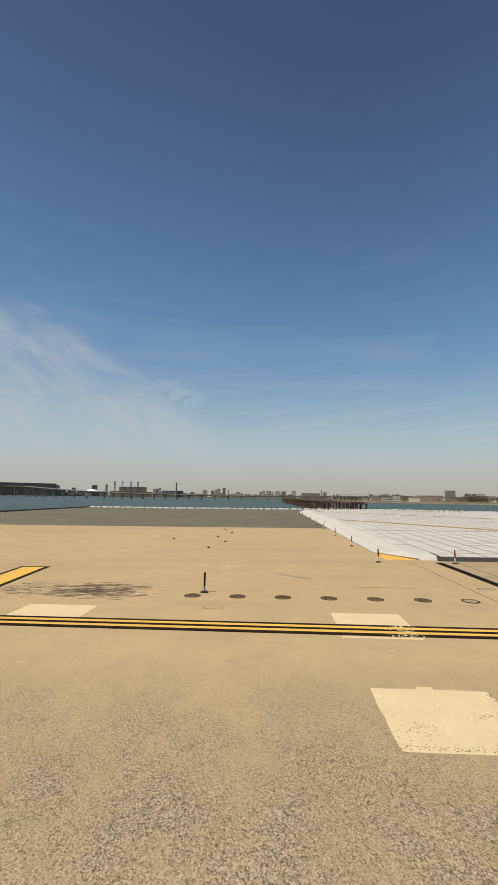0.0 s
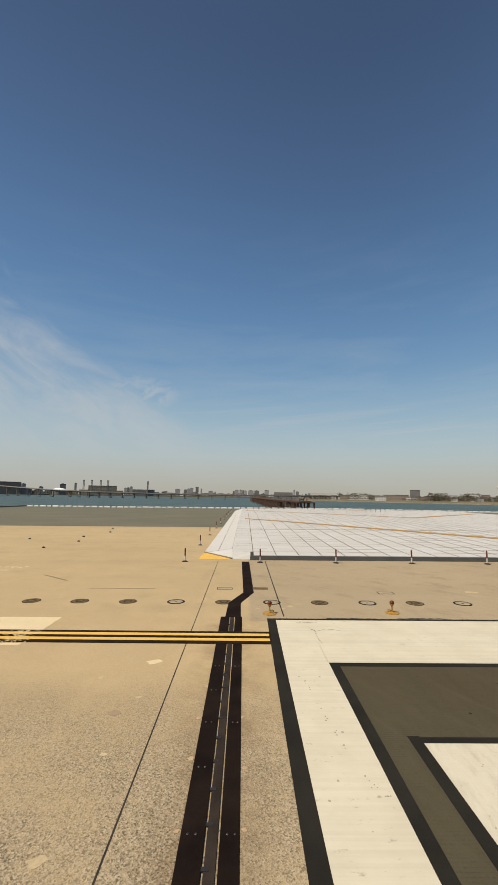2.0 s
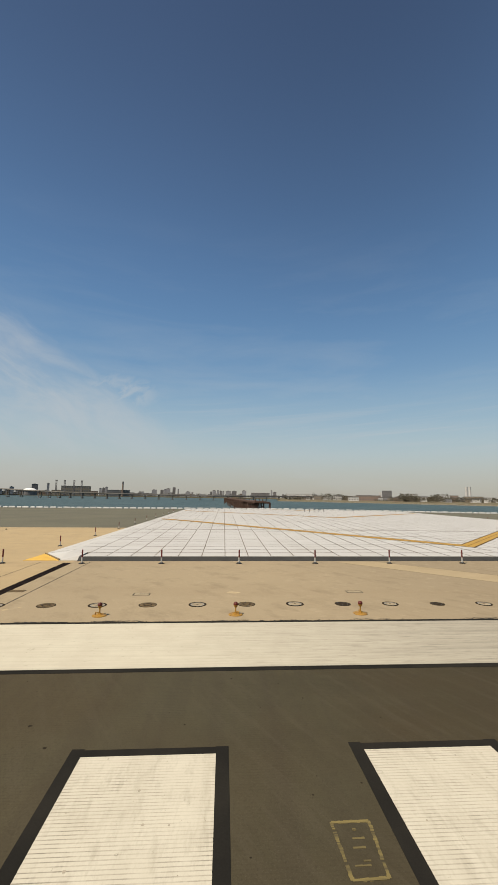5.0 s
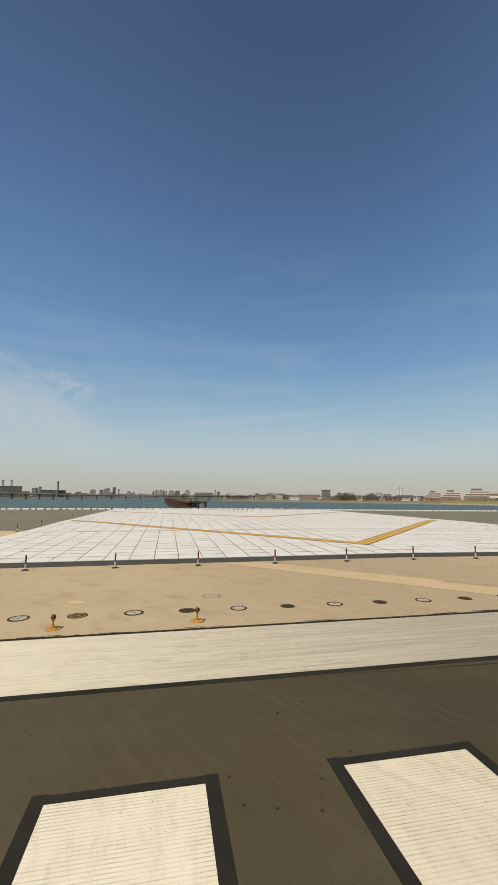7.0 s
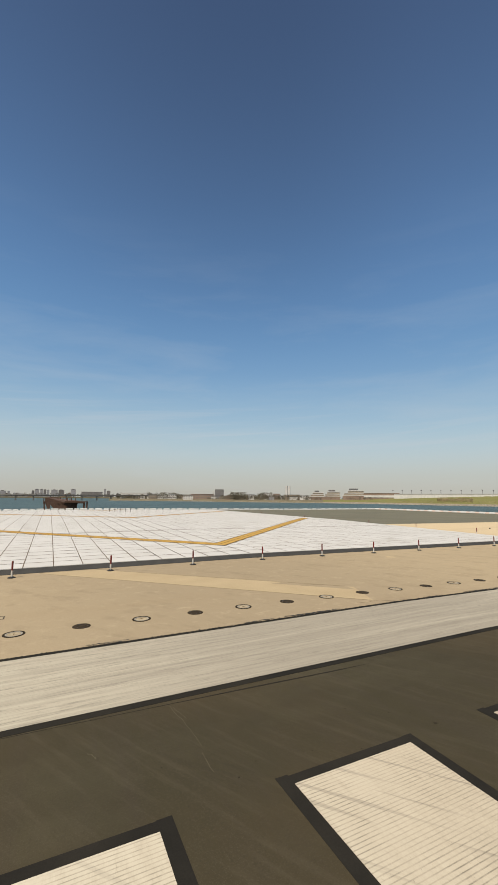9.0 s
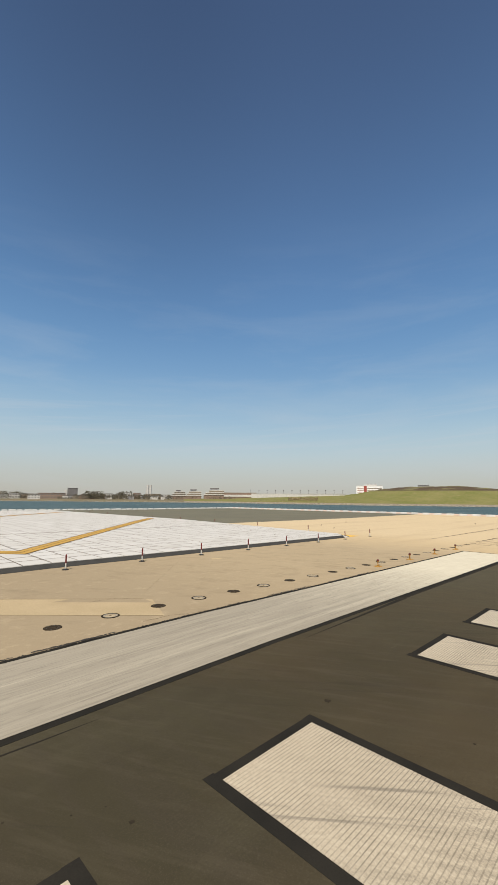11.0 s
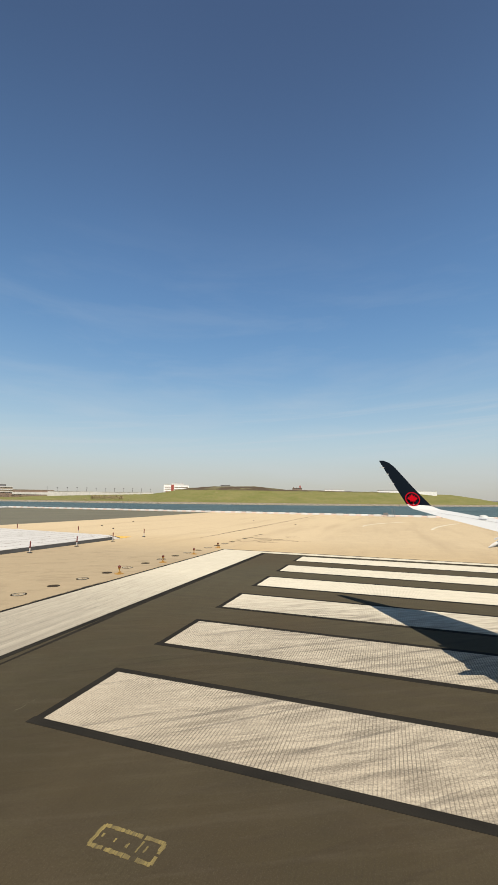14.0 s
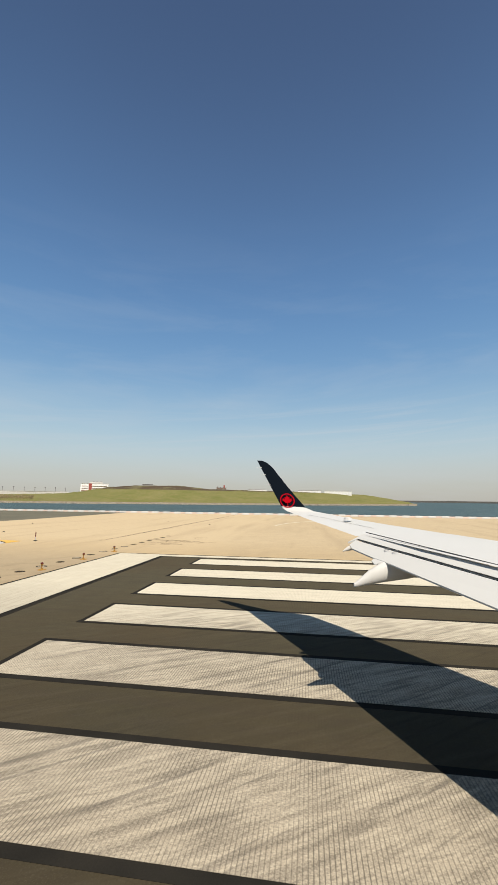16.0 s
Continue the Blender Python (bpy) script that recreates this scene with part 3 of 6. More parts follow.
def brick(bm, x0, x1, y0, y1, z0, z1):
    v = [bm.verts.new(p) for p in ((x0, y0, z0), (x1, y0, z0), (x1, y1, z0), (x0, y1, z0), (x0, y0, z1), (x1, y0, z1), (x1, y1, z1), (x0, y1, z1))]
    for f in ((3, 2, 1, 0), (4, 5, 6, 7), (0, 1, 5, 4), (1, 2, 6, 5), (2, 3, 7, 6), (3, 0, 4, 7)):
        bm.faces.new([v[i] for i in f])


def slab(bm, x0, x1, y0, y1, z0, z1):
    """A sheet that follows the crown of the pavement; z0 and z1 are heights over it."""
    stops = sorted({x0, x1, *(c for c in (MIDDLE - 60, MIDDLE, MIDDLE + 60) if x0 < c < x1)})
    for a, b in zip(stops, stops[1:]):
        v = [bm.verts.new((x, y, level(x) + z)) for z in (z0, z1) for x, y in ((a, y0), (b, y0), (b, y1), (a, y1))]
        for f in ((3, 2, 1, 0), (4, 5, 6, 7), (0, 1, 5, 4), (2, 3, 7, 6)):
            bm.faces.new([v[i] for i in f])
        if a == x0:
            bm.faces.new([v[i] for i in (3, 0, 4, 7)])
        if b == x1:
            bm.faces.new([v[i] for i in (1, 2, 6, 5)])
    bmesh.ops.remove_doubles(bm, verts=bm.verts, dist=0.0004)


def prism(bm, points, z0, z1, crowned=True):
    """An upright prism on a polygon in plan."""
    low = [bm.verts.new((x, y, (level(x) if crowned else 0) + z0)) for x, y in points]
    top = [bm.verts.new((x, y, (level(x) if crowned else 0) + z1)) for x, y in points]
    bm.faces.new(low[::-1])
    bm.faces.new(top)
    n = len(points)
    for i in range(n):
        bm.faces.new((low[i], low[(i + 1) % n], top[(i + 1) % n], top[i]))


def lathe(bm, rings, sides=16, x=0.0, y=0.0):
    """A turned body: rings of (radius, height)."""
    loops = [[bm.verts.new((x + r * math.cos(2 * math.pi * k / sides), y + r * math.sin(2 * math.pi * k / sides), z)) for k in range(sides)] for r, z in rings]
    for a, b in zip(loops, loops[1:]):
        for k in range(sides):
            bm.faces.new((a[k], a[(k + 1) % sides], b[(k + 1) % sides], b[k]))
    bm.faces.new(loops[0][::-1])
    bm.faces.new(loops[-1])


def paving(name, material, boxes, label, category="pavement", kind="structure"):
    bm = bmesh.new()
    for b in boxes:
        slab(bm, *b)
    return tagged(link(name, bm, material), label, category, "", kind)


# ---------------------------------------------------------------- ground and water
EAST, WEST, NORTH = 128.5, -51.0, 115.5
bm = bmesh.new()
brick(bm, -4800, 4800, -4800, 4800, -9.0, -4.0)
tagged(link("water", bm, SEA), "rippled blue-grey bay water round the runway deck", "water", kind="structure")
paving("ground", CONCRETE, [(WEST, EAST, -150.0, 45.6, -1.6, 0.0)], "tan exposed-aggregate concrete deck with worn patches", "ground")
paving("pavement", APRON, [(WEST, EAST, 45.6, NORTH, -1.6, 0.0)], "weathered dark grey asphalt beyond the concrete deck")
paving("road", RUNWAY, [(11.58, 55.05, -60.0, 9.71, -0.05, 0.004)], "dark grooved asphalt runway end", "runway")

# deck fascia and piles over the water
bm = bmesh.new()
for x in range(int(WEST) + 3, int(EAST), 8):
    brick(bm, x, x + 0.9, NORTH - 1.6, NORTH - 0.7, -6.0, -1.9)
for y in range(-140, int(NORTH) - 4, 8):
    brick(bm, EAST - 1.6, EAST - 0.7, y, y + 0.9, -6.0, -1.9)
    brick(bm, WEST + 0.7, WEST + 1.6, y, y + 0.9, -6.0, -1.9)
tagged(link("deck_piles", bm, DECK_SIDE), "concrete piles under the edge of the runway deck", "pile", kind="structure")

# sealed joints in the concrete
SKEW = math.tan(radians(-0.35))


def skewed(x, w, y0, y1):
    """A strip of width w that runs away from the camera, slightly askew; x is its place at y = 12."""
    return [(x + SKEW * (y0 - 12), y0), (x + w + SKEW * (y0 - 12), y0), (x + w + SKEW * (y1 - 12), y1), (x + SKEW * (y1 - 12), y1)]


def seal(points, high, label):
    bm = bmesh.new()
    prism(bm, points, -0.02, high)
    tagged(link("joint_seal", bm, SEAL), label, "joint", "", "structure")


seal(skewed(8.515, 0.018, -60.0, 22.7), 0.004, "dark sealed joint line in the concrete")
seal(skewed(10.93, 0.036, 12.9, 22.7), 0.003, "narrow dark sealed joint in the concrete")
for x0, x1, y in ((4.25, 6.62, 16.2), (-51.0, -15.8, 16.1), (62.6, EAST, 17.6)):
    seal([(x0, y), (x1, y), (x1, y + 0.025), (x0, y + 0.025)], 0.003, "faint hairline joint across the concrete")

# ---------------------------------------------------------------- runway markings
bm = bmesh.new()
slab(bm, 11.54, 55.75, 9.71, 12.53, -0.01, 0.012)
slab(bm, 55.05, 55.75, -60.0, 9.71, -0.01, 0.012)
prism(bm, [(10.60, -60.0), (11.58, -60.0), (11.58, 0.0), (10.60, 0.0)], -0.01, 0.012)
prism(bm, [(10.60, 0.0), (11.58, 0.0), (11.54, 12.53), (10.69, 12.53)], -0.01, 0.012)
bar = tagged(link("threshold_bar", bm, BAR), "weathered white threshold bar joined to the runway side stripes", "marking", "", "structure")
bm = bmesh.new()
for box in ((10.46, 55.95, 12.53, 12.69), (11.74, 54.85, 9.54, 9.71), (11.50, 11.74, -60.0, 9.54), (54.85, 55.05, -60.0, 9.71), (55.75, 55.95, -60.0, 12.53)):
    slab(bm, *box, -0.01, 0.008)
prism(bm, [(11.54, 9.54), (11.74, 9.54), (11.74, 9.71), (11.54, 9.71)], -0.01, 0.008)
prism(bm, [(10.40, -60.0), (10.60, -60.0), (10.60, 0.0), (10.40, 0.0)], -0.01, 0.008)
prism(bm, [(10.40, 0.0), (10.60, 0.0), (10.69, 12.53), (10.46, 12.53)], -0.01, 0.008)
tagged(link("marking_edge", bm, BLACK), "matt black border line painted round the white bar", "marking", "", "structure")
bm = bmesh.new()
prism(bm, [(22.0, 9.54), (25.0, 9.44), (28.5, 9.29), (34.5, 9.29), (40.0, 9.38), (40.0, 9.54)], -0.01, 0.006)
slab(bm, 40.0, 54.85, 9.42, 9.54, -0.01, 0.006)
tagged(link("marking_shoulder", bm, FADED_BLACK), "faded black strip beside the bar's border line", "marking", "", "structure")
# hand-painted stripes: west and east edge of each
STRIPES = ((12.30, 14.10), (15.76, 17.47), (19.42, 21.15), (22.86, 24.57), (26.14, 27.98), (29.75, 31.47), (35.18, 36.93), (38.61, 40.42), (42.04, 43.87), (45.48, 47.36), (49.02, 50.86), (52.55, 54.36))
for k, (x, east) in enumerate(STRIPES):
    bm = bmesh.new()
    slab(bm, x, east, -38.7, 7.01, -0.01, 0.012)
    stripe = tagged(link("threshold_stripe", bm, STRIPE), "white grooved threshold stripe painted on dark asphalt" if k < 5 else "white grooved threshold stripe smeared with dark tyre marks",
                    "runway marking", "threshold stripes")
    bm = bmesh.new()
    for b in ((x - 0.165, x, -38.9, 7.185), (east, east + 0.165, -38.9, 7.17), (x, east, 7.01, 7.16), (x, east, -38.9, -38.7)):
        slab(bm, *b, -0.01, 0.008)
    part("border", bm, BLACK, stripe, "black painted border")

# double yellow line that meets the runway edge, slightly aslant
def aslant(x0, x1, low, high):
    """A strip along x whose north edge falls gently towards the runway."""
    fall = lambda x: -0.0075 * (x - 8.7)
    return [(x0, low + fall(x0)), (x1, low + fall(x1)), (x1, high + fall(x1)), (x0, high + fall(x0))]


bm = bmesh.new()
for x0, x1 in ((-51.0, -6.0), (-6.0, 10.47)):
    prism(bm, aslant(x0, x1, 10.74, 11.56), -0.01, 0.017)
line = tagged(link("edge_line", bm, BAND), "double yellow edge line on a black painted band", "marking", kind="structure")
for low in (10.90, 11.24):
    bm = bmesh.new()
    for x0, x1 in ((-51.0, -6.0), (-6.0, 10.44)):
        prism(bm, aslant(x0, x1, low, low + 0.165), 0.0, 0.021)
    part("yellow_line", bm, YELLOW, line, "yellow painted line")

bm = bmesh.new()
prism(bm, [(-10.44, 19.33), (-9.08, 19.43), (-8.45, 14.2), (-9.85, 14.1)], -0.01, 0.006)
chevron = tagged(link("guide_stripe", bm, BLACK), "broad yellow guide stripe with a black outline", "marking", kind="structure")
bm = bmesh.new()
prism(bm, [(-10.24, 19.15), (-9.27, 19.23), (-8.66, 14.25), (-9.65, 14.2)], 0.0, 0.010)
part("yellow_line", bm, YELLOW, chevron, "broad yellow paint")

# pale repair patches
def ragged(x0, x1, y0, y1, seed, wobble=0.012):
    rng = random.Random(seed)
    pts = []
    for a, b in (((x0, y0), (x1, y0)), ((x1, y0), (x1, y1)), ((x1, y1), (x0, y1)), ((x0, y1), (x0, y0))):
        for i in range(6):
            s = i / 6
            pts.append((a[0] + (b[0] - a[0]) * s + rng.uniform(-wobble, wobble), a[1] + (b[1] - a[1]) * s + rng.uniform(-wobble, wobble)))
    return pts


for n, (x0, x1, y0, y1) in enumerate(((2.95, 4.93, 6.24, 8.04), (2.94, 4.86, 11.49, 12.69), (2.91, 4.83, 10.6, 10.71), (-6.1, -3.99, 11.48, 12.91))):
    bm = bmesh.new()
    prism(bm, ragged(x0, x1, y0, y1, n), -0.01, 0.004)
    tagged(link("repair_patch", bm, PATCH), "pale cream mortar repair patch flush in the concrete", "patch", "repair patches", "structure")
SPOTS = ((8.04, 9.71, 0.14), (8.1, 8.26, 0.055), (8.04, 6.76, 0.05), (7.23, 8.99, 0.06), (7.97, 12.81, 0.05), (6.61, 5.01, 0.09), (7.98, 5.2, 0.08), (3.81, 9.81, 0.11), (3.88, 14.76, 0.10), (-0.84, 19.65, 0.3), (-1.01, 16.13, 0.14),
         (11.23, 13.97, 0.10), (10.98, 13.71, 0.07), (11.53, 14.23, 0.06), (10.23, 13.7, 0.07), (17.89, 16, 0.22), (41.16, 20.55, 0.28), (-5.93, 13.89, 0.12), (-7.79, 9.37, 0.1), (-3.71, 8.67, 0.09), (-2.35, 9.87, 0.06), (1.06, 13.59, 0.07), (63.28, 17.77, 0.3), (67.72, 20.74, 0.35))
for n, (x, y, r) in enumerate(SPOTS):
    bm = bmesh.new()
    prism(bm, [(x + r * (1 + 0.25 * math.sin(3 * a + n) + 0.12 * math.sin(7 * a + 2 * n)) * math.cos(a), y + r * (0.8 + 0.25 * math.sin(2 * a + n)) * math.sin(a)) for a in (2 * math.pi * i / 18 for i in range(18))], -0.01, 0.003)
    tagged(link("mortar_spot", bm, PATCH if n == 0 else SPOT), "small pale mortar spot on the concrete", "patch", "mortar spots", "structure")

for x, y, r in ((3.79, 5.08, 0.115), (7.86, 7.77, 0.10)):
    bm = bmesh.new()
    prism(bm, [(x + r * (1 + 0.06 * math.sin(3 * a + x)) * math.cos(a), y + 0.8 * r * math.sin(a)) for a in (2 * math.pi * i / 22 for i in range(22))], -0.01, 0.0034)
    tagged(link("oil_stain", bm, TAR), "smooth brown oval stain on the concrete", "stain", "brown stains", "structure")

# the patch lip and the pits along its broken edges
bm = bmesh.new()
prism(bm, [(3.76, 7.95), (4.04, 7.95), (4.05, 8.14), (3.77, 8.13)], -0.01, 0.0048)
tagged(link("repair_patch", bm, PATCH), "narrow pale mortar tab beside the larger patch", "patch", "repair patches", "structure")
rng = random.Random(19)
verts, faces = [], []


def fleck(x, y, r, h):
    n = len(verts)
    for z in (-0.005, h):
        for k in range(6):
            a = k * math.pi / 3 + rng.uniform(-0.3, 0.3)
            verts.append((x + r * rng.uniform(0.8, 1.2) * math.cos(a), y + r * rng.uniform(0.8, 1.2) * math.sin(a), level(x) + z))
    faces.append(tuple(range(n + 6, n + 12)))
    faces.extend((n + k, n + (k + 1) % 6, n + 6 + (k + 1) % 6, n + 6 + k) for k in range(6))


def flecks(name, material, label):
    mesh = bpy.data.meshes.new(name)
    mesh.from_pydata(verts, [], faces)
    mesh.materials.append(material)
    tagged(new(name, mesh), label, "mark", kind="stuff")
    verts.clear()
    faces.clear()


for _ in range(420):
    side = rng.random()
    if side < 0.42:
        x, y = rng.uniform(2.95, 4.95), 6.29 + abs(rng.gauss(0, 0.07))
    elif side < 0.72:
        x, y = 4.95 - abs(rng.gauss(0, 0.06)), rng.uniform(6.3, 8.0)
    elif side < 0.86:
        x, y = rng.gauss(4.5, 0.17), rng.gauss(7.2, 0.08)
    else:
        x, y = rng.gauss(3.35, 0.2), rng.gauss(6.75, 0.12)
    fleck(x, y, rng.uniform(0.004, 0.010), 0.006)
flecks("mortar_pits", FLECK, "dark broken pits along the edge of the mortar patch")
for _ in range(150):
    fleck(min(4.88, rng.gauss(4.55, 0.24)), rng.uniform(10.76, 11.56), rng.uniform(0.008, 0.026), 0.0225)
flecks("paint_gaps", PATCH, "cream mortar showing through the flaked yellow and black paint")
# oil drops on the asphalt and scars in the first stripe
for x, y in ((22.5, 6.85), (21.53, 6.61), (21.87, 6.5), (22.33, 6.38), (21.44, 7.09), (23.06, 7.27), (22.38, 8.36), (22.86, 8.63), (14.57, 6.32), (14.61, 5.48), (15.16, 5.45), (15.29, 5.49), (13.36, 7.8), (14.79, 7.78), (14.4, 6.8), (15.22, 7.24), (28.69, 7.2)):
    fleck(x, y, rng.uniform(0.022, 0.038), 0.0062)
for x, y, r in ((32.18, 7.21, 0.055), (32.91, 4.19, 0.035), (32.34, 3.91, 0.04), (32.6, 5.17, 0.022)):
    fleck(x, y, r, 0.0062)
for _ in range(90):
    fleck(rng.uniform(12.0, 32.0), rng.uniform(3.0, 9.3), rng.uniform(0.005, 0.016), 0.0062)
flecks("oil_drops", OIL, "dark oil drops and tar specks on the asphalt")
for x, y in ((13.4, 6), (13.5, 5.99), (13.3, 5.58), (13.68, 5.39), (13.48, 6.77), (13.68, 6.84)):
    fleck(x, y, 0.02, 0.0145)
for x, y in ((11.1, 7.61), (11.15, 7.2), (11.2, 6.89), (11.32, 6.28), (11.37, 6.18), (11.48, 6.02), (10.99, 8.62), (10.94, 8.83)):
    for _ in range(3):
        fleck(x + rng.gauss(0, 0.02), y + rng.gauss(0, 0.05), rng.uniform(0.006, 0.014), 0.0145)
for _ in range(110):
    fleck(rng.uniform(12.4, 14.05), rng.uniform(2.0, 6.9), rng.uniform(0.003, 0.009), 0.0145)
flecks("paint_chips", CHIP, "small dark chips in the white paint")
for x0, x1, y0, y1, count in ((12.4, 14.0, 4.0, 6.9, 18), (15.8, 17.4, 4.0, 6.9, 18), (19.5, 21.1, 4.0, 6.9, 16), (22.9, 24.5, 4.2, 6.9, 14), (10.75, 11.45, 4.0, 9.5, 16)):
    for _ in range(count):
        fleck(rng.uniform(x0, x1), rng.uniform(y0, y1), rng.choice((0.006, 0.009, 0.012, 0.018, 0.024)), 0.0138)
flecks("paint_scuffs", SCUFF, "grey scuffed spots in the white paint")


def cracks(lines, width, high):
    """Wandering hairline cracks as thin raised fillings."""
    for pts in lines:
        for (xa, ya), (xb, yb) in zip(pts, pts[1:]):
            steps = 6
            walkway = [(xa + (xb - xa) * i / steps + rng.uniform(-0.02, 0.02), ya + (yb - ya) * i / steps + rng.uniform(-0.03, 0.03)) for i in range(steps + 1)]
            walkway[0], walkway[-1] = (xa, ya), (xb, yb)
            for (x0, y0), (x1, y1) in zip(walkway, walkway[1:]):
                n, w = len(verts), width * rng.uniform(0.4, 1.3)
                verts.extend(((x0, y0, level(x0) + high), (x1, y1, level(x1) + high), (x1 + w * 0.4, y1 + w, level(x1) + high), (x0 + w * 0.4, y0 + w, level(x0) + high)))
                faces.append((n, n + 1, n + 2, n + 3))


for _ in range(30):
    x, y = rng.uniform(11.5, 44.0), 12.70 + rng.uniform(-0.01, 0.05)
    l = rng.uniform(0.3, 1.5)
    cracks((((x, y), (x + l * 0.5, y + rng.uniform(-0.02, 0.02)), (x + l, y)),), rng.uniform(0.02, 0.045), 0.0086)
for _ in range(300):
    x = rng.uniform(11.0, 45.0)
    fleck(x, 12.69 + rng.gauss(0.0, 0.022), rng.uniform(0.006, 0.026), 0.0088)
flecks("border_crumbs", SEAL, "crumbled dark edge along the painted bar")
for _ in range(90):
    x = rng.uniform(11.0, 55.0)
    fleck(x, 12.67 + rng.gauss(0.0, 0.02), rng.uniform(0.008, 0.025), 0.0096)
flecks("border_gaps", CHIP, "bare tan gaps worn into the black edge line")
cracks((((11.61, 10.71), (11.58, 11.34), (11.6, 11.6), (11.9, 11.79), (12.24, 11.65)), ((11.14, 12.15), (11.37, 12.51), (11.3, 12.3), (11.76, 12.35)), ((11.6, 11.6), (11.45, 11.98))), 0.016, 0.0135)
cracks((((32.26, 13.03), (33.07, 13.01), (33.47, 12.82), (34.28, 12.69)), ((32.05, 15.91), (32.77, 15.88), (33.33, 15.37))), 0.016, 0.004)
flecks("surface_cracks", FLECK, "thin dark wandering cracks in the worn surface")

# scuffed marks where scrapers ran, far side of the double line
rng = random.Random(11)
for tone, count, name in ((RUBBED, 260, "scrape_marks"), (SMUDGE, 300, "scrape_smudges")):
    bm = bmesh.new()
    for _ in range(count):
        x, y = rng.choice((rng.triangular(-10.6, -3.2, -6.0), rng.gauss(-5.0, 0.8))), rng.triangular(13.6, 16.2, 14.8)
        l, w = rng.uniform(0.12, 0.75), rng.uniform(0.012, 0.045)
        tilt = rng.uniform(-0.05, 0.05)
        prism(bm, [(x, y), (x + l * 0.5, y - w * 0.3), (x + l, y + tilt), (x + l * 0.7, y + w + tilt), (x + l * 0.2, y + w * 0.9)], -0.01, 0.003)
    tagged(link(name, bm, tone), "dark scuffed scrape marks across the concrete", "mark", kind="stuff")
bm = bmesh.new()
rng = random.Random(31)
for x, y, l, w, s in [(rng.gauss(63.8, 1.4), rng.gauss(10.7, 1.3), rng.uniform(0.3, 1.4), rng.uniform(0.05, 0.2), rng.uniform(-0.4, 0.4)) for _ in range(34)]:
    prism(bm, [(x, y), (x + w, y + 0.05), (x + s + w, y + l * 0.95), (x + s, y + l)], -0.01, 0.003)
tagged(link("skid_marks", bm, FAINT), "short dark skid marks on the tan concrete", "mark", kind="stuff")

bm = bmesh.new()
for (xa, ya), (xb, yb), w in (((23.18, 22.81), (32.93, 13.13), 0.03), ((25.46, 22.8), (33.51, 15.16), 0.03), ((34.24, 16.18), (39.65, 21.69), 0.05), ((35.36, 14.73), (40.45, 20.02), 0.04), ((1.45, 18.58), (2.85, 17.5), 0.07)):
    prism(bm, [(xa, ya), (xb, yb), (xb + w, yb + w), (xa + w, ya + w)], -0.01, 0.003)
tagged(link("fine_scores", bm, FAINT), "faint dark score lines across the tan concrete", "mark", kind="stuff")
bm = bmesh.new()
prism(bm, [(23.18, 22.81), (25.46, 22.8), (33.71, 14.96), (32.97, 13.12)], -0.01, 0.002)
tagged(link("pale_band", bm, PALE_SLAB), "slightly paler diagonal band of concrete", "patch", kind="structure")

# pale line at the far end of the concrete, a dusty streak and scars on the asphalt
bm = bmesh.new()
slab(bm, WEST, 7.2, 45.42, 45.66, -0.01, 0.004)
tagged(link("deck_seam", bm, PALE_SLAB), "pale strip where the concrete meets the asphalt", "joint", "", "structure")
for k in range(26):
    x = -2.1 + 0.075 * k
    fleck(x + rng.uniform(-0.05, 0.05), 20.38 + rng.gauss(0, 0.06), rng.uniform(0.02, 0.07), 0.0035)
flecks("dust_streak", PATCH, "pale crumbs of mortar in a line on the concrete")
cracks((((25.30, 9.36), (25.40, 8.4), (25.37, 7.6)), ((25.34, 9.3), (25.43, 8.9)), ((24.02, 8.64), (24.11, 8.49)), ((35.20, 7.59), (35.57, 7.58))), 0.022, 0.0064)
flecks("asphalt_scars", SCAR, "faint pale scrape scars on the dark asphalt")

# faded yellow stencil frames on the asphalt
def stencil(points, width, seed):
    """A worn rectangle outline with unreadable bars inside."""
    rng = random.Random(seed)
    corner = [Vector(p) for p in points]
    strokes = [(corner[i], corner[(i + 1) % 4], width) for i in range(4)]
    for k in range(5):
        u, v = (k + rng.uniform(0.4, 1.0)) / 5.6, rng.uniform(0.2, 0.5)
        left, right = corner[0].lerp(corner[3], u), corner[1].lerp(corner[2], u + rng.uniform(-0.03, 0.03))
        strokes.append((left.lerp(right, v), left.lerp(right, rng.uniform(0.55, 0.85)), width * rng.uniform(0.35, 0.8)))
    bm = bmesh.new()
    for i, (a, b, w) in enumerate(strokes):
        d = (b - a).normalized()
        side = Vector((-d.y, d.x))
        steps = max(3, int((b - a).length / 0.03))
        for k in range(steps):
            if rng.random() < 0.03:
                continue
            low, high = a.lerp(b, k / steps), a.lerp(b, (k + 1) / steps)
            up, down = side * w * rng.uniform(0.35, 0.62), side * w * rng.uniform(0.35, 0.62)
            prism(bm, [tuple(low - down), tuple(high - down), tuple(high + up), tuple(low + up)], -0.002, 0.0065 + 0.0004 * (i % 5))
    return tagged(link("stencil_mark", bm, PALE_YELLOW), "faded yellow stencilled rectangle with worn bars on asphalt", "marking", "stencil marks", "structure")


stencil([(33.61, 4.89), (33.85, 4.88), (33.85, 4.21), (33.61, 4.22)], 0.042, 1)
stencil([(18.67, 5.84), (19.06, 5.84), (19.02, 5.21), (18.69, 5.2)], 0.035, 2)

# ---------------------------------------------------------------- steel expansion joint
joint = empty("expansion_joint", pose(9.57, 0, level(9.57), 0, 0, 0.35), "dark steel bridge expansion joint bolted across the deck", "joint", kind="structure")
bm = bmesh.new()
brick(bm, -0.30, -0.062, -60.0, 12.80, -0.02, 0.014)
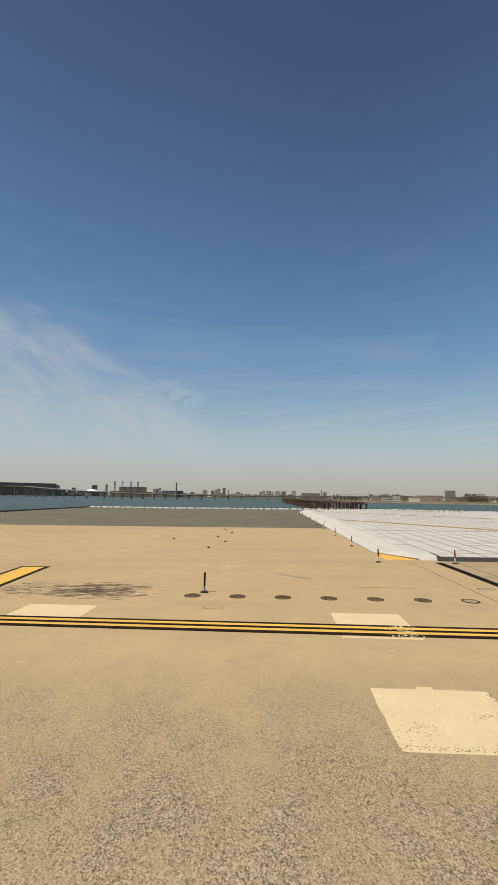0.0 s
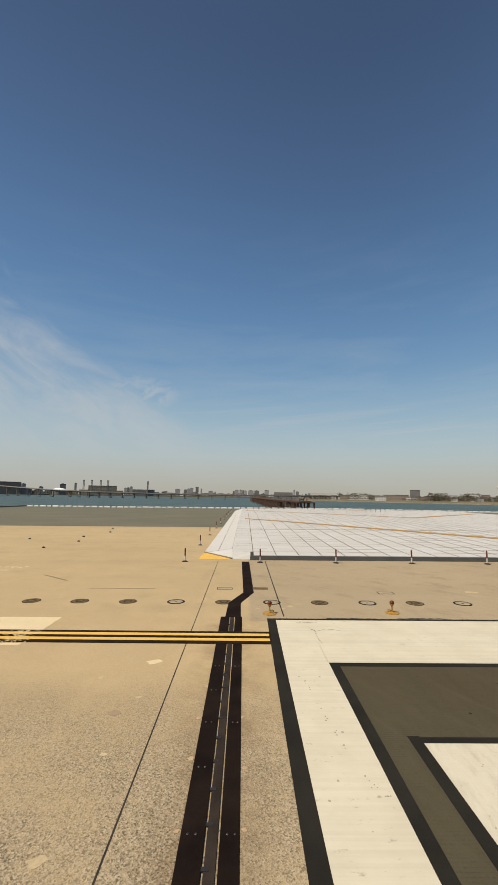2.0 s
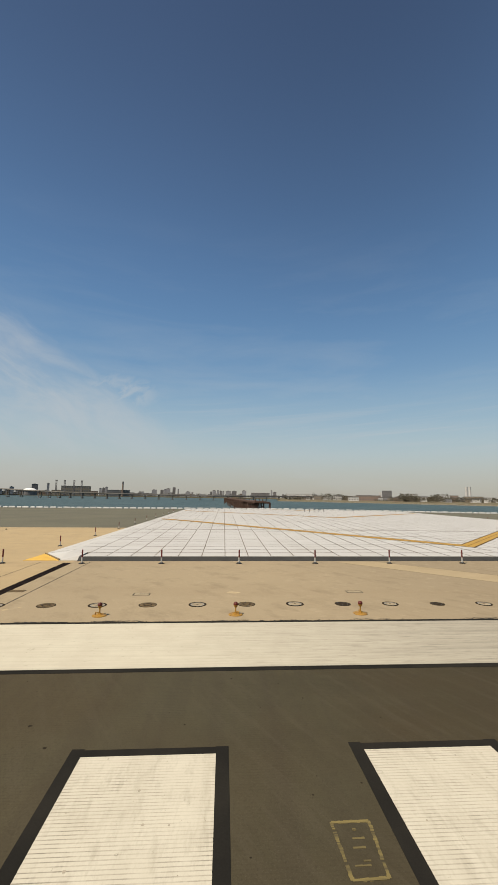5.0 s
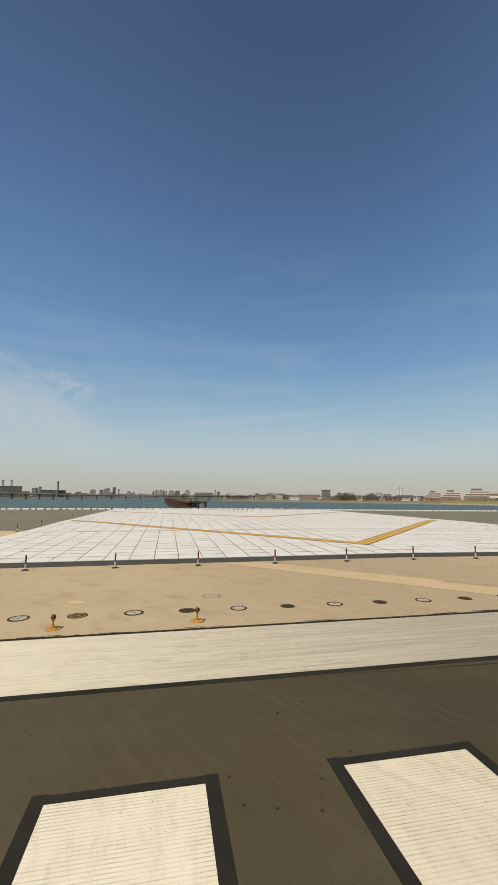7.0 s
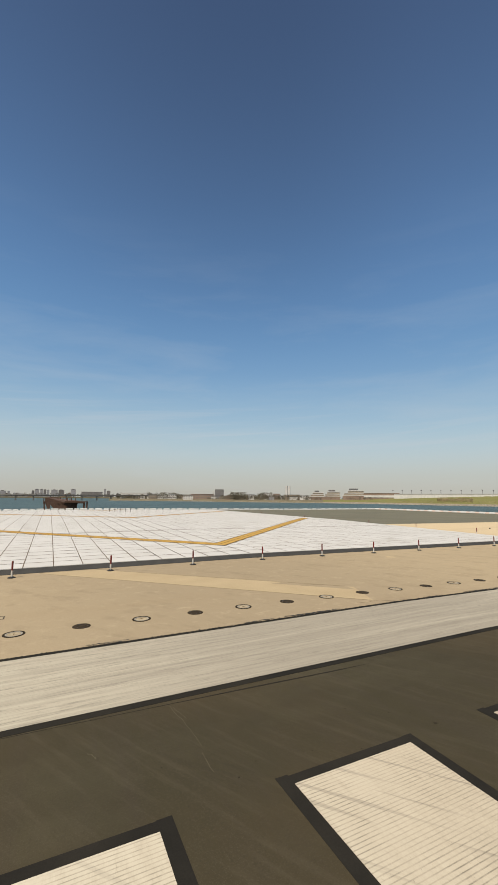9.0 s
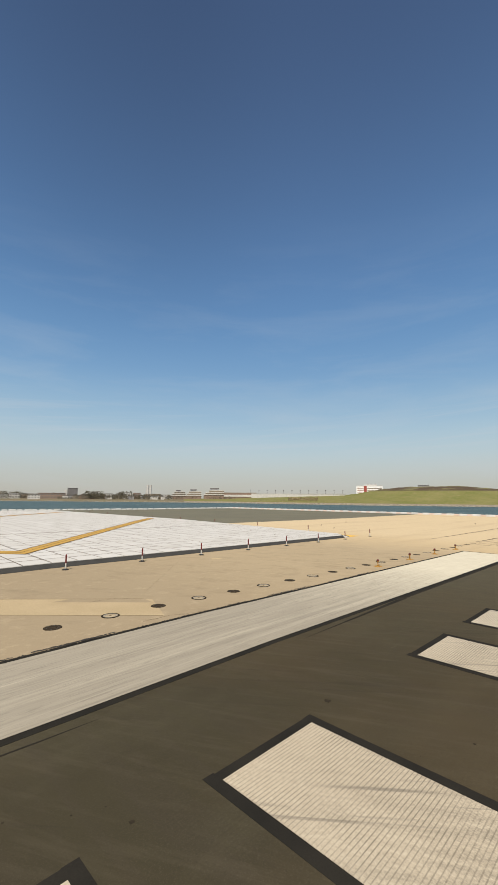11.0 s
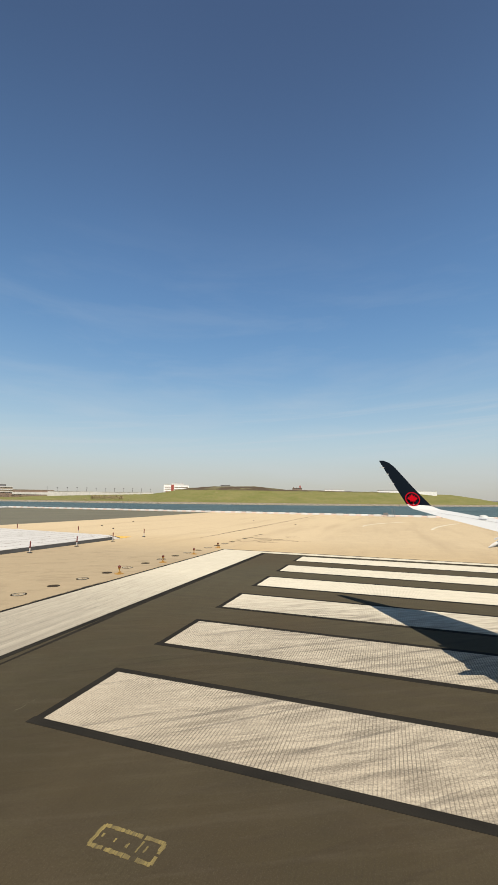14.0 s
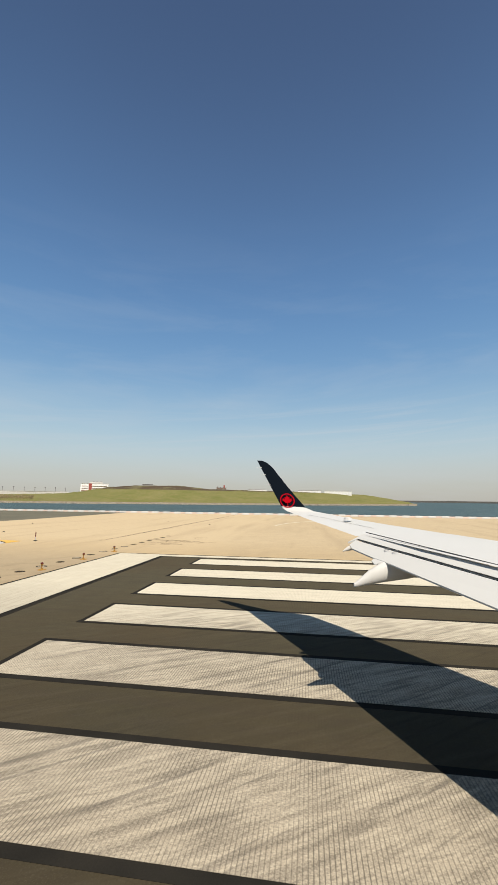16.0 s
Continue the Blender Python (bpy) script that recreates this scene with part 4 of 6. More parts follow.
part("cover_plate", bm, STEEL, joint, "long dark steel cover plate")
bm = bmesh.new()
brick(bm, 0.088, 0.28, -60.0, 12.80, -0.02, 0.014)
part("cover_plate", bm, STEEL, joint, "long dark steel cover plate")
bm = bmesh.new()
brick(bm, -0.040, 0.066, -60.0, 12.76, -0.02, 0.012)
part("centre_bar", bm, BAR_STEEL, joint, "narrow dark steel centre bar")
bm = bmesh.new()
brick(bm, -0.062, -0.040, -60.0, 12.76, -0.03, -0.004)
part("gap_seal", bm, RUBBER, joint, "sunken black gap")
bm = bmesh.new()
brick(bm, 0.066, 0.088, -60.0, 12.76, -0.03, -0.004)
part("gap_seal", bm, RUBBER, joint, "sunken black gap")
bm = bmesh.new()
prism(bm, [(-0.18, 12.80), (0.25, 12.80), (0.24, 14.3), (-0.14, 14.3)], -0.02, 0.010, False)
prism(bm, [(-0.14, 14.3), (0.24, 14.3), (0.68, 15.7), (0.32, 15.7)], -0.02, 0.010, False)
prism(bm, [(0.32, 15.7), (0.68, 15.7), (0.62, 22.45), (0.24, 22.45)], -0.02, 0.010, False)
part("cranked_plate", bm, STEEL, joint, "cranked dark steel plate")
bm = bmesh.new()
brick(bm, -0.012, 0.06, 0, 0.045, -0.012, 0.016)
bm.verts.ensure_lookup_table()
tongue_mesh = bpy.data.meshes.new("tongue")
bm.to_mesh(tongue_mesh)
bm.free()
tongue_mesh.materials.append(RUBBER)
for i in range(40):
    y = 12.1 - 0.5 * i
    if not 10.5 < y < 11.8:
        shared("tongue", tongue_mesh, joint, pose(-0.05, y, 0.0))
bm = bmesh.new()
lathe(bm, [(0.014, 0.0), (0.014, 0.007), (0.009, 0.012)], 8)
bolt_mesh = bpy.data.meshes.new("bolt")
bm.to_mesh(bolt_mesh)
bm.free()
bolt_mesh.materials.append(BOLT)
for i in range(36):
    for dx in (-0.23, -0.15) + ((0.16, 0.235) if i % 4 == 1 else ()):
        if i % 2 and not 10.4 < 12.0 - 0.5 * i < 11.8:
            shared("bolt", bolt_mesh, joint, pose(dx, 12.0 - 0.5 * i, 0.010))

rng = random.Random(77)
for i in range(9):
    y = 11.6 - 1.0 * i
    for x in (9.29 - 0.0061 * y - rng.uniform(0.02, 0.08), 9.85 - 0.0061 * y + rng.uniform(0.02, 0.06)):
        fleck(x, y + rng.uniform(-0.1, 0.1), rng.uniform(0.02, 0.05), 0.0035)
flecks("rust_stains", RUST, "pale rusty stains along the steel joint")

# ---------------------------------------------------------------- in-pavement light cans
def can(kind):
    pale = kind == 1
    ob = empty("light_can", pose(0, 0, 0), "flush round steel light-can lid with a pale ring" if pale else "flush round dark cast-iron light-can lid", "light can", "in-pavement light cans")
    def hoop(r0, r1, z0, z1):
        """A flat ring."""
        bm, loops = bmesh.new(), []
        for r, z in ((r0, z0), (r0, z1), (r1, z1), (r1, z0)):
            loops.append([bm.verts.new((r * math.cos(2 * math.pi * k / 28), r * math.sin(2 * math.pi * k / 28), z)) for k in range(28)])
        for p, q in zip(loops, loops[1:] + loops[:1]):
            for k in range(28):
                bm.faces.new((p[k], p[(k + 1) % 28], q[(k + 1) % 28], q[k]))
        return bm
    part("frame", hoop(0.216 if pale else 0.245, 0.275, -0.05, 0.007 if not pale else 0.0112), CAN_DARK, ob, "dark iron frame ring")
    if pale:
        part("ring", hoop(0.175, 0.24, -0.02, 0.010), CAN_PALE, ob, "pale worn steel ring")
        bm = bmesh.new()
        lathe(bm, [(0.172, -0.03), (0.172, 0.004), (0.16, 0.006)], 24)
        lid = part("lid", bm, CAN_DUSTY, ob, "dusty brown lid")
        bm = bmesh.new()
        brick(bm, -0.03, 0.03, -0.018, 0.018, 0.004, 0.014)
        part("lens_block", bm, CAN_BROWN, lid)
    else:
        bm = bmesh.new()
        lathe(bm, [(0.243, -0.03), (0.243, 0.006), (0.225, 0.010), (0.19, 0.010)], 28)
        lid = part("lid", bm, CAN_UMBER if kind == 2 else CAN_BROWN, ob, "dark iron lid")
        part("lid_ring", hoop(0.10, 0.135, 0.008, 0.013), CAN_DARK, lid)
        for k in range(6):
            bm = bmesh.new()
            lathe(bm, [(0.022, 0.008), (0.022, 0.014), (0.012, 0.016)], 8, 0.185 * math.cos(k * math.pi / 3), 0.185 * math.sin(k * math.pi / 3))
            part("lid_bolt", bm, BOLT, lid)
    return ob


cans = {k: can(k) for k in (0, 1, 2)}
first = set()
for n in range(47):
    x = -1.40 + 1.513 * n + 0.02 * max(0, n - 32)
    pale = 1 if n % 2 == 0 and 6 <= n <= 40 else 2 if n > 14 else 0
    place = pose(x, 14.41 - 0.034 * max(0, min(n - 14, 14)), level(x), 0, 0, 17 * n) @ Matrix.Scale(0.9 if n > 14 else 1.0, 4)
    if pale not in first:
        first.add(pale)
        cans[pale].matrix_basis = place
    else:
        copy_thing(cans[pale], place)
for x, y, rusty in ((9.12, 16.32, 0), (10.4, 16.36, 1), (14.78, 15.8, 0), (22.19, 16.02, 0), (-0.5, 12.98, 2)):
    ob = empty("junction_lid", pose(x, y, level(x)), ("rectangular dusty junction lid set in the concrete", "rectangular rusty junction lid set in the concrete", "tan junction lid almost level in tone with the concrete")[rusty], "lid", "junction lids")
    bm = bmesh.new()
    for b in ((-0.28, 0.28, -0.16, -0.135), (-0.28, 0.28, 0.135, 0.16), (-0.28, -0.255, -0.135, 0.135), (0.255, 0.28, -0.135, 0.135)):
        brick(bm, *b, -0.02, 0.005)
    part("frame", bm, FAINT if rusty == 2 else SEAL, ob, "dark frame")
    bm = bmesh.new()
    brick(bm, -0.25, 0.25, -0.13, 0.13, -0.02, 0.004)
    part("plate", bm, (CAN_DUSTY, CAN_BROWN, CONCRETE)[rusty], ob)

# ---------------------------------------------------------------- elevated threshold lights
lamp = empty("runway_light", pose(0, 0, 0), "knee-high runway light with amber stem on a yellow base plate", "runway light", "elevated threshold lights")
bm = bmesh.new()
lathe(bm, [(0.20, 0.0), (0.20, 0.012), (0.185, 0.022), (0.09, 0.030), (0.06, 0.045)], 24)
part("base_plate", bm, LAMP_GOLD, lamp, "chipped yellow base plate")
bm = bmesh.new()
lathe(bm, [(0.05, 0.04), (0.05, 0.07), (0.020, 0.08), (0.020, 0.20), (0.03, 0.21)], 14)
part("stem", bm, LAMP_GOLD, lamp, "amber-yellow stem")
bm = bmesh.new()
lathe(bm, [(0.03, 0.20), (0.050, 0.225), (0.058, 0.25), (0.058, 0.265)], 18)
head = part("housing", bm, LAMP_GOLD, lamp)
bm = bmesh.new()
lathe(bm, [(0.050, 0.26), (0.066, 0.268), (0.064, 0.31), (0.045, 0.340), (0.010, 0.352)], 18)
part("lens", bm, LAMP_RED, head, "dark red domed lens")
bm = bmesh.new()
lathe(bm, [(0.012, 0.02), (0.012, 0.09)], 8, 0.11, 0.03)
brick(bm, 0.02, 0.12, 0.02, 0.04, 0.08, 0.1)
part("cable", bm, LAMP_GOLD, lamp)
lamp.matrix_basis = pose(10.56, 13.16, level(10.56))
for x in (14.12, 17.9, 21.5, 45.53, 49.2, 52.8, 56.45):
    copy_thing(lamp, pose(x, 13.31, level(x), 0, 0, 37 * x))

# ---------------------------------------------------------------- striped marker posts
post = empty("marker_post", pose(0, 0, 0), "slim red and white marker post on a black rubber foot", "marker post", "marker posts round the bed")
bm = bmesh.new()
lathe(bm, [(0.15, 0.0), (0.15, 0.02), (0.09, 0.05), (0.05, 0.06)], 14)
part("rubber_foot", bm, RUBBER, post, "black rubber foot")
bm = bmesh.new()
lathe(bm, [(0.034, 0.055), (0.034, 0.30)], 12)
part("lower_tube", bm, POST_WHITE, post, "white lower tube")
bm = bmesh.new()
lathe(bm, [(0.036, 0.30), (0.036, 0.66), (0.022, 0.68)], 12)
part("upper_tube", bm, POST_RED, post, "dull red upper tube")
spots = [(10.61 + 3.857 * k, 22.24) for k in range(13)]
spots += [(x, y) for y in (22.35, 29.4, 36.8, 44.5, 52.1, 59.7, 67.3, 74.9, 82.5, 90.1) for x in (6.78, 61.3)]
post.matrix_basis = pose(*spots[0], level(spots[0][0]))
for x, y in spots[1:]:
    copy_thing(post, pose(x, y, level(x), 0, 0, 31 * x))
dark_post = empty("marker_post", pose(-1.08, 14.9, level(-1.08)), "slim black marker post with a grubby white foot band", "marker post", "marker posts round the bed")
for name, rings, coat in (("rubber_foot", [(0.15, 0.0), (0.15, 0.02), (0.09, 0.05), (0.05, 0.06)], RUBBER), ("lower_tube", [(0.034, 0.055), (0.034, 0.20)], SEAM), ("upper_tube", [(0.036, 0.20), (0.036, 0.66), (0.022, 0.68)], CAN_DARK)):
    bm = bmesh.new()
    lathe(bm, rings, 14)
    part(name, bm, coat, dark_post)

rng = random.Random(5)
reflector = empty("reflector", pose(0, 0, 0), "low dark pavement reflector block on concrete", "reflector", "pavement reflectors")
bm = bmesh.new()
lathe(bm, [(0.10, 0.0), (0.10, 0.04), (0.06, 0.07)], 10)
part("block", bm, RUBBER, reflector)
bm = bmesh.new()
brick(bm, -0.035, 0.035, -0.02, 0.02, 0.065, 0.085)
part("face", bm, CAN_DARK, reflector)
dots = [(-6.38, 32.43), (-2.86, 27.37), (-3.15, 34.48), (-2.16, 31.06), (-3.5, 42.73), (-2.39, 38.63), (68.24, 30.78), (71.81, 35.1), (81.87, 37.59), (94.77, 23.18), (87.8, 14.7)]
reflector.matrix_basis = pose(*dots[0], level(dots[0][0]))
for x, y in dots[1:]:
    copy_thing(reflector, pose(x, y, level(x), 0, 0, 50 * x))

# small cabinet and rods by the far edge
cabinet = empty("edge_cabinet", pose(123.6, 2.7, level(123.6)), "small dark equipment box with two rods by the seawall", "cabinet")
bm = bmesh.new()
brick(bm, -0.3, 0.3, -0.5, 0.5, 0.40, 0.95)
part("box", bm, FAR_DARK, cabinet)
for y in (-0.4, 0.4):
    bm = bmesh.new()
    brick(bm, -0.06, 0.06, y - 0.06, y + 0.06, 0.0, 0.40)
    part("leg", bm, FAR_DARK, cabinet)
for y in (-1.7, -1.3):
    bm = bmesh.new()
    lathe(bm, [(0.05, 0.0), (0.05, 1.9)], 8, 0.0, y)
    part("rod", bm, FAR_DARK, cabinet)
bm = bmesh.new()
for k in range(14):
    a, b = k / 14, (k + 1) / 14
    f = lambda s: (88.3 + 15.5 * s, 5.35 - 0.2 * s - 5.7 * s * s)
    g2 = lambda s: (85.6 + 18.5 * s, -3.05 - 2.3 * s - 3.3 * s * s)
    for h in (f, g2):
        (xa, ya), (xb, yb) = h(a), h(b)
        prism(bm, [(xa, ya), (xb, yb), (xb + 0.35, yb + 0.3), (xa + 0.35, ya + 0.3)], -0.01, 0.005)
tagged(link("curved_line", bm, WHITE), "thin curved white lines on the far concrete", "marking", kind="structure")

# ---------------------------------------------------------------- the airliner's wing
EYE = Vector((30.793, 1.582, 3.250))
AHEAD, OUT = Vector((0.2862, -0.9581, 0.0)), Vector((0.9581, 0.2862, 0.0))


def at_wing(f, l, u):
    return EYE + AHEAD * f + OUT * (1.02 * l) + Vector((0, 0, u))


wing = empty("airliner_wing", Matrix.Translation(at_wing(5.6, 1.4, -3.35)), "white airliner wing with a black winglet and lowered flaps", "aircraft wing")
HOME = wing.matrix_basis.inverted()


def loft(bm, sections, thick=12):
    """A closed skin over sections of (leading edge, trailing edge, thickness, up)."""
    loops = []
    for lead, trail, t, up in sections:
        ring = []
        for i in range(thick + 1):
            s = i / thick
            y = 2.6 * t * (0.2969 * math.sqrt(s) - 0.126 * s - 0.3516 * s * s + 0.2843 * s ** 3 - 0.1036 * s ** 4) * 2
            ring.append(lead.lerp(trail, s) + up * (y * 0.75))
        for i in range(thick - 1, 0, -1):
            s = i / thick
            y = 2.6 * t * (0.2969 * math.sqrt(s) - 0.126 * s - 0.3516 * s * s + 0.2843 * s ** 3 - 0.1036 * s ** 4) * 2
            ring.append(lead.lerp(trail, s) - up * (y * 0.55))
        loops.append([bm.verts.new(HOME @ p) for p in ring])
    n = len(loops[0])
    for a, b in zip(loops, loops[1:]):
        for i in range(n):
            bm.faces.new((a[i], a[(i + 1) % n], b[(i + 1) % n], b[i]))
    bm.faces.new(loops[0][::-1])
    bm.faces.new(loops[-1])


def smooth(ob, angle=40):
    ob.data.polygons.foreach_set("use_smooth", [True] * len(ob.data.polygons))
    ob.data.set_sharp_from_angle(angle=radians(angle))
    return ob


UP = Vector((0, 0, 1))
# main box: leading edge and the line where the flaps begin
bm = bmesh.new()
loft(bm, [(at_wing(9.1, 0.4, -1.30), at_wing(5.95, 0.4, -1.12), 0.42, UP),
          (at_wing(7.70, 3.4, -0.98), at_wing(5.05, 3.4, -0.88), 0.32, UP),
          (at_wing(6.60, 6.0, -0.74), at_wing(4.32, 6.0, -0.69), 0.22, UP),
          (at_wing(6.00, 7.46, -0.64), at_wing(3.98, 7.46, -0.59), 0.16, UP)])
smooth(part("inner_panel", bm, SKIN, wing, "white inner wing skin"))
bm = bmesh.new()
loft(bm, [(at_wing(6.00, 7.46, -0.64), at_wing(3.86, 7.46, -0.62), 0.16, UP),
          (at_wing(5.36, 9.0, -0.53), at_wing(3.52, 9.0, -0.43), 0.11, UP),
          (at_wing(4.86, 10.05, -0.43), at_wing(3.28, 10.05, -0.28), 0.075, UP),
          (at_wing(4.45, 10.3, -0.34), at_wing(3.24, 10.3, -0.25), 0.06, UP)])
smooth(part("outer_panel", bm, SKIN, wing, "white outer wing skin with aileron"))
bm = bmesh.new()
loft(bm, [(at_wing(4.45, 10.3, -0.34), at_wing(3.24, 10.3, -0.25), 0.06, UP),
          (at_wing(4.06, 10.48, -0.27), at_wing(3.20, 10.48, -0.20), 0.05, (UP - OUT * 0.35).normalized()),
          (at_wing(3.83, 10.60, -0.17), at_wing(3.16, 10.60, -0.13), 0.045, (UP * 0.6 - OUT).normalized())])
smooth(part("tip_curve", bm, SKIN, wing, "white curved wing tip"))
INWARD = (UP * 0.35 - OUT).normalized()
bm = bmesh.new()
loft(bm, [(at_wing(3.83, 10.60, -0.17), at_wing(3.16, 10.60, -0.13), 0.045, INWARD),
          (at_wing(3.42, 10.80, 0.35), at_wing(2.92, 10.80, 0.38), 0.035, INWARD),
          (at_wing(3.00, 11.02, 0.93), at_wing(2.66, 11.02, 0.95), 0.022, INWARD),
          (at_wing(2.86, 11.08, 1.06), at_wing(2.60, 11.09, 1.09), 0.015, INWARD),
          (at_wing(2.72, 11.10, 1.115), at_wing(2.585, 11.10, 1.115), 0.008, INWARD)])
winglet = smooth(part("winglet", bm, SKIN_BLACK, wing, "glossy black upswept winglet with a red round emblem"))


# red ring and leaf-like emblem on the winglet's inner face
def on_winglet(a, b):
    """A point on the winglet's inner face: a metres aft, b metres up from the emblem's centre."""
    rise = Vector((0, 0, 1)) + OUT * 0.38
    return at_wing(3.325 - a, 10.66, -0.005) + rise.normalized() * b + INWARD * 0.075


def disc(bm, outline, depth=0.006):
    low = [bm.verts.new(HOME @ (on_winglet(a, b) - INWARD * depth)) for a, b in outline]
    top = [bm.verts.new(HOME @ on_winglet(a, b)) for a, b in outline]
    bm.faces.new(top)
    n = len(outline)
    for i in range(n):
        bm.faces.new((low[i], low[(i + 1) % n], top[(i + 1) % n], top[i]))


bm = bmesh.new()
N = 40
for i in range(N):
    a, b = 2 * math.pi * i / N, 2 * math.pi * (i + 1) / N
    disc(bm, [(0.200 * math.cos(a), 0.200 * math.sin(a)), (0.200 * math.cos(b), 0.200 * math.sin(b)), (0.172 * math.cos(b), 0.172 * math.sin(b)), (0.172 * math.cos(a), 0.172 * math.sin(a))])
part("emblem_ring", bm, SKIN_RED, winglet, "thin red ring")
bm = bmesh.new()
half = [(0.0, 0.150), (0.034, 0.088), (0.070, 0.108), (0.060, 0.040), (0.122, 0.064), (0.112, 0.030), (0.146, 0.010), (0.062, -0.052), (0.070, -0.076), (0.012, -0.066)]
disc(bm, half + [(-a, b) for a, b in half[::-1][:-1]], 0.004)
disc(bm, [(-0.010, -0.16), (0.010, -0.16), (0.010, -0.06), (-0.010, -0.06)], 0.003)
part("emblem_shape", bm, SKIN_RED, winglet, "plain red lobed emblem")

# flaps in two rows, hinged down in one sloping plane
def board(name, corners, thick, material, label):
    """A tapered board over a polygon of corners, thin at its trailing points."""
    bm = bmesh.new()
    top = [bm.verts.new(HOME @ c) for c in corners]
    low = [bm.verts.new(HOME @ (c - UP * thick)) for c in corners]
    bm.faces.new(top)
    bm.faces.new(low[::-1])
    n = len(corners)
    for i in range(n):
        bm.faces.new((low[i], low[(i + 1) % n], top[(i + 1) % n], top[i]))
    return part(name, bm, material, wing, label)


board("fore_flap", [at_wing(4.02, 7.43, -0.575), at_wing(5.85, 0.5, -1.165), at_wing(5.66, 0.5, -1.256), at_wing(3.865, 7.37, -0.664), at_wing(3.70, 7.44, -0.73)], 0.03, SKIN, "white forward flap segment")
board("aft_flap", [at_wing(3.685, 7.325, -0.762), at_wing(3.82, 7.36, -0.69), at_wing(5.61, 0.5, -1.28), at_wing(4.93, 0.5, -1.60), at_wing(3.824, 6.311, -0.912), at_wing(3.768, 6.539, -0.89), at_wing(3.657, 7.149, -0.814)], 0.022, SKIN, "white rear flap segment")
board("flap_tab", [at_wing(3.80, 6.55, -0.880), at_wing(3.86, 6.30, -0.905), at_wing(3.698, 6.361, -0.964), at_wing(3.71, 6.493, -0.93)], 0.015, SKIN, "small white flap end tab")
# thin near-black strips laid on top draw the shade inside the flap gaps
board("flap_gap_shade", [at_wing(4.06, 7.40, -0.545), at_wing(5.89, 0.5, -1.135), at_wing(5.872, 0.5, -1.143), at_wing(4.042, 7.40, -0.552)], 0.004, GAP, "near-black strip drawing the shaded gap ahead of the flaps")
board("flap_gap_shade", [at_wing(3.862, 7.34, -0.664), at_wing(5.66, 0.5, -1.254), at_wing(5.645, 0.5, -1.261), at_wing(3.847, 7.34, -0.673)], 0.004, GAP, "near-black strip drawing the shaded gap between the flaps")
# boards added below the flaps so that no sunlight slips through the gaps
board("light_blocker", [at_wing(4.30, 7.30, -0.66), at_wing(6.1, 0.5, -1.26), at_wing(5.70, 0.5, -1.30), at_wing(3.92, 7.30, -0.72)], 0.02, GAP, "dark board added under the flaps to block light through the gap")
board("light_blocker", [at_wing(3.98, 7.28, -0.70), at_wing(5.75, 0.5, -1.30), at_wing(5.45, 0.5, -1.40), at_wing(3.76, 7.28, -0.79)], 0.02, GAP, "dark board added under the flaps to block light through the gap")
# canoe fairings under the flap tracks: distance ahead, height of the middle, half height
CANOE = ((0.0, 0.0, 0.030), (0.05, 0.015, 0.045), (0.28, 0.121, 0.118), (0.51, 0.20, 0.165), (0.93, 0.275, 0.195), (1.26, 0.33, 0.195), (1.7, 0.40, 0.165), (2.1, 0.46, 0.12), (2.4, 0.5, 0.03))
for f, l, u, size in ((3.318, 6.30, -1.265, 0.94), (3.66, 7.60, -0.915, 0.33), (4.75, 2.6, -1.9, 1.15)):
    bm = bmesh.new()
    rings = []
    for ahead, rise, r in CANOE:
        centre = at_wing(f + ahead * size, l, u + rise * size)
        rings.append([bm.verts.new(HOME @ (centre + OUT * (0.62 * r * size * math.cos(a)) + UP * (r * size * math.sin(a)))) for a in (2 * math.pi * k / 20 for k in range(20))])
    for a, b in zip(rings, rings[1:]):
        for k in range(20):
            bm.faces.new((a[k], a[(k + 1) % 20], b[(k + 1) % 20], b[k]))
    bm.faces.new(rings[0][::-1])
    bm.faces.new(rings[-1])
    smooth(part("flap_fairing", bm, SKIN_GREY, wing, "pale grey canoe-shaped flap track fairing"))
bm = bmesh.new()
lathe(bm, [(0.10, 0.0), (0.09, 0.03), (0.04, 0.05)], 12)
bmesh.ops.transform(bm, matrix=HOME @ Matrix.Translation(at_wing(4.35, 9.0, -0.39)), verts=bm.verts)
part("top_light", bm, SKIN, wing)
# small round access covers on the rear flap
for cover in ((4.008, 6.535, -0.774), (4.056, 6.364, -0.787)):
    bm = bmesh.new()
    rings = [[bm.verts.new(HOME @ (at_wing(*cover) + AHEAD * (r * math.cos(a)) + (OUT - UP * 0.035) * (r * math.sin(a)) + UP * (0.47 * r * math.cos(a) + 0.022))) for a in (2 * math.pi * k / 24 for k in range(24))] for r in (0.030, 0.042)]
    for k in range(24):
        bm.faces.new((rings[0][k], rings[0][(k + 1) % 24], rings[1][(k + 1) % 24], rings[1][k]))
    part("access_cover", bm, SEAM, wing, "thin grey ring of a round cover")
# skin seam ahead of the aileron
SEAM_LINE = [(3.62, 9.80, -0.328), (3.684, 9.735, -0.338), (4.02, 9.289, -0.401), (4.27, 8.692, -0.466), (4.503, 8.037, -0.528)]
bm = bmesh.new()
for p, q in zip(SEAM_LINE, SEAM_LINE[1:]):
    bm.faces.new([bm.verts.new(HOME @ (at_wing(*c) + AHEAD * d + UP * 0.008)) for c, d in ((p, 0.0), (q, 0.0), (q, 0.022), (p, 0.022))])
part("skin_seam", bm, SEAM, wing, "thin grey skin seam")
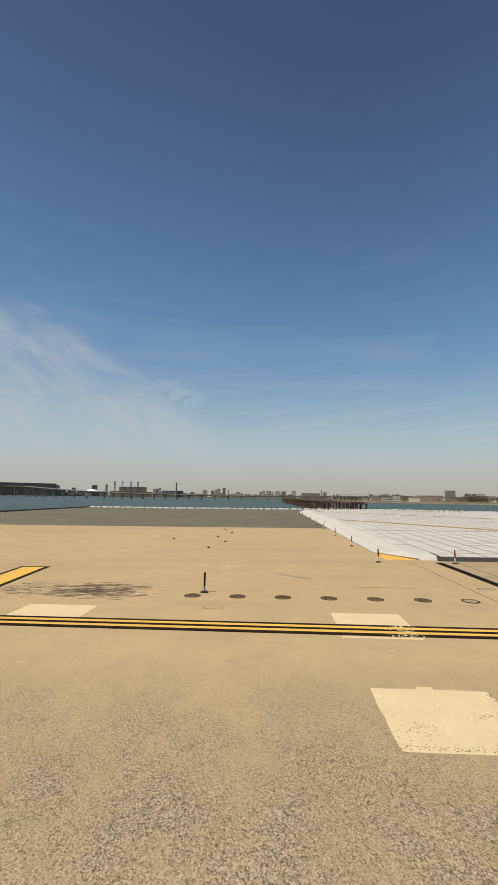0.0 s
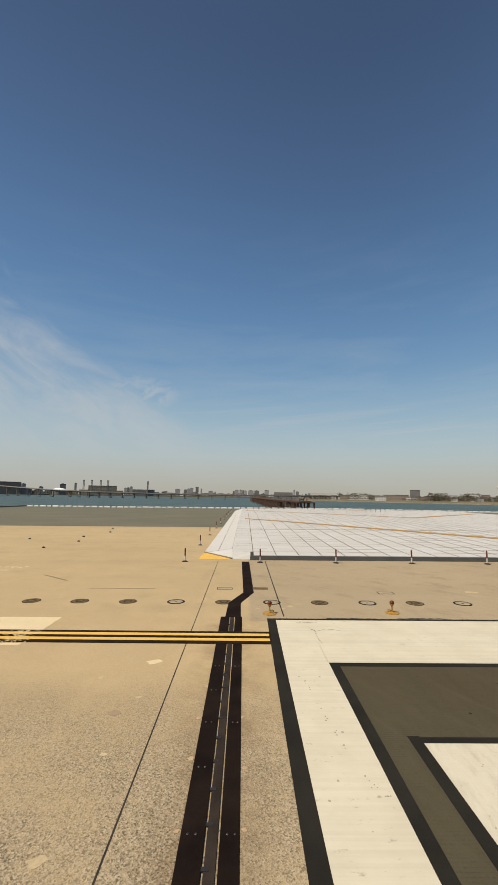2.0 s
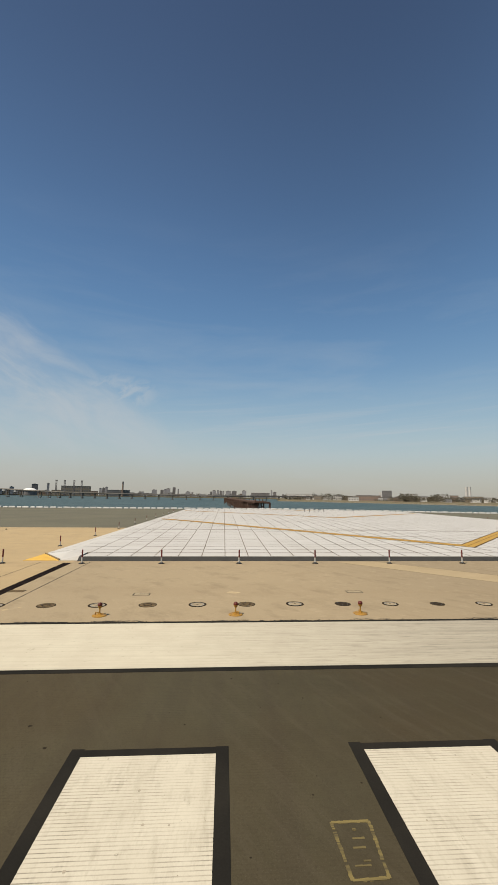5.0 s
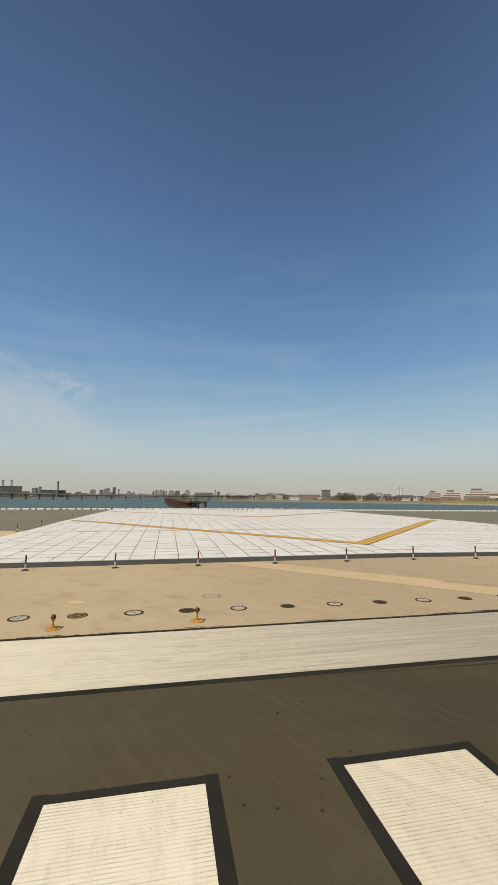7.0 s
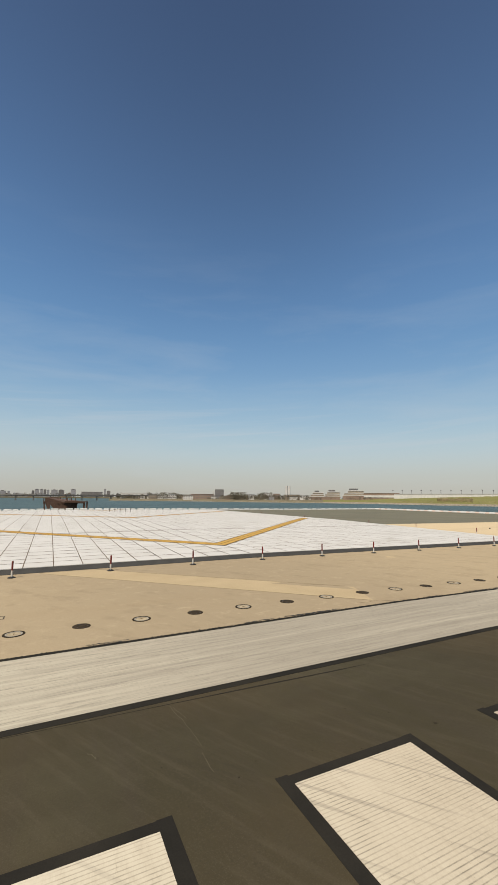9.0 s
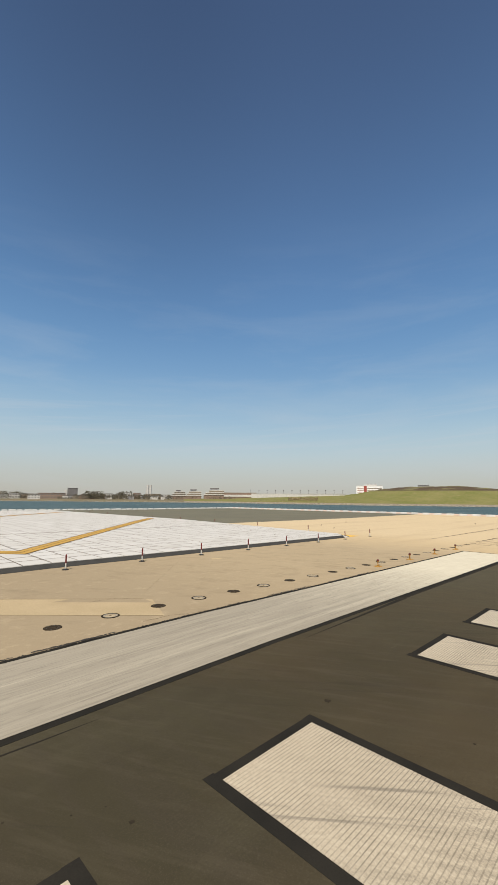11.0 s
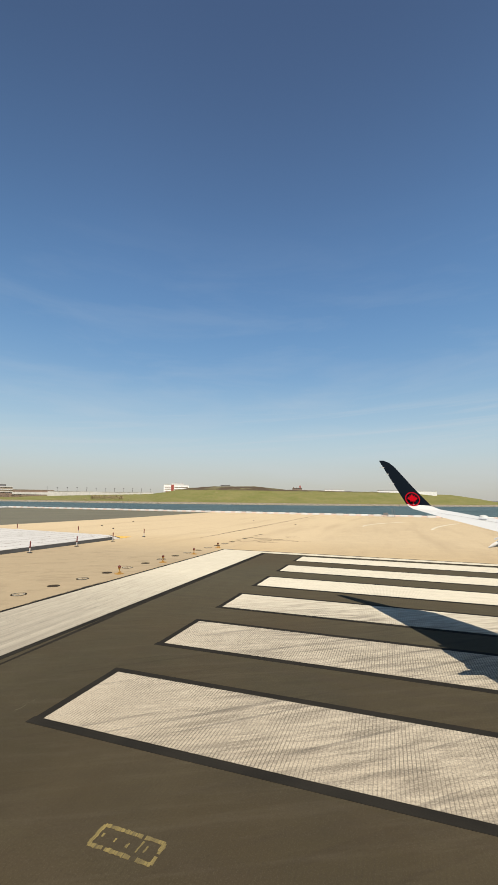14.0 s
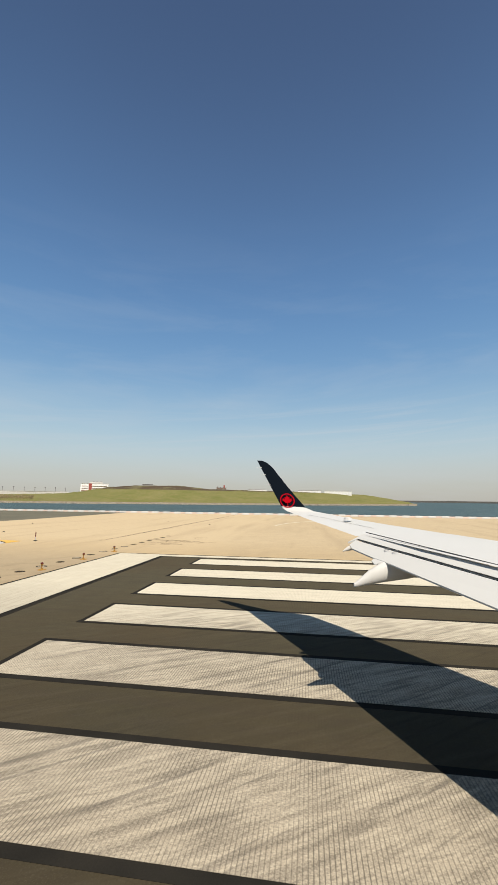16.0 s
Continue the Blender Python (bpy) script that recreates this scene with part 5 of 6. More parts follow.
# static wicks along the winglet's trailing edge
for s in (0.12, 0.58, 0.93):
    foot = at_wing(2.92, 10.80, 0.38).lerp(at_wing(2.66, 11.02, 0.95), s)
    bm = bmesh.new()
    lathe(bm, [(0.012, -0.03), (0.009, 0.02), (0.003, 0.04), (0.003, 0.12)], 8)
    bmesh.ops.transform(bm, matrix=HOME @ Matrix.Translation(foot) @ (-AHEAD).to_track_quat("Z", "Y").to_matrix().to_4x4(), verts=bm.verts)
    part("static_wick", bm, SKIN, wing, "thin pale static wick")
# main gear leg that carries the wing
bm = bmesh.new()
lathe(bm, [(0.09, 0.35), (0.09, 2.3)], 14)
part("gear_leg", bm, SKIN_GREY, wing, "grey landing gear strut")
for s in (-1, 1):
    bm = bmesh.new()
    lathe(bm, [(0.30, -0.13), (0.46, -0.10), (0.48, 0.0), (0.46, 0.10), (0.30, 0.13)], 24)
    bmesh.ops.transform(bm, matrix=Matrix.Translation(Vector((0, 0, 0.46)) + OUT * (0.30 * s)) @ OUT.to_track_quat("Z", "Y").to_matrix().to_4x4(), verts=bm.verts)
    part("wheel", bm, RUBBER, wing, "black tyre")

# ---------------------------------------------------------------- arrestor bed of coated blocks
def bed_top(y):
    return 0.22 + 0.33 * max(0.0, min(1.0, (y - 23.2) / 25.8))


BED_X0, PITCH, COLS, ROWS = 9.08, 1.222, 41, 60
BED_X1 = BED_X0 + PITCH * COLS
bed = empty("arrestor_bed", pose(MIDDLE, 22.45, 0), "raised white arrestor bed of coated blocks with yellow chevrons", "arrestor bed", kind="structure")
OFF = Vector((MIDDLE, 22.45, 0))


def bed_part(name, bm, material, label=""):
    bmesh.ops.translate(bm, vec=-OFF, verts=bm.verts)
    return part(name, bm, material, bed, label)


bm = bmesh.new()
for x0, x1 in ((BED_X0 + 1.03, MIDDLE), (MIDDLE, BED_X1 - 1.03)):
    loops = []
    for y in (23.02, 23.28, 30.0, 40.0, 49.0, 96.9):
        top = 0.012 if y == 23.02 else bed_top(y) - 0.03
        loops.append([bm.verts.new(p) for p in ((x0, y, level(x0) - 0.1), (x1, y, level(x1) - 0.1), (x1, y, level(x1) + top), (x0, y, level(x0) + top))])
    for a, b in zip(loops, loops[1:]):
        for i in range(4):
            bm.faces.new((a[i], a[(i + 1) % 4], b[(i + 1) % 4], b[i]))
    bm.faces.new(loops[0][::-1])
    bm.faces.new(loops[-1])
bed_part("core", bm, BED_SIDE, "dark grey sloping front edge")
for side, edge in ((-1, BED_X0), (1, BED_X1)):
    out = lambda d: edge + side * d
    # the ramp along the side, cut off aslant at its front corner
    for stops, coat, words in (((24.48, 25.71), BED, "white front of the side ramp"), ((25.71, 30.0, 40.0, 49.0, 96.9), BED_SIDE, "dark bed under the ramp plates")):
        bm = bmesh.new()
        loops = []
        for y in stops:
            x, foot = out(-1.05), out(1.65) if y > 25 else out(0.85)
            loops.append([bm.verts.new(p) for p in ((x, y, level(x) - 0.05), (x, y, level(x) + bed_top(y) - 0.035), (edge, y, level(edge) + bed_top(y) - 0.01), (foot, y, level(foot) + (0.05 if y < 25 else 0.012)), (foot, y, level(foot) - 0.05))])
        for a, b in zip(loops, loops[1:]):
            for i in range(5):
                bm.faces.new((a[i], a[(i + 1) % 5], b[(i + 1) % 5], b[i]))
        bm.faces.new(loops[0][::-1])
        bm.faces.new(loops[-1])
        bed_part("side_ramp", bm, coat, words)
    # coated plates that carry the block rows down over the ramp
    bm = bmesh.new()
    for j in range(2, ROWS):
        y0, y1 = 23.28 + PITCH * j, 23.28 + PITCH * j + 1.205
        for d0, d1 in ((0.012, 0.80), (0.825, 1.64)):
            ring = [bm.verts.new((out(d), y, level(out(d)) + (bed_top(y) - 0.005) * (1 - d / 1.65) + 0.022 * d / 1.65 + lift)) for lift in (-0.02, 0.006) for d, y in ((d0, y0), (d1, y0), (d1, y1), (d0, y1))]
            for f in ((4, 5, 6, 7), (0, 1, 5, 4), (1, 2, 6, 5), (2, 3, 7, 6), (3, 0, 4, 7)):
                bm.faces.new([ring[i] for i in f])
    bed_part("ramp_plates", bm, BED, "white sloping plates of the side ramp")
    # the low front corner of the ramp
    bm = bmesh.new()
    base = [(out(-1.03), 23.20, 0.014), (out(-0.08), 23.23, 0.014), (out(0.85), 24.49, 0.05), (out(0.0), 24.49, 0.245), (out(-1.05), 24.49, 0.245), (out(-1.05), 23.38, 0.235)]
    v = [bm.verts.new((px, py, level(px) + pz)) for px, py, pz in base] + [bm.verts.new((px, py, level(px) - 0.05)) for px, py, pz in base]
    for f in ((0, 1, 5), (1, 3, 4, 5), (1, 2, 3)):
        bm.faces.new([v[i] for i in f])
    for i in range(6):
        j = (i + 1) % 6
        bm.faces.new((v[i], v[j], v[j + 6], v[i + 6]))
    bed_part("corner_ramp", bm, BED, "worn white front corner of the ramp")
    # a flat yellow triangle before the cut-off corner
    bm = bmesh.new()
    low = [(out(1.72), 23.23, 0.012), (out(-0.05), 23.21, 0.012), (out(0.80), 24.38, 0.035), (out(1.62), 25.53, 0.035)]
    v = [bm.verts.new((px, py, level(px) + pz)) for px, py, pz in low] + [bm.verts.new((px, py, level(px) - 0.05)) for px, py, pz in low]
    for f in ((0, 1, 2, 3), (7, 6, 5, 4), (0, 1, 5, 4), (1, 2, 6, 5), (2, 3, 7, 6), (3, 0, 4, 7)):
        bm.faces.new([v[i] for i in f])
    bed_part("corner_wedge", bm, YELLOW, "yellow painted corner wedge")
    bm = bmesh.new()
    for (xa, ya), (xb, yb) in zip([(out(-0.04), 23.22), (out(0.82), 24.40)], [(out(0.82), 24.40), (out(1.64), 25.55)]):
        prism(bm, [(xa, ya), (xb, yb), (xb - side * 0.05, yb + 0.04), (xa - side * 0.05, ya + 0.04)], -0.02, 0.085)
    bed_part("ramp_lip", bm, FAINT, "brown edge strip of the ramp")

bm = bmesh.new()
brick(bm, 0, 1.194, 0, 1.214, -0.06, 0.0)
bmesh.ops.bevel(bm, geom=[e for e in bm.edges if all(abs(v.co.z) < 1e-6 for v in e.verts)], offset=0.004, segments=1, affect="EDGES")
block_mesh = bpy.data.meshes.new("block")
bm.to_mesh(block_mesh)
bm.free()
block_mesh.materials.append(BED)
NEAR_ROWS = 7
for j in range(NEAR_ROWS):
    for i in range(COLS):
        x, y = BED_X0 + PITCH * i, 23.28 + PITCH * j
        if j == 0 and i in (0, COLS - 1):
            continue
        shared("block", block_mesh, bed, Matrix.Translation(Vector((x, y, level(x + 0.6) + bed_top(y))) - OFF) @ pose(0, 0, 0, math.degrees(math.atan2(0.33, 25.8)), 0, 0))
verts, faces = [], []
for j in range(NEAR_ROWS, ROWS):
    for i in range(COLS):
        x, y = BED_X0 + PITCH * i, 23.28 + PITCH * j
        z, n = level(x + 0.6), len(verts)
        verts += [(x + a - OFF.x, y + b - OFF.y, z + bed_top(y + b) + c) for c in (-0.06, 0.0) for a, b in ((0, 0), (1.196, 0), (1.196, 1.214), (0, 1.214))]
        faces += [tuple(n + k for k in f) for f in ((4, 5, 6, 7), (0, 1, 5, 4), (1, 2, 6, 5), (2, 3, 7, 6), (3, 0, 4, 7))]
mesh = bpy.data.meshes.new("far_blocks")
mesh.from_pydata(verts, [], faces)
mesh.materials.append(BED)
rest = new("far_blocks", mesh)
rest.parent = bed
tagged(rest, "rows of white coated blocks", kind="stuff")
# taped joints between the blocks: broken across, unbroken along
rng = random.Random(41)
verts, faces = [], []


def tape(x0, x1, y0, y1, lift):
    """A thin strip lying on the bed."""
    n = len(verts)
    verts.extend((x - OFF.x, y - OFF.y, level(x) + bed_top(y) + lift) for x, y in ((x0, y0), (x1, y0), (x1, y1), (x0, y1)))
    faces.append((n, n + 1, n + 2, n + 3))


for j in range(1, ROWS):
    y = 23.28 + PITCH * j - 0.005
    for i in range(COLS):
        if rng.random() < 0.86:
            x, half = BED_X0 + PITCH * i, rng.uniform(0.018, 0.036)
            tape(x, x + PITCH, y - half, y + half, 0.006)
for i in range(1, COLS):
    x = BED_X0 + PITCH * i - 0.014
    for y0, y1 in ((23.32, 38.0), (38.5, 48.9), (48.9, 96.4)):
        tape(x - 0.020, x + 0.020, y0, y1, 0.008)
mesh = bpy.data.meshes.new("joint_tape")
mesh.from_pydata(verts, [], faces)
mesh.materials.append(BED_GAP)
rest = new("joint_tape", mesh)
rest.parent = bed
tagged(rest, "brown sealed joints between the white blocks", kind="stuff")
# a wider dark joint across the bed
bm = bmesh.new()
slab(bm, BED_X0, BED_X1, 38.32, 38.45, bed_top(38.4) - 0.02, bed_top(38.4) + 0.008)
bed_part("cross_joint", bm, BED_GAP, "dark joint across the bed")
for apex in (26.8, 58.0, 89.2):
    bm = bmesh.new()
    for side in (-1, 1):
        for k in range(20):
            a, b = k / 20, (k + 1) / 20
            reach = 23.6
            quad = []
            for s, w in ((a, 0.0), (b, 0.0), (b, 1.25), (a, 1.25)):
                x, y = 33.4 + side * reach * s, apex + 25.6 * s + w
                quad.append((x, y))
            if max(q[1] for q in quad) > 96.4:
                continue
            v = [bm.verts.new((x, y, level(x) + bed_top(y) + 0.014)) for x, y in quad] + [bm.verts.new((x, y, level(x) + bed_top(y) - 0.01)) for x, y in quad]
            for f in ((0, 1, 2, 3), (0, 1, 5, 4), (1, 2, 6, 5), (2, 3, 7, 6), (3, 0, 4, 7)):
                bm.faces.new([v[i] for i in f])
    bed_part("chevron", bm, BED_YELLOW, "faded yellow chevron")
    bm = bmesh.new()
    for side in (-1, 1):
        for k in range(20):
            for w0, w1 in ((-0.16, 0.0), (1.25, 1.41)):
                quad = [(33.4 + side * 23.6 * s, apex + 25.6 * s + w) for s, w in ((k / 20, w0), ((k + 1) / 20, w0), ((k + 1) / 20, w1), (k / 20, w1))]
                if max(q[1] for q in quad) > 96.4:
                    continue
                v = [bm.verts.new((x, y, level(x) + bed_top(y) + 0.012)) for x, y in quad]
                bm.faces.new(v)
    bed_part("chevron_edge", bm, CHEVRON_EDGE, "dark chevron outline")
    bm = bmesh.new()
    for side in (-1, 1):
        for k in range(20):
            quad = [(33.4 + side * 23.6 * s, apex + 25.6 * s + w) for s, w in ((k / 20, 0.60), ((k + 1) / 20, 0.60), ((k + 1) / 20, 0.66), (k / 20, 0.66))]
            if max(q[1] for q in quad) < 96.4:
                bm.faces.new([bm.verts.new((x, y, level(x) + bed_top(y) + 0.018)) for x, y in quad])
    bed_part("chevron_seam", bm, CHEVRON_EDGE, "brown seam along the chevron")

# short approach lights at the end of the bed
light = empty("approach_light", pose(0, 0, 0), "short dark approach light on a thin post", "approach light", "approach lights on the bed")
bm = bmesh.new()
lathe(bm, [(0.10, 0.0), (0.10, 0.03), (0.04, 0.05), (0.04, 0.40)], 10)
part("post", bm, FAR_DARK, light)
bm = bmesh.new()
lathe(bm, [(0.07, 0.40), (0.11, 0.44), (0.11, 0.58), (0.05, 0.62)], 12)
part("lamp_head", bm, FAR_DARK, light)
light.matrix_basis = pose(33.3, 81.0, level(33) + 0.55)
for k in range(1, 5):
    copy_thing(light, pose(33.3 + 0.93 * k, 81.0, level(33) + 0.55))

# ---------------------------------------------------------------- low barriers along the deck's edge
def barrier(name, start, direction, count, label, plain=False):
    ob = empty(name, Matrix.Translation(start), label, "barrier", kind="structure")
    turn = math.degrees(math.atan2(direction.y, direction.x))
    made = {}
    for key, length, tone, tall in (("white", 1.62, KERB_WHITE, 0.42), ("red", 1.10, KERB_RED, 0.36)):
        bm = bmesh.new()
        tall *= 0.9 if plain else 1.0
        pts = [(-0.28, 0.0), (0.28, 0.0), (0.24, tall * 0.6), (0.14, tall), (-0.14, tall), (-0.24, tall * 0.6)]
        a = [bm.verts.new((0, y, z)) for y, z in pts]
        b = [bm.verts.new((length, y, z)) for y, z in pts]
        bm.faces.new(a)
        bm.faces.new(b[::-1])
        for i in range(6):
            bm.faces.new((a[i], b[i], b[(i + 1) % 6], a[(i + 1) % 6]))
        bmesh.ops.recalc_face_normals(bm, faces=bm.faces)
        mesh = bpy.data.meshes.new("segment")
        bm.to_mesh(mesh)
        bm.free()
        mesh.materials.append(tone if not (plain and key == "red") else KERB_WHITE)
        made[key] = mesh
    at, rng = 0.0, random.Random(count)
    for i in range(count):
        key = "white" if i % 2 == 0 else "red"
        spot = start + direction * at
        shared("segment", made[key], ob, Matrix.Translation(Vector((direction.x * at, direction.y * at, level(spot.x) - start.z))) @ pose(0, 0, 0, 0, 0, turn + rng.uniform(-1.2, 1.2)))
        at += (1.66 if key == "white" else 1.14) + (rng.uniform(0.15, 0.55) if plain else 0.0)
    return ob


barrier("barrier_north", Vector((WEST + 0.5, NORTH - 0.5, 0)), Vector((1, 0, 0)), 102, "low white plastic barrier segments along the deck edge", True)
barrier("barrier_east", Vector((EAST - 0.5, NORTH - 1.0, 0)), Vector((0, -1, 0)), 130, "low red and white barrier segments along the deck edge")
bm = bmesh.new()
slab(bm, WEST, WEST + 0.5, -60.0, NORTH - 0.8, 0.0, 0.3)
tagged(link("kerb_west", bm, BRIDGE_DARK), "low dark kerb along the deck edge", "kerb", kind="structure")

# ---------------------------------------------------------------- timber approach-light pier
pier = empty("approach_pier", pose(29.5, 136, -4, 0, 0, 0.75), "long weathered timber pier carrying approach lights over the water", "pier")
bm = bmesh.new()
brick(bm, -2.0, 2.0, 0, 560, 5.5, 6.0)
part("deck", bm, TIMBER, pier, "brown timber deck")
bm = bmesh.new()
brick(bm, -0.35, 0.35, 0, 1.0, -4.0, 5.5)
trestle_mesh = bpy.data.meshes.new("pier_post")
bm.to_mesh(trestle_mesh)
bm.free()
trestle_mesh.materials.append(TIMBER)
for k in range(70):
    for x in (-1.6, 1.6):
        shared("pier_post", trestle_mesh, pier, pose(x, 2 + 8 * k, 0, 0, (-4 if x > 0 else 4), 0) @ Matrix.Diagonal((0.7, 0.5, 1, 1)))
for k in range(18):
    bm = bmesh.new()
    y, wide = 4 + 30.5 * k, (7.6 if k in (1, 10) else 5.5 if k else 4.0)
    brick(bm, -wide, wide, y, y + 1.2, 5.2, 5.55)
    cross = part("cross_arm", bm, TIMBER, pier, "timber cross arm")
    for x in (-wide + 0.3, wide - 0.3):
        bm = bmesh.new()
        brick(bm, x - 0.25, x + 0.25, y + 0.2, y + 0.8, -4.0, 5.2)
        part("outer_pile", bm, TIMBER, cross)
    for x in (-1.2, 0.0, 1.2):
        bm = bmesh.new()
        brick(bm, x - 0.12, x + 0.12, y + 0.3, y + 0.5, 6.0, 6.9)
        part("lamp_stub", bm, TIMBER, cross)
for k in range(0, 34):
    bm = bmesh.new()
    y = 2 + 16 * k
    for s in (-1, 1):
        v = [bm.verts.new(p) for p in ((-1.7 * s, y + 0.1, 0.4), (-1.7 * s, y + 0.35, 0.4), (1.7 * s, y + 0.35, 5.2), (1.7 * s, y + 0.1, 5.2), (-1.7 * s, y + 0.1, 0.75), (-1.7 * s, y + 0.35, 0.75), (1.7 * s, y + 0.35, 5.5), (1.7 * s, y + 0.1, 5.5))]
        for f in ((0, 1, 2, 3), (4, 5, 6, 7), (0, 1, 5, 4), (2, 3, 7, 6), (1, 2, 6, 5), (0, 3, 7, 4)):
            bm.faces.new([v[i] for i in f])
    part("brace", bm, TIMBER, pier)

# ---------------------------------------------------------------- road bridge
SPANS = [(-1240, 1420, 30.0), (-741, 1192, 26.6), (-589, 1082, 18.7), (-465, 988, 12.9), (-336, 931, 8.9), (-169, 905, 6.7), (-5, 895, 5.8), (142, 926, 6.9), (247, 967, 7.5)]
bridge = empty("road_bridge", pose(0, 0, -4), "long low concrete road bridge on slim piers across the bay", "bridge")


def bridge_points():
    out = []
    for (xa, ya, za), (xb, yb, zb) in zip(SPANS, SPANS[1:]):
        n = max(2, int(math.hypot(xb - xa, yb - ya) / 14))
        out += [Vector((xa + (xb - xa) * k / n, ya + (yb - ya) * k / n, za + (zb - za) * k / n + 4)) for k in range(n)]
    return out + [Vector((SPANS[-1][0], SPANS[-1][1], SPANS[-1][2] + 4))]


def ribbon(bm, pts, width, low, high, shift=0.0):
    loops = []
    for i, p in enumerate(pts):
        d = (pts[min(i + 1, len(pts) - 1)] - pts[max(i - 1, 0)])
        d.z = 0
        d.normalize()
        s = Vector((-d.y, d.x, 0))
        loops.append([bm.verts.new(p + s * (shift + w) + Vector((0, 0, h))) for w, h in ((-width / 2, low), (width / 2, low), (width / 2, high), (-width / 2, high))])
    for a, b in zip(loops, loops[1:]):
        for i in range(4):
            bm.faces.new((a[i], a[(i + 1) % 4], b[(i + 1) % 4], b[i]))
    bm.faces.new(loops[0][::-1])
    bm.faces.new(loops[-1])


road_line = bridge_points()
bm = bmesh.new()
ribbon(bm, road_line, 12.0, -0.6, 0.0)
part("roadway", bm, BRIDGE, bridge, "pale concrete roadway slab")
bm = bmesh.new()
ribbon(bm, road_line, 9.0, -1.8, -0.6)
part("girder", bm, BRIDGE_DARK, bridge, "dark steel girders")
for s in (-5.7, 5.7):
    bm = bmesh.new()
    ribbon(bm, road_line, 0.4, 0.0, 1.1, s)
    part("parapet", bm, BRIDGE, bridge)
for i, p in enumerate(road_line[::2]):
    if i % 2 == 0 or p.x > -420:
        bm = bmesh.new()
        d = Vector((0.8, -0.6, 0)) if p.x < -340 else Vector((1, 0, 0))
        s = Vector((-d.y, d.x, 0))
        for w in (-3.2, 3.2):
            c = p + s * w
            brick(bm, c.x - 0.75, c.x + 0.75, c.y - 0.75, c.y + 0.75, -4.0, p.z - 2.7)
        brick(bm, p.x - 1.1, p.x + 1.1, p.y - 5.0, p.y + 5.0, p.z - 2.8, p.z - 1.7)
        brick(bm, p.x - 1.8, p.x + 1.8, p.y - 5.4, p.y + 5.4, -4.0, 1.4)
        part("bridge_pier", bm, BRIDGE_DARK, bridge)

# ---------------------------------------------------------------- far shores
HUB = Vector((25.0, 2.0, 0.0))


def polar(az, d, z=0.0):
    a = radians(az)
    return Vector((HUB.x + d * math.sin(a), HUB.y + d * math.cos(a), z))


def between(table, az):
    if az <= table[0][0]:
        return table[0][1]
    for (a, va), (b, vb) in zip(table, table[1:]):
        if az <= b:
            return va + (vb - va) * (az - a) / (b - a)
    return table[-1][1]


REACH = ((7.57, 900), (13.53, 820), (30.05, 690), (43.05, 620), (51.11, 540), (60.73, 500), (78.20, 500), (91.81, 560), (99.63, 640), (103.58, 720))
CREST = ((7.57, 0.5), (30.05, 0.8), (41.07, 1.5), (43.05, 3.2), (51.11, 6.6), (57.84, 9.2), (60.73, 14.8), (62.66, 19.9), (66.54, 23.7), (72.37, 24.5), (76.25, 19.6), (80.15, 18.9), (85.01, 18.0), (90.84, 17.1), (97.67, 14.0), (100.6, 7.5), (103.08, 0.0), (103.58, -3.0))


def land(name, material, low, high, step, label):
    bm = bmesh.new()
    rows = []
    az = low
    while az <= high + 1e-6:
        d, top = between(REACH, az), between(CREST, az)
        w = noise.noise(Vector((az * 0.7, 0, 0))) * 6
        bump = noise.noise(Vector((az * 1.3, 5, 0))) * 0.7 + noise.noise(Vector((az * 4.1, 9, 0))) * 0.35
        end = max(0.0, min(1.0, (104.0 - az) / 3.0))
        rows.append([bm.verts.new(polar(az, d + r + w, z)) for r, z in ((0, -5.0), (4, -3.2), (10, -2.2), (26, -1.2 - 1.5 * (1 - end)), (60, -0.6 + 0.18 * (top + 0.6) - 1.5 * (1 - end)), (110, top * 0.55 + bump), (165, top * 0.92 + bump), (210, top + bump), (900 * end + 220, top + bump))])
        az += step
    for a, b in zip(rows, rows[1:]):
        for i in range(len(a) - 1):
            bm.faces.new((a[i], b[i], b[i + 1], a[i + 1]))
    return tagged(smooth(link(name, bm, material), 60), label, "land", kind="structure")


land("ground_island", MEADOW, 36.0, 104.0, 0.5, "green grass slope of an island with bare earth on top")
land("ground_shore", SHORE, 7.0, 36.0, 0.5, "low brown scrubby shore across the water")
bm = bmesh.new()
pts = [polar(az, 2300 - 8 * az) for az in range(-60, 15, 3)]
for (a, b) in zip(pts, pts[1:]):
    back = lambda p: p + (p - HUB).normalized() * 2300
    v = [bm.verts.new(Vector((q.x, q.y, z))) for q, z in ((a, -5), (b, -5), (b, 2.0), (a, 2.0), (back(b), 3.0), (back(a), 3.0))]
    bm.faces.new((v[0], v[1], v[2], v[3]))
    bm.faces.new((v[3], v[2], v[4], v[5]))
tagged(link("ground_far", bm, SHORE), "low far shore under the city skyline", "land", kind="structure")
bm = bmesh.new()
pts = [polar(az, 2500) for az in range(90, 150, 3)]
for k, (a, b) in enumerate(zip(pts, pts[1:])):
    back = lambda p: p + (p - HUB).normalized() * 1500
    v = [bm.verts.new(Vector((q.x, q.y, z))) for q, z in ((a, -5), (b, -5), (b, 3.0 + 2 * (k % 3)), (a, 3.0 + 2 * ((k - 1) % 3)), (back(b), 8.0), (back(a), 8.0))]
    bm.faces.new((v[0], v[1], v[2], v[3]))
    bm.faces.new((v[3], v[2], v[4], v[5]))
tagged(link("ground_horizon", bm, ROOFING), "thin strip of distant wooded shore on the horizon", "land", kind="structure")

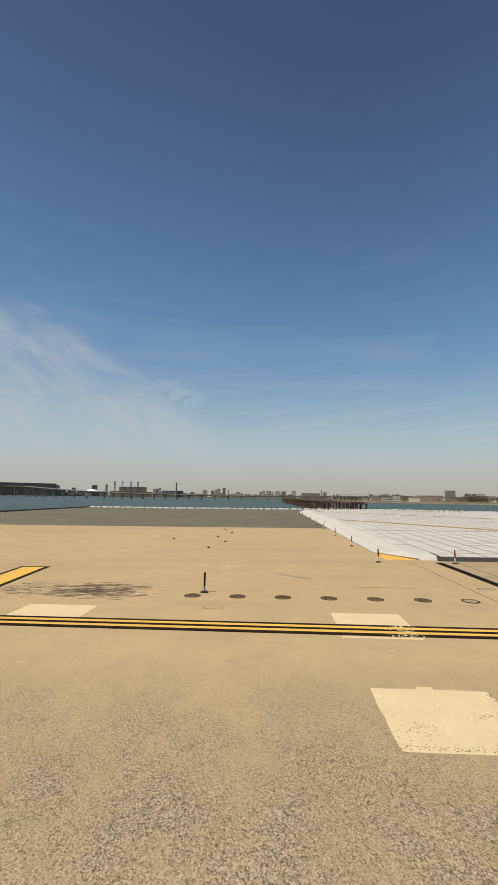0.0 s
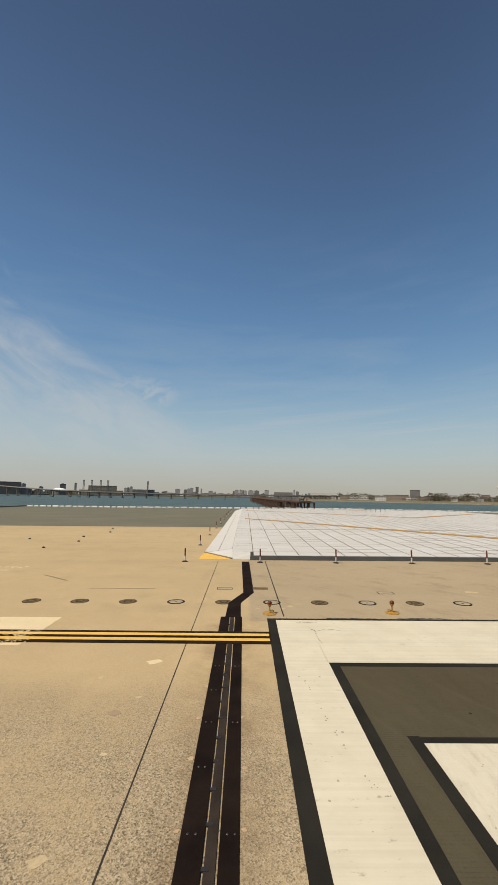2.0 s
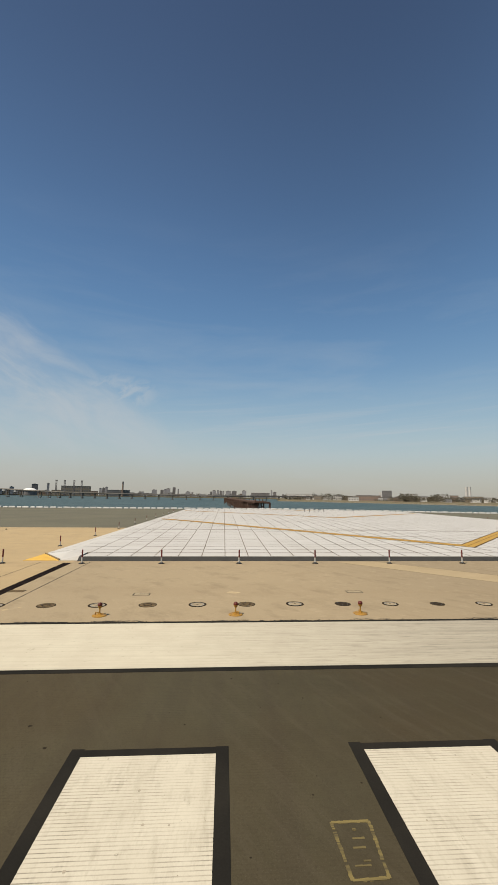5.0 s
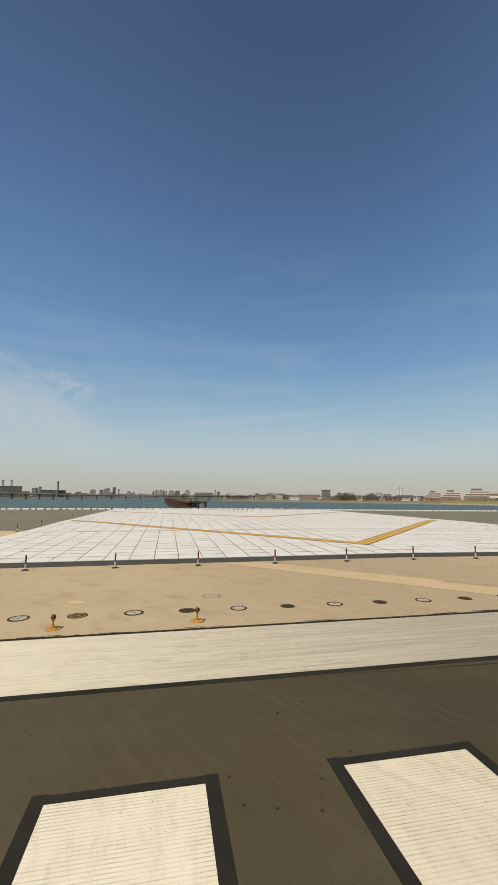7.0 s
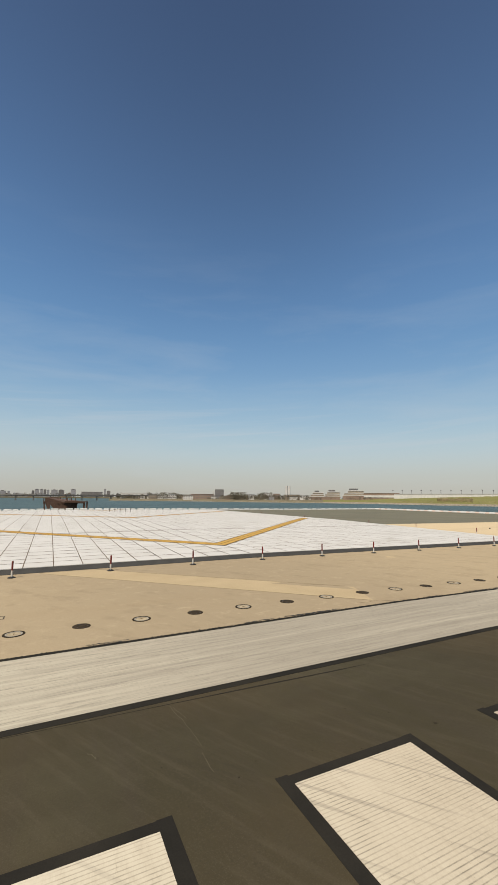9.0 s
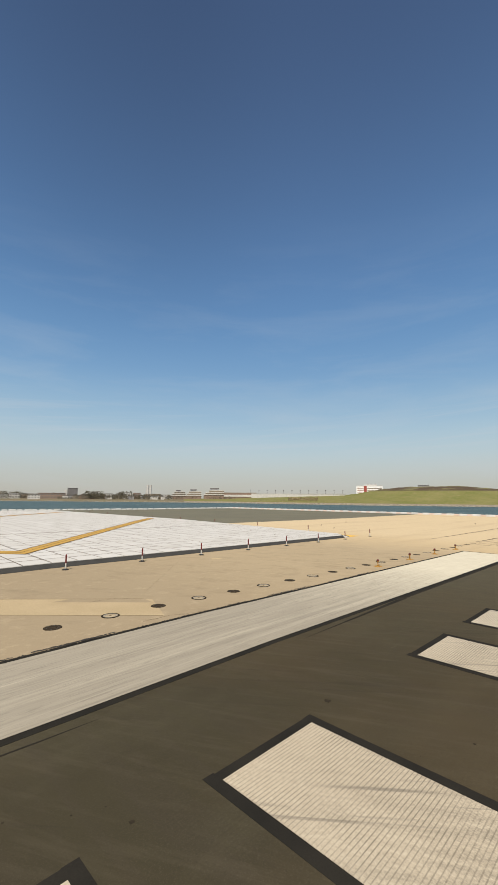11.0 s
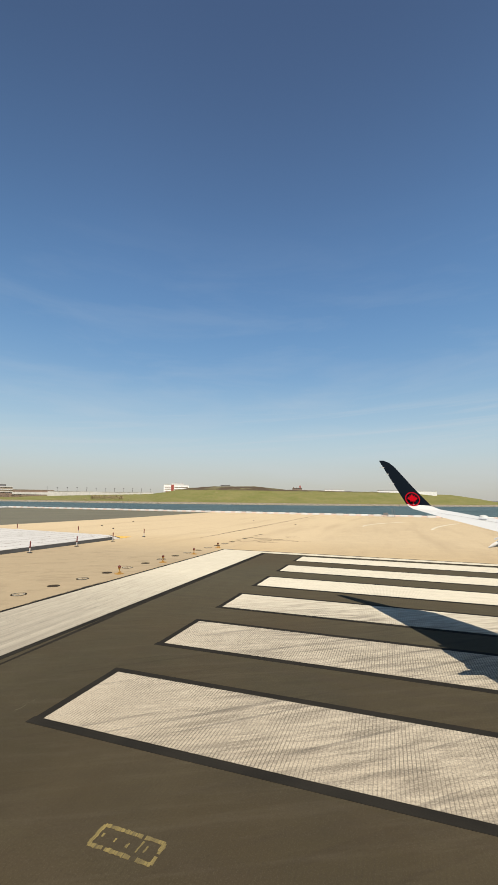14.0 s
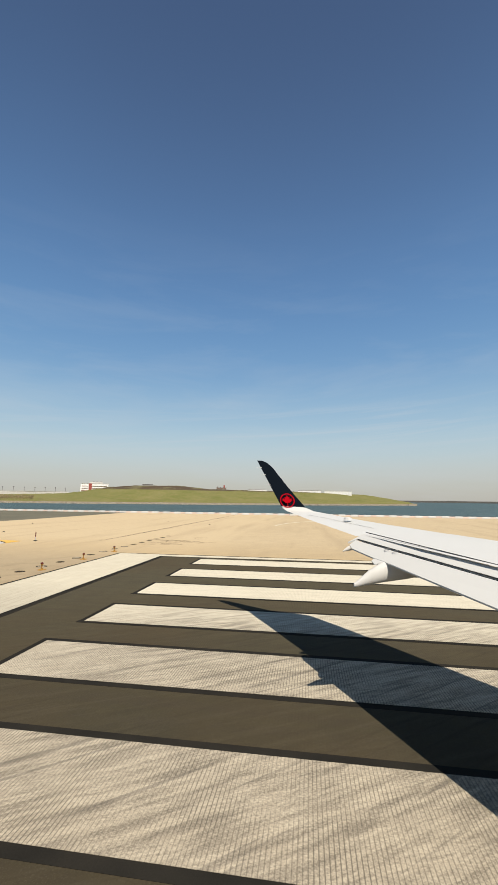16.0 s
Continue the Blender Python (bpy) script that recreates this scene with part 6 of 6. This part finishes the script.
# riprap stones at the island's foot
rng = random.Random(21)
verts, faces = [], []
for _ in range(2600):
    az = rng.uniform(8, 103)
    r = rng.uniform(-2, 9)
    c = polar(az, between(REACH, az) + r + noise.noise(Vector((az * 0.7, 0, 0))) * 6, -4.0 + 0.19 * max(r, 0))
    s = rng.uniform(0.4, 1.05)
    n = len(verts)
    for dz in (-0.6, 0.55):
        for k in range(5):
            a = 2 * math.pi * k / 5 + rng.uniform(-0.3, 0.3)
            verts.append((c.x + s * math.cos(a) * rng.uniform(0.7, 1.2) * (0.75 if dz > 0 else 1), c.y + s * math.sin(a) * rng.uniform(0.7, 1.2) * (0.75 if dz > 0 else 1), c.z + s * dz))
    faces += [tuple(n + 5 + k for k in range(5))] + [(n + k, n + (k + 1) % 5, n + 5 + (k + 1) % 5, n + 5 + k) for k in range(5)]
mesh = bpy.data.meshes.new("shore_stones")
mesh.from_pydata(verts, [], faces)
mesh.materials.append(ROCK)
tagged(new("shore_stones", mesh), "grey-brown stones along the waterline", "stones", kind="stuff")


# scrub and bare trees on the shores, as many small clumps
def thicket(name, spans, seed, label, coat=LEAF):
    rng = random.Random(seed)
    verts, faces = [], []
    for az0, az1, near, far_, base, tall, count in spans:
        for _ in range(count):
            az, d = rng.uniform(az0, az1), rng.uniform(near, far_)
            foot = polar(az, d, base)
            h = tall * rng.uniform(0.45, 1.1)
            for _ in range(22):
                a, r, z = rng.uniform(0, 6.28), h * 0.42 * math.sqrt(rng.random()), h * rng.uniform(0.15, 1.0)
                r *= max(0.25, 1.0 - abs(z / h - 0.55) * 1.3)
                c = foot + Vector((r * math.cos(a), r * math.sin(a), z))
                s = h * rng.uniform(0.05, 0.13)
                n = len(verts)
                verts += [tuple(c + Vector((rng.uniform(-s, s), rng.uniform(-s, s), rng.uniform(-s, s)))) for _ in range(4)]
                faces += [(n, n + 1, n + 2), (n, n + 2, n + 3), (n, n + 1, n + 3), (n + 1, n + 2, n + 3)]
    mesh = bpy.data.meshes.new(name)
    mesh.from_pydata(verts, [], faces)
    mesh.materials.append(coat)
    return tagged(new(name, mesh), label, "trees", kind="stuff")


thicket("far_trees", [(8, 22, 905, 1150, 0.3, 9.5, 420), (22, 34, 740, 980, 0.3, 8.5, 480), (23.4, 25.4, 800, 860, 0.5, 14, 70), (12, 16, 905, 1000, 0.3, 14, 70), (27, 29, 860, 960, 0.3, 14, 50), (13, 21.5, 885, 900, 0.3, 10, 60), (25, 33, 760, 800, 0.3, 9, 60), (34, 43, 745, 765, 1.5, 5, 90)], 3, "brown leafless trees and scrub between the houses")
thicket("shore_scrub", [(8, 20, 880, 1010, 0.0, 4.6, 420), (20, 36, 745, 900, 0.0, 4.2, 620)], 9, "dense low brown scrub and hedges along the built-up shore")
thicket("far_trees", [(-45, 14, 2330, 2600, 1.5, 19, 460)], 4, "hazy dark tree line on the far shore")
thicket("island_scrub", [(50.5, 54.5, 575, 630, 0.4, 5.0, 260), (46, 60, 545, 575, -1.0, 2.6, 150), (62, 66, 540, 570, -0.4, 2.6, 60)], 5, "pale dry reeds and scrub on the grass slope", DRY)


# ---------------------------------------------------------------- far buildings
def building(name, az, d, width, top, material, label, floors=0, cols=0, base=0.5, depth=None, roof=ROOFING, turn=0.0, glass=GLASS, group="", category="building"):
    """A house or block that faces the bay, with its roof and rows of windows."""
    depth = depth or max(8.0, min(width * 0.6, 40.0))
    ob = empty(name, Matrix.Translation(polar(az, d, base)) @ pose(0, 0, 0, 0, 0, -az + turn), label, category, group)
    h, w = top - base, width / 2
    bm = bmesh.new()
    brick(bm, -w, w, 0, depth, -1.5, h)
    part("wall", bm, material, ob)
    bm = bmesh.new()
    brick(bm, -w - 0.4, w + 0.4, -0.4, depth + 0.4, h, h + max(0.5, h * 0.03))
    part("roof", bm, roof, ob)
    if floors and cols:
        sx, sz = width / cols, h / floors
        bm = bmesh.new()
        brick(bm, -sx * 0.26, sx * 0.26, -0.15, 0.1, -sz * 0.2, sz * 0.2)
        mesh = bpy.data.meshes.new("window")
        bm.to_mesh(mesh)
        bm.free()
        mesh.materials.append(glass)
        for i in range(cols):
            for j in range(floors):
                shared("window", mesh, ob, pose(-w + sx * (i + 0.5), 0, sz * (j + 0.55)))
    return ob


def lump(ob, name, x0, x1, y0, y1, z0, z1, material, label=""):
    bm = bmesh.new()
    brick(bm, x0, x1, y0, y1, z0, z1)
    return part(name, bm, material, ob, label)


def chimney(az, d, width, top, material, label, base=1.0):
    ob = empty("chimney", Matrix.Translation(polar(az, d, base)), label, "chimney", "power station chimneys")
    bm = bmesh.new()
    lathe(bm, [(width * 0.62, 0), (width * 0.5, (top - base) * 0.85)], 14)
    part("shaft", bm, material, ob)
    bm = bmesh.new()
    lathe(bm, [(width * 0.58, (top - base) * 0.85), (width * 0.58, top - base)], 14)
    part("cap", bm, FAR_WHITE if material in (FAR_GREY, FAR_WHITE, FAR_DARK) else FAR_DARK, ob, "banded chimney top")
    return ob


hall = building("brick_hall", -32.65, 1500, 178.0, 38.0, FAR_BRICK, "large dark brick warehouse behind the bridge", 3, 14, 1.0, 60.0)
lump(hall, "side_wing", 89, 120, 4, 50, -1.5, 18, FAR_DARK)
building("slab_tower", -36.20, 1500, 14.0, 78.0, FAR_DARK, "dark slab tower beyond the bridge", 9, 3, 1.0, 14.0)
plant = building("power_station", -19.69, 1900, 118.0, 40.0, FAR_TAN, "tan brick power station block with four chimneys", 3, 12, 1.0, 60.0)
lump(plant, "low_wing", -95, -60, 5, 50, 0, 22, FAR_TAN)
for az in (-22.05, -21.08, -19.97, -19.07):
    ob = empty("chimney", Matrix.Translation(polar(az, 1890, 1.0)), "slim grey twin-pipe power station chimney", "chimney", "power station chimneys")
    for x in (-2.3, 2.3):
        bm = bmesh.new()
        lathe(bm, [(1.5, 0), (1.15, 60.0)], 10, x)
        part("flue", bm, FAR_DARK, ob)
    for z in (36.0, 42.0, 48.0, 54.0):
        lump(ob, "cross_brace", -2.6, 2.6, -0.5, 0.5, z, z + 1.2, FAR_DARK)
    lump(ob, "cap", -3.9, 3.9, -1.6, 1.6, 59.0, 63.5, FAR_DARK, "grey chimney cap")
chimney(-13.95, 1900, 6.8, 65.0, FAR_BRICK, "tall dark brick chimney by the far shore")
building("far_works", -14.44, 1905, 97.0, 27.0, FAR_DARK, "long dark works hall on the far shore", 2, 8, 1.0, 40.0)
dome = empty("storage_dome", Matrix.Translation(polar(-24.99, 1480, 0.5)), "white domed storage tank behind the bridge", "tank")
bm = bmesh.new()
lathe(bm, [(21, 0), (21, 13.0)], 28)
part("tank_wall", bm, FAR_DARK, dome, "dull grey tank wall")
bm = bmesh.new()
lathe(bm, [(22.5, 13.0), (21.5, 15.0), (17, 18.4), (10, 21.2), (1, 22.5)], 28)
part("shell", bm, DOME_WHITE, dome)
bm = bmesh.new()
lathe(bm, [(1.5, 22.2), (1.5, 23.6)], 10)
part("vent", bm, FAR_GREY, dome)

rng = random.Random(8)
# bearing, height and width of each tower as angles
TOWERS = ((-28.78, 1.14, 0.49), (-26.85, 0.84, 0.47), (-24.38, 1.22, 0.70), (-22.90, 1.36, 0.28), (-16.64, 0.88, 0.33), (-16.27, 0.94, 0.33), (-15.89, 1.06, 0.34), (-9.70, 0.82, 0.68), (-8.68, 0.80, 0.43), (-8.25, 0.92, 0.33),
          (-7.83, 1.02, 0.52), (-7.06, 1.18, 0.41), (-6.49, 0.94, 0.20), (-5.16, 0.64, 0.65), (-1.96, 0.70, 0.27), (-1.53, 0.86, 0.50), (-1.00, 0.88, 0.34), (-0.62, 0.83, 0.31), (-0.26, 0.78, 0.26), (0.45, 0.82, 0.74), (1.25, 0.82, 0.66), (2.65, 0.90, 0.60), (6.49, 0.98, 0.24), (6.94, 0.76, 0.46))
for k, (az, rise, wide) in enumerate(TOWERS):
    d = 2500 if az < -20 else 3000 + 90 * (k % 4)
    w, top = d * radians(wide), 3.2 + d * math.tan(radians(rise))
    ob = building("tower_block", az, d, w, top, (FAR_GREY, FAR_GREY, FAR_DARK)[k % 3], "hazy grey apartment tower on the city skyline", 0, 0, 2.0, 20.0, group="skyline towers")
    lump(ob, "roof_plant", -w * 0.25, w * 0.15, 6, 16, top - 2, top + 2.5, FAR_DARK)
building("brown_block", 4.89, 2400, 108.0, 30.0, FAR_DARK, "long dull brown block on the far shore", 0, 0, 2.0, 24.0)
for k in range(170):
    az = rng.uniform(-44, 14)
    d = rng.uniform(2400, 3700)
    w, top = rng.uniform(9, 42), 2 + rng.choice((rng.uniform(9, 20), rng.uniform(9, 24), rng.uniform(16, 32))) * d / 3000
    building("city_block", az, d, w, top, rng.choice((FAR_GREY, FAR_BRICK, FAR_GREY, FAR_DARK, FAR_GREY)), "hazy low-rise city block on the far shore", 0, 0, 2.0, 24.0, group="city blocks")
for az, w in ((9.43, 55.0), (11.68, 56.0)):
    building("white_shed", az, 1500, w, 17.5, FAR_WHITE, "long white shed on the shore beyond the bridge", 0, 0, 1.0, 40.0, FAR_WHITE, group="white sheds")

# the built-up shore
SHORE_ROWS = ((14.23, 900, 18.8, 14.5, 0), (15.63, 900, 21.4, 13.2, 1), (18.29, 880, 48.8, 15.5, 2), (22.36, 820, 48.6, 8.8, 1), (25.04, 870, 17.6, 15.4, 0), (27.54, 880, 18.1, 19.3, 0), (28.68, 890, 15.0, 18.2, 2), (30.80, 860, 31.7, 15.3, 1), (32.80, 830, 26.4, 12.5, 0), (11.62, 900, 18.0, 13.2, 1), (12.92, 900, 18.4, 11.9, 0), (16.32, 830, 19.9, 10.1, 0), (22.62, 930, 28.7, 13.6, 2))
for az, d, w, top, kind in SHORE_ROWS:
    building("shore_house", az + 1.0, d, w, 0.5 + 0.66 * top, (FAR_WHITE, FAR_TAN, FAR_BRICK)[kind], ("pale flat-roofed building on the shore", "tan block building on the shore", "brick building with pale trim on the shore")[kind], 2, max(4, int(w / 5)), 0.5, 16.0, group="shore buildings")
for k in range(110):
    az = rng.uniform(10.5, 34.5)
    w = rng.uniform(5, 15)
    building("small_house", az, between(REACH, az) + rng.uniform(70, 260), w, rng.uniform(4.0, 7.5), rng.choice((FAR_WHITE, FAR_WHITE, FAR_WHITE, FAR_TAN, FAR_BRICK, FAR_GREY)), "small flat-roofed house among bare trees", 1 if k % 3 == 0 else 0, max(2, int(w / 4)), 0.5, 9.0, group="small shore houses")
glass_block = building("office_block", 21.67, 900, 19.0, 21.0, FAR_DARK, "dark glass office block on the shore", 5, 5, 0.5, 18.0)
lump(glass_block, "stair_tower", -15, -11, 2, 12, -1, 17.5, FAR_WHITE, "white stair tower")
chimney(31.06, 880, 4.4, 29.5, FAR_WHITE, "white twin chimney above low buildings")
chimney(31.44, 880, 4.0, 29.5, FAR_WHITE, "white twin chimney above low buildings")
for az, w, tiers in ((35.20, 27.0, ((1.0, 6.6), (0.92, 10.2), (0.74, 13.8), (0.30, 16.8))), (37.25, 30.0, ((1.0, 7.2), (0.90, 11.0), (0.76, 15.0), (0.38, 18.2))), (40.15, 40.0, ((1.0, 9.0), (0.96, 13.0), (0.70, 17.2), (0.40, 21.0)))):
    ob = empty("terrace_block", Matrix.Translation(polar(az, 790, 1.5)) @ pose(0, 0, 0, 0, 0, -az), "stepped tan institutional block with overhanging pale floor slabs", "building", "institution blocks")
    low = -1.5
    for k, (share, high) in enumerate(tiers):
        half, back, aside = w * share / 2, 1.6 * k, 0.05 * w * (k % 3)
        lump(ob, "storey", aside - half, aside + half, back, 22 - back, low, high - 1.3, (FAR_BRICK, FAR_TAN, FAR_TAN, FAR_GREY)[k], "brick storey" if k == 0 else "set-back upper storey")
        lump(ob, "floor_slab", aside - half - 0.5, aside + half + 0.5, back - 0.8, 22.5 - back, high - 1.3, high, FAR_WHITE if k < 3 else FAR_DARK, "pale floor slab")
        low = high
block = building("long_block", 43.75, 785, 62.0, 13.6, FAR_BRICK, "long low brick block with a pale band", 0, 0, 1.5, 20.0, FAR_TAN)
lump(block, "floor_band", -31.3, 29.0, -0.8, 0.0, 4.6, 8.4, FAR_WHITE, "pale floor band")
for k in range(14):
    lump(block, "bay_wall", -29.0 + 4.2 * k, -28.4 + 4.2 * k, -1.0, -0.2, -1.0, 4.6, FAR_TAN)
for az, w in ((47.73, 66.0), (52.27, 56.0), (55.46, 30.0), (57.46, 22.0)):
    building("long_shed", az, 775, w, 12.0, FAR_WHITE, "long low white shed behind the grass bank", 0, 0, 4.0, 18.0, FAR_WHITE, group="island sheds")
for k in range(12):
    az, d = 45.2 + 1.15 * k, 800 + 10 * (k % 3)
    ob = empty("lamp_mast", Matrix.Translation(polar(az, d, 6.0)), "tall thin floodlight mast on the island", "lamp mast", "floodlight masts")
    bm = bmesh.new()
    lathe(bm, [(0.35, -3.0), (0.25, 13.5)], 6)
    part("mast", bm, FAR_DARK, ob)
    bm = bmesh.new()
    brick(bm, -1.3, 1.3, -0.4, 0.4, 13.0, 13.9)
    part("lamp_bar", bm, FAR_DARK, ob)
block = building("white_red_block", 61.35, 692, 41.0, 24.6, DOME_WHITE, "white flat-roofed block with a red stair strip on the island", 3, 0, 10.4, 20.0, FAR_WHITE)
lump(block, "red_strip", -8.6, -4.0, -0.8, 0.2, 0.0, 14.4, FAR_RED, "red vertical strip")
for z in (3.4, 6.9, 10.4):
    lump(block, "sun_screen", -19.0, -9.2, -0.5, 0.0, z - 0.2, z + 0.2, FAR_RED, "thin red window band")
    lump(block, "sun_screen", -3.4, 19.0, -0.5, 0.0, z - 0.45, z + 0.45, FAR_TAN, "tan window band")
lump(block, "roof_house", -8, 12, 4, 14, 14.0, 16.6, FAR_WHITE, "white rooftop plant house")
for x in (-3.0, 2.0, 8.0):
    lump(block, "roof_unit", x, x + 2.4, 5, 9, 16.6, 18.0, FAR_GREY, "grey rooftop unit")
tower = building("ruin_tower", 78.05, 735, 17.0, 22.6, FAR_BRICK, "small brick works with two turrets on the hill", 1, 5, 14.0, 10.0)
lump(tower, "turret", 3.8, 6.2, 2, 6, 6, 13.4, FAR_RED, "red brick turret")
lump(tower, "turret", -7.5, -5.6, 2, 6, 6, 10.8, FAR_BRICK)
lump(tower, "turret", -2.4, -0.8, 2, 6, 6, 9.9, FAR_DARK)
for az, w, top, base in ((83.08, 34, 20.8, 14.0), (90.22, 41, 20.0, 13.5), (94.06, 47, 19.4, 13.0)):
    building("hill_shed", az, 745, w, top, DOME_WHITE, "long low white roofed shed on top of the grass hill", 0, 0, base, 9.0, FAR_WHITE, group="hilltop sheds")
building("hill_hut", 68.05, 735, 17, 26.4, FAR_GREY, "low grey hut on top of the hill", 0, 0, 21.0, 9.0)
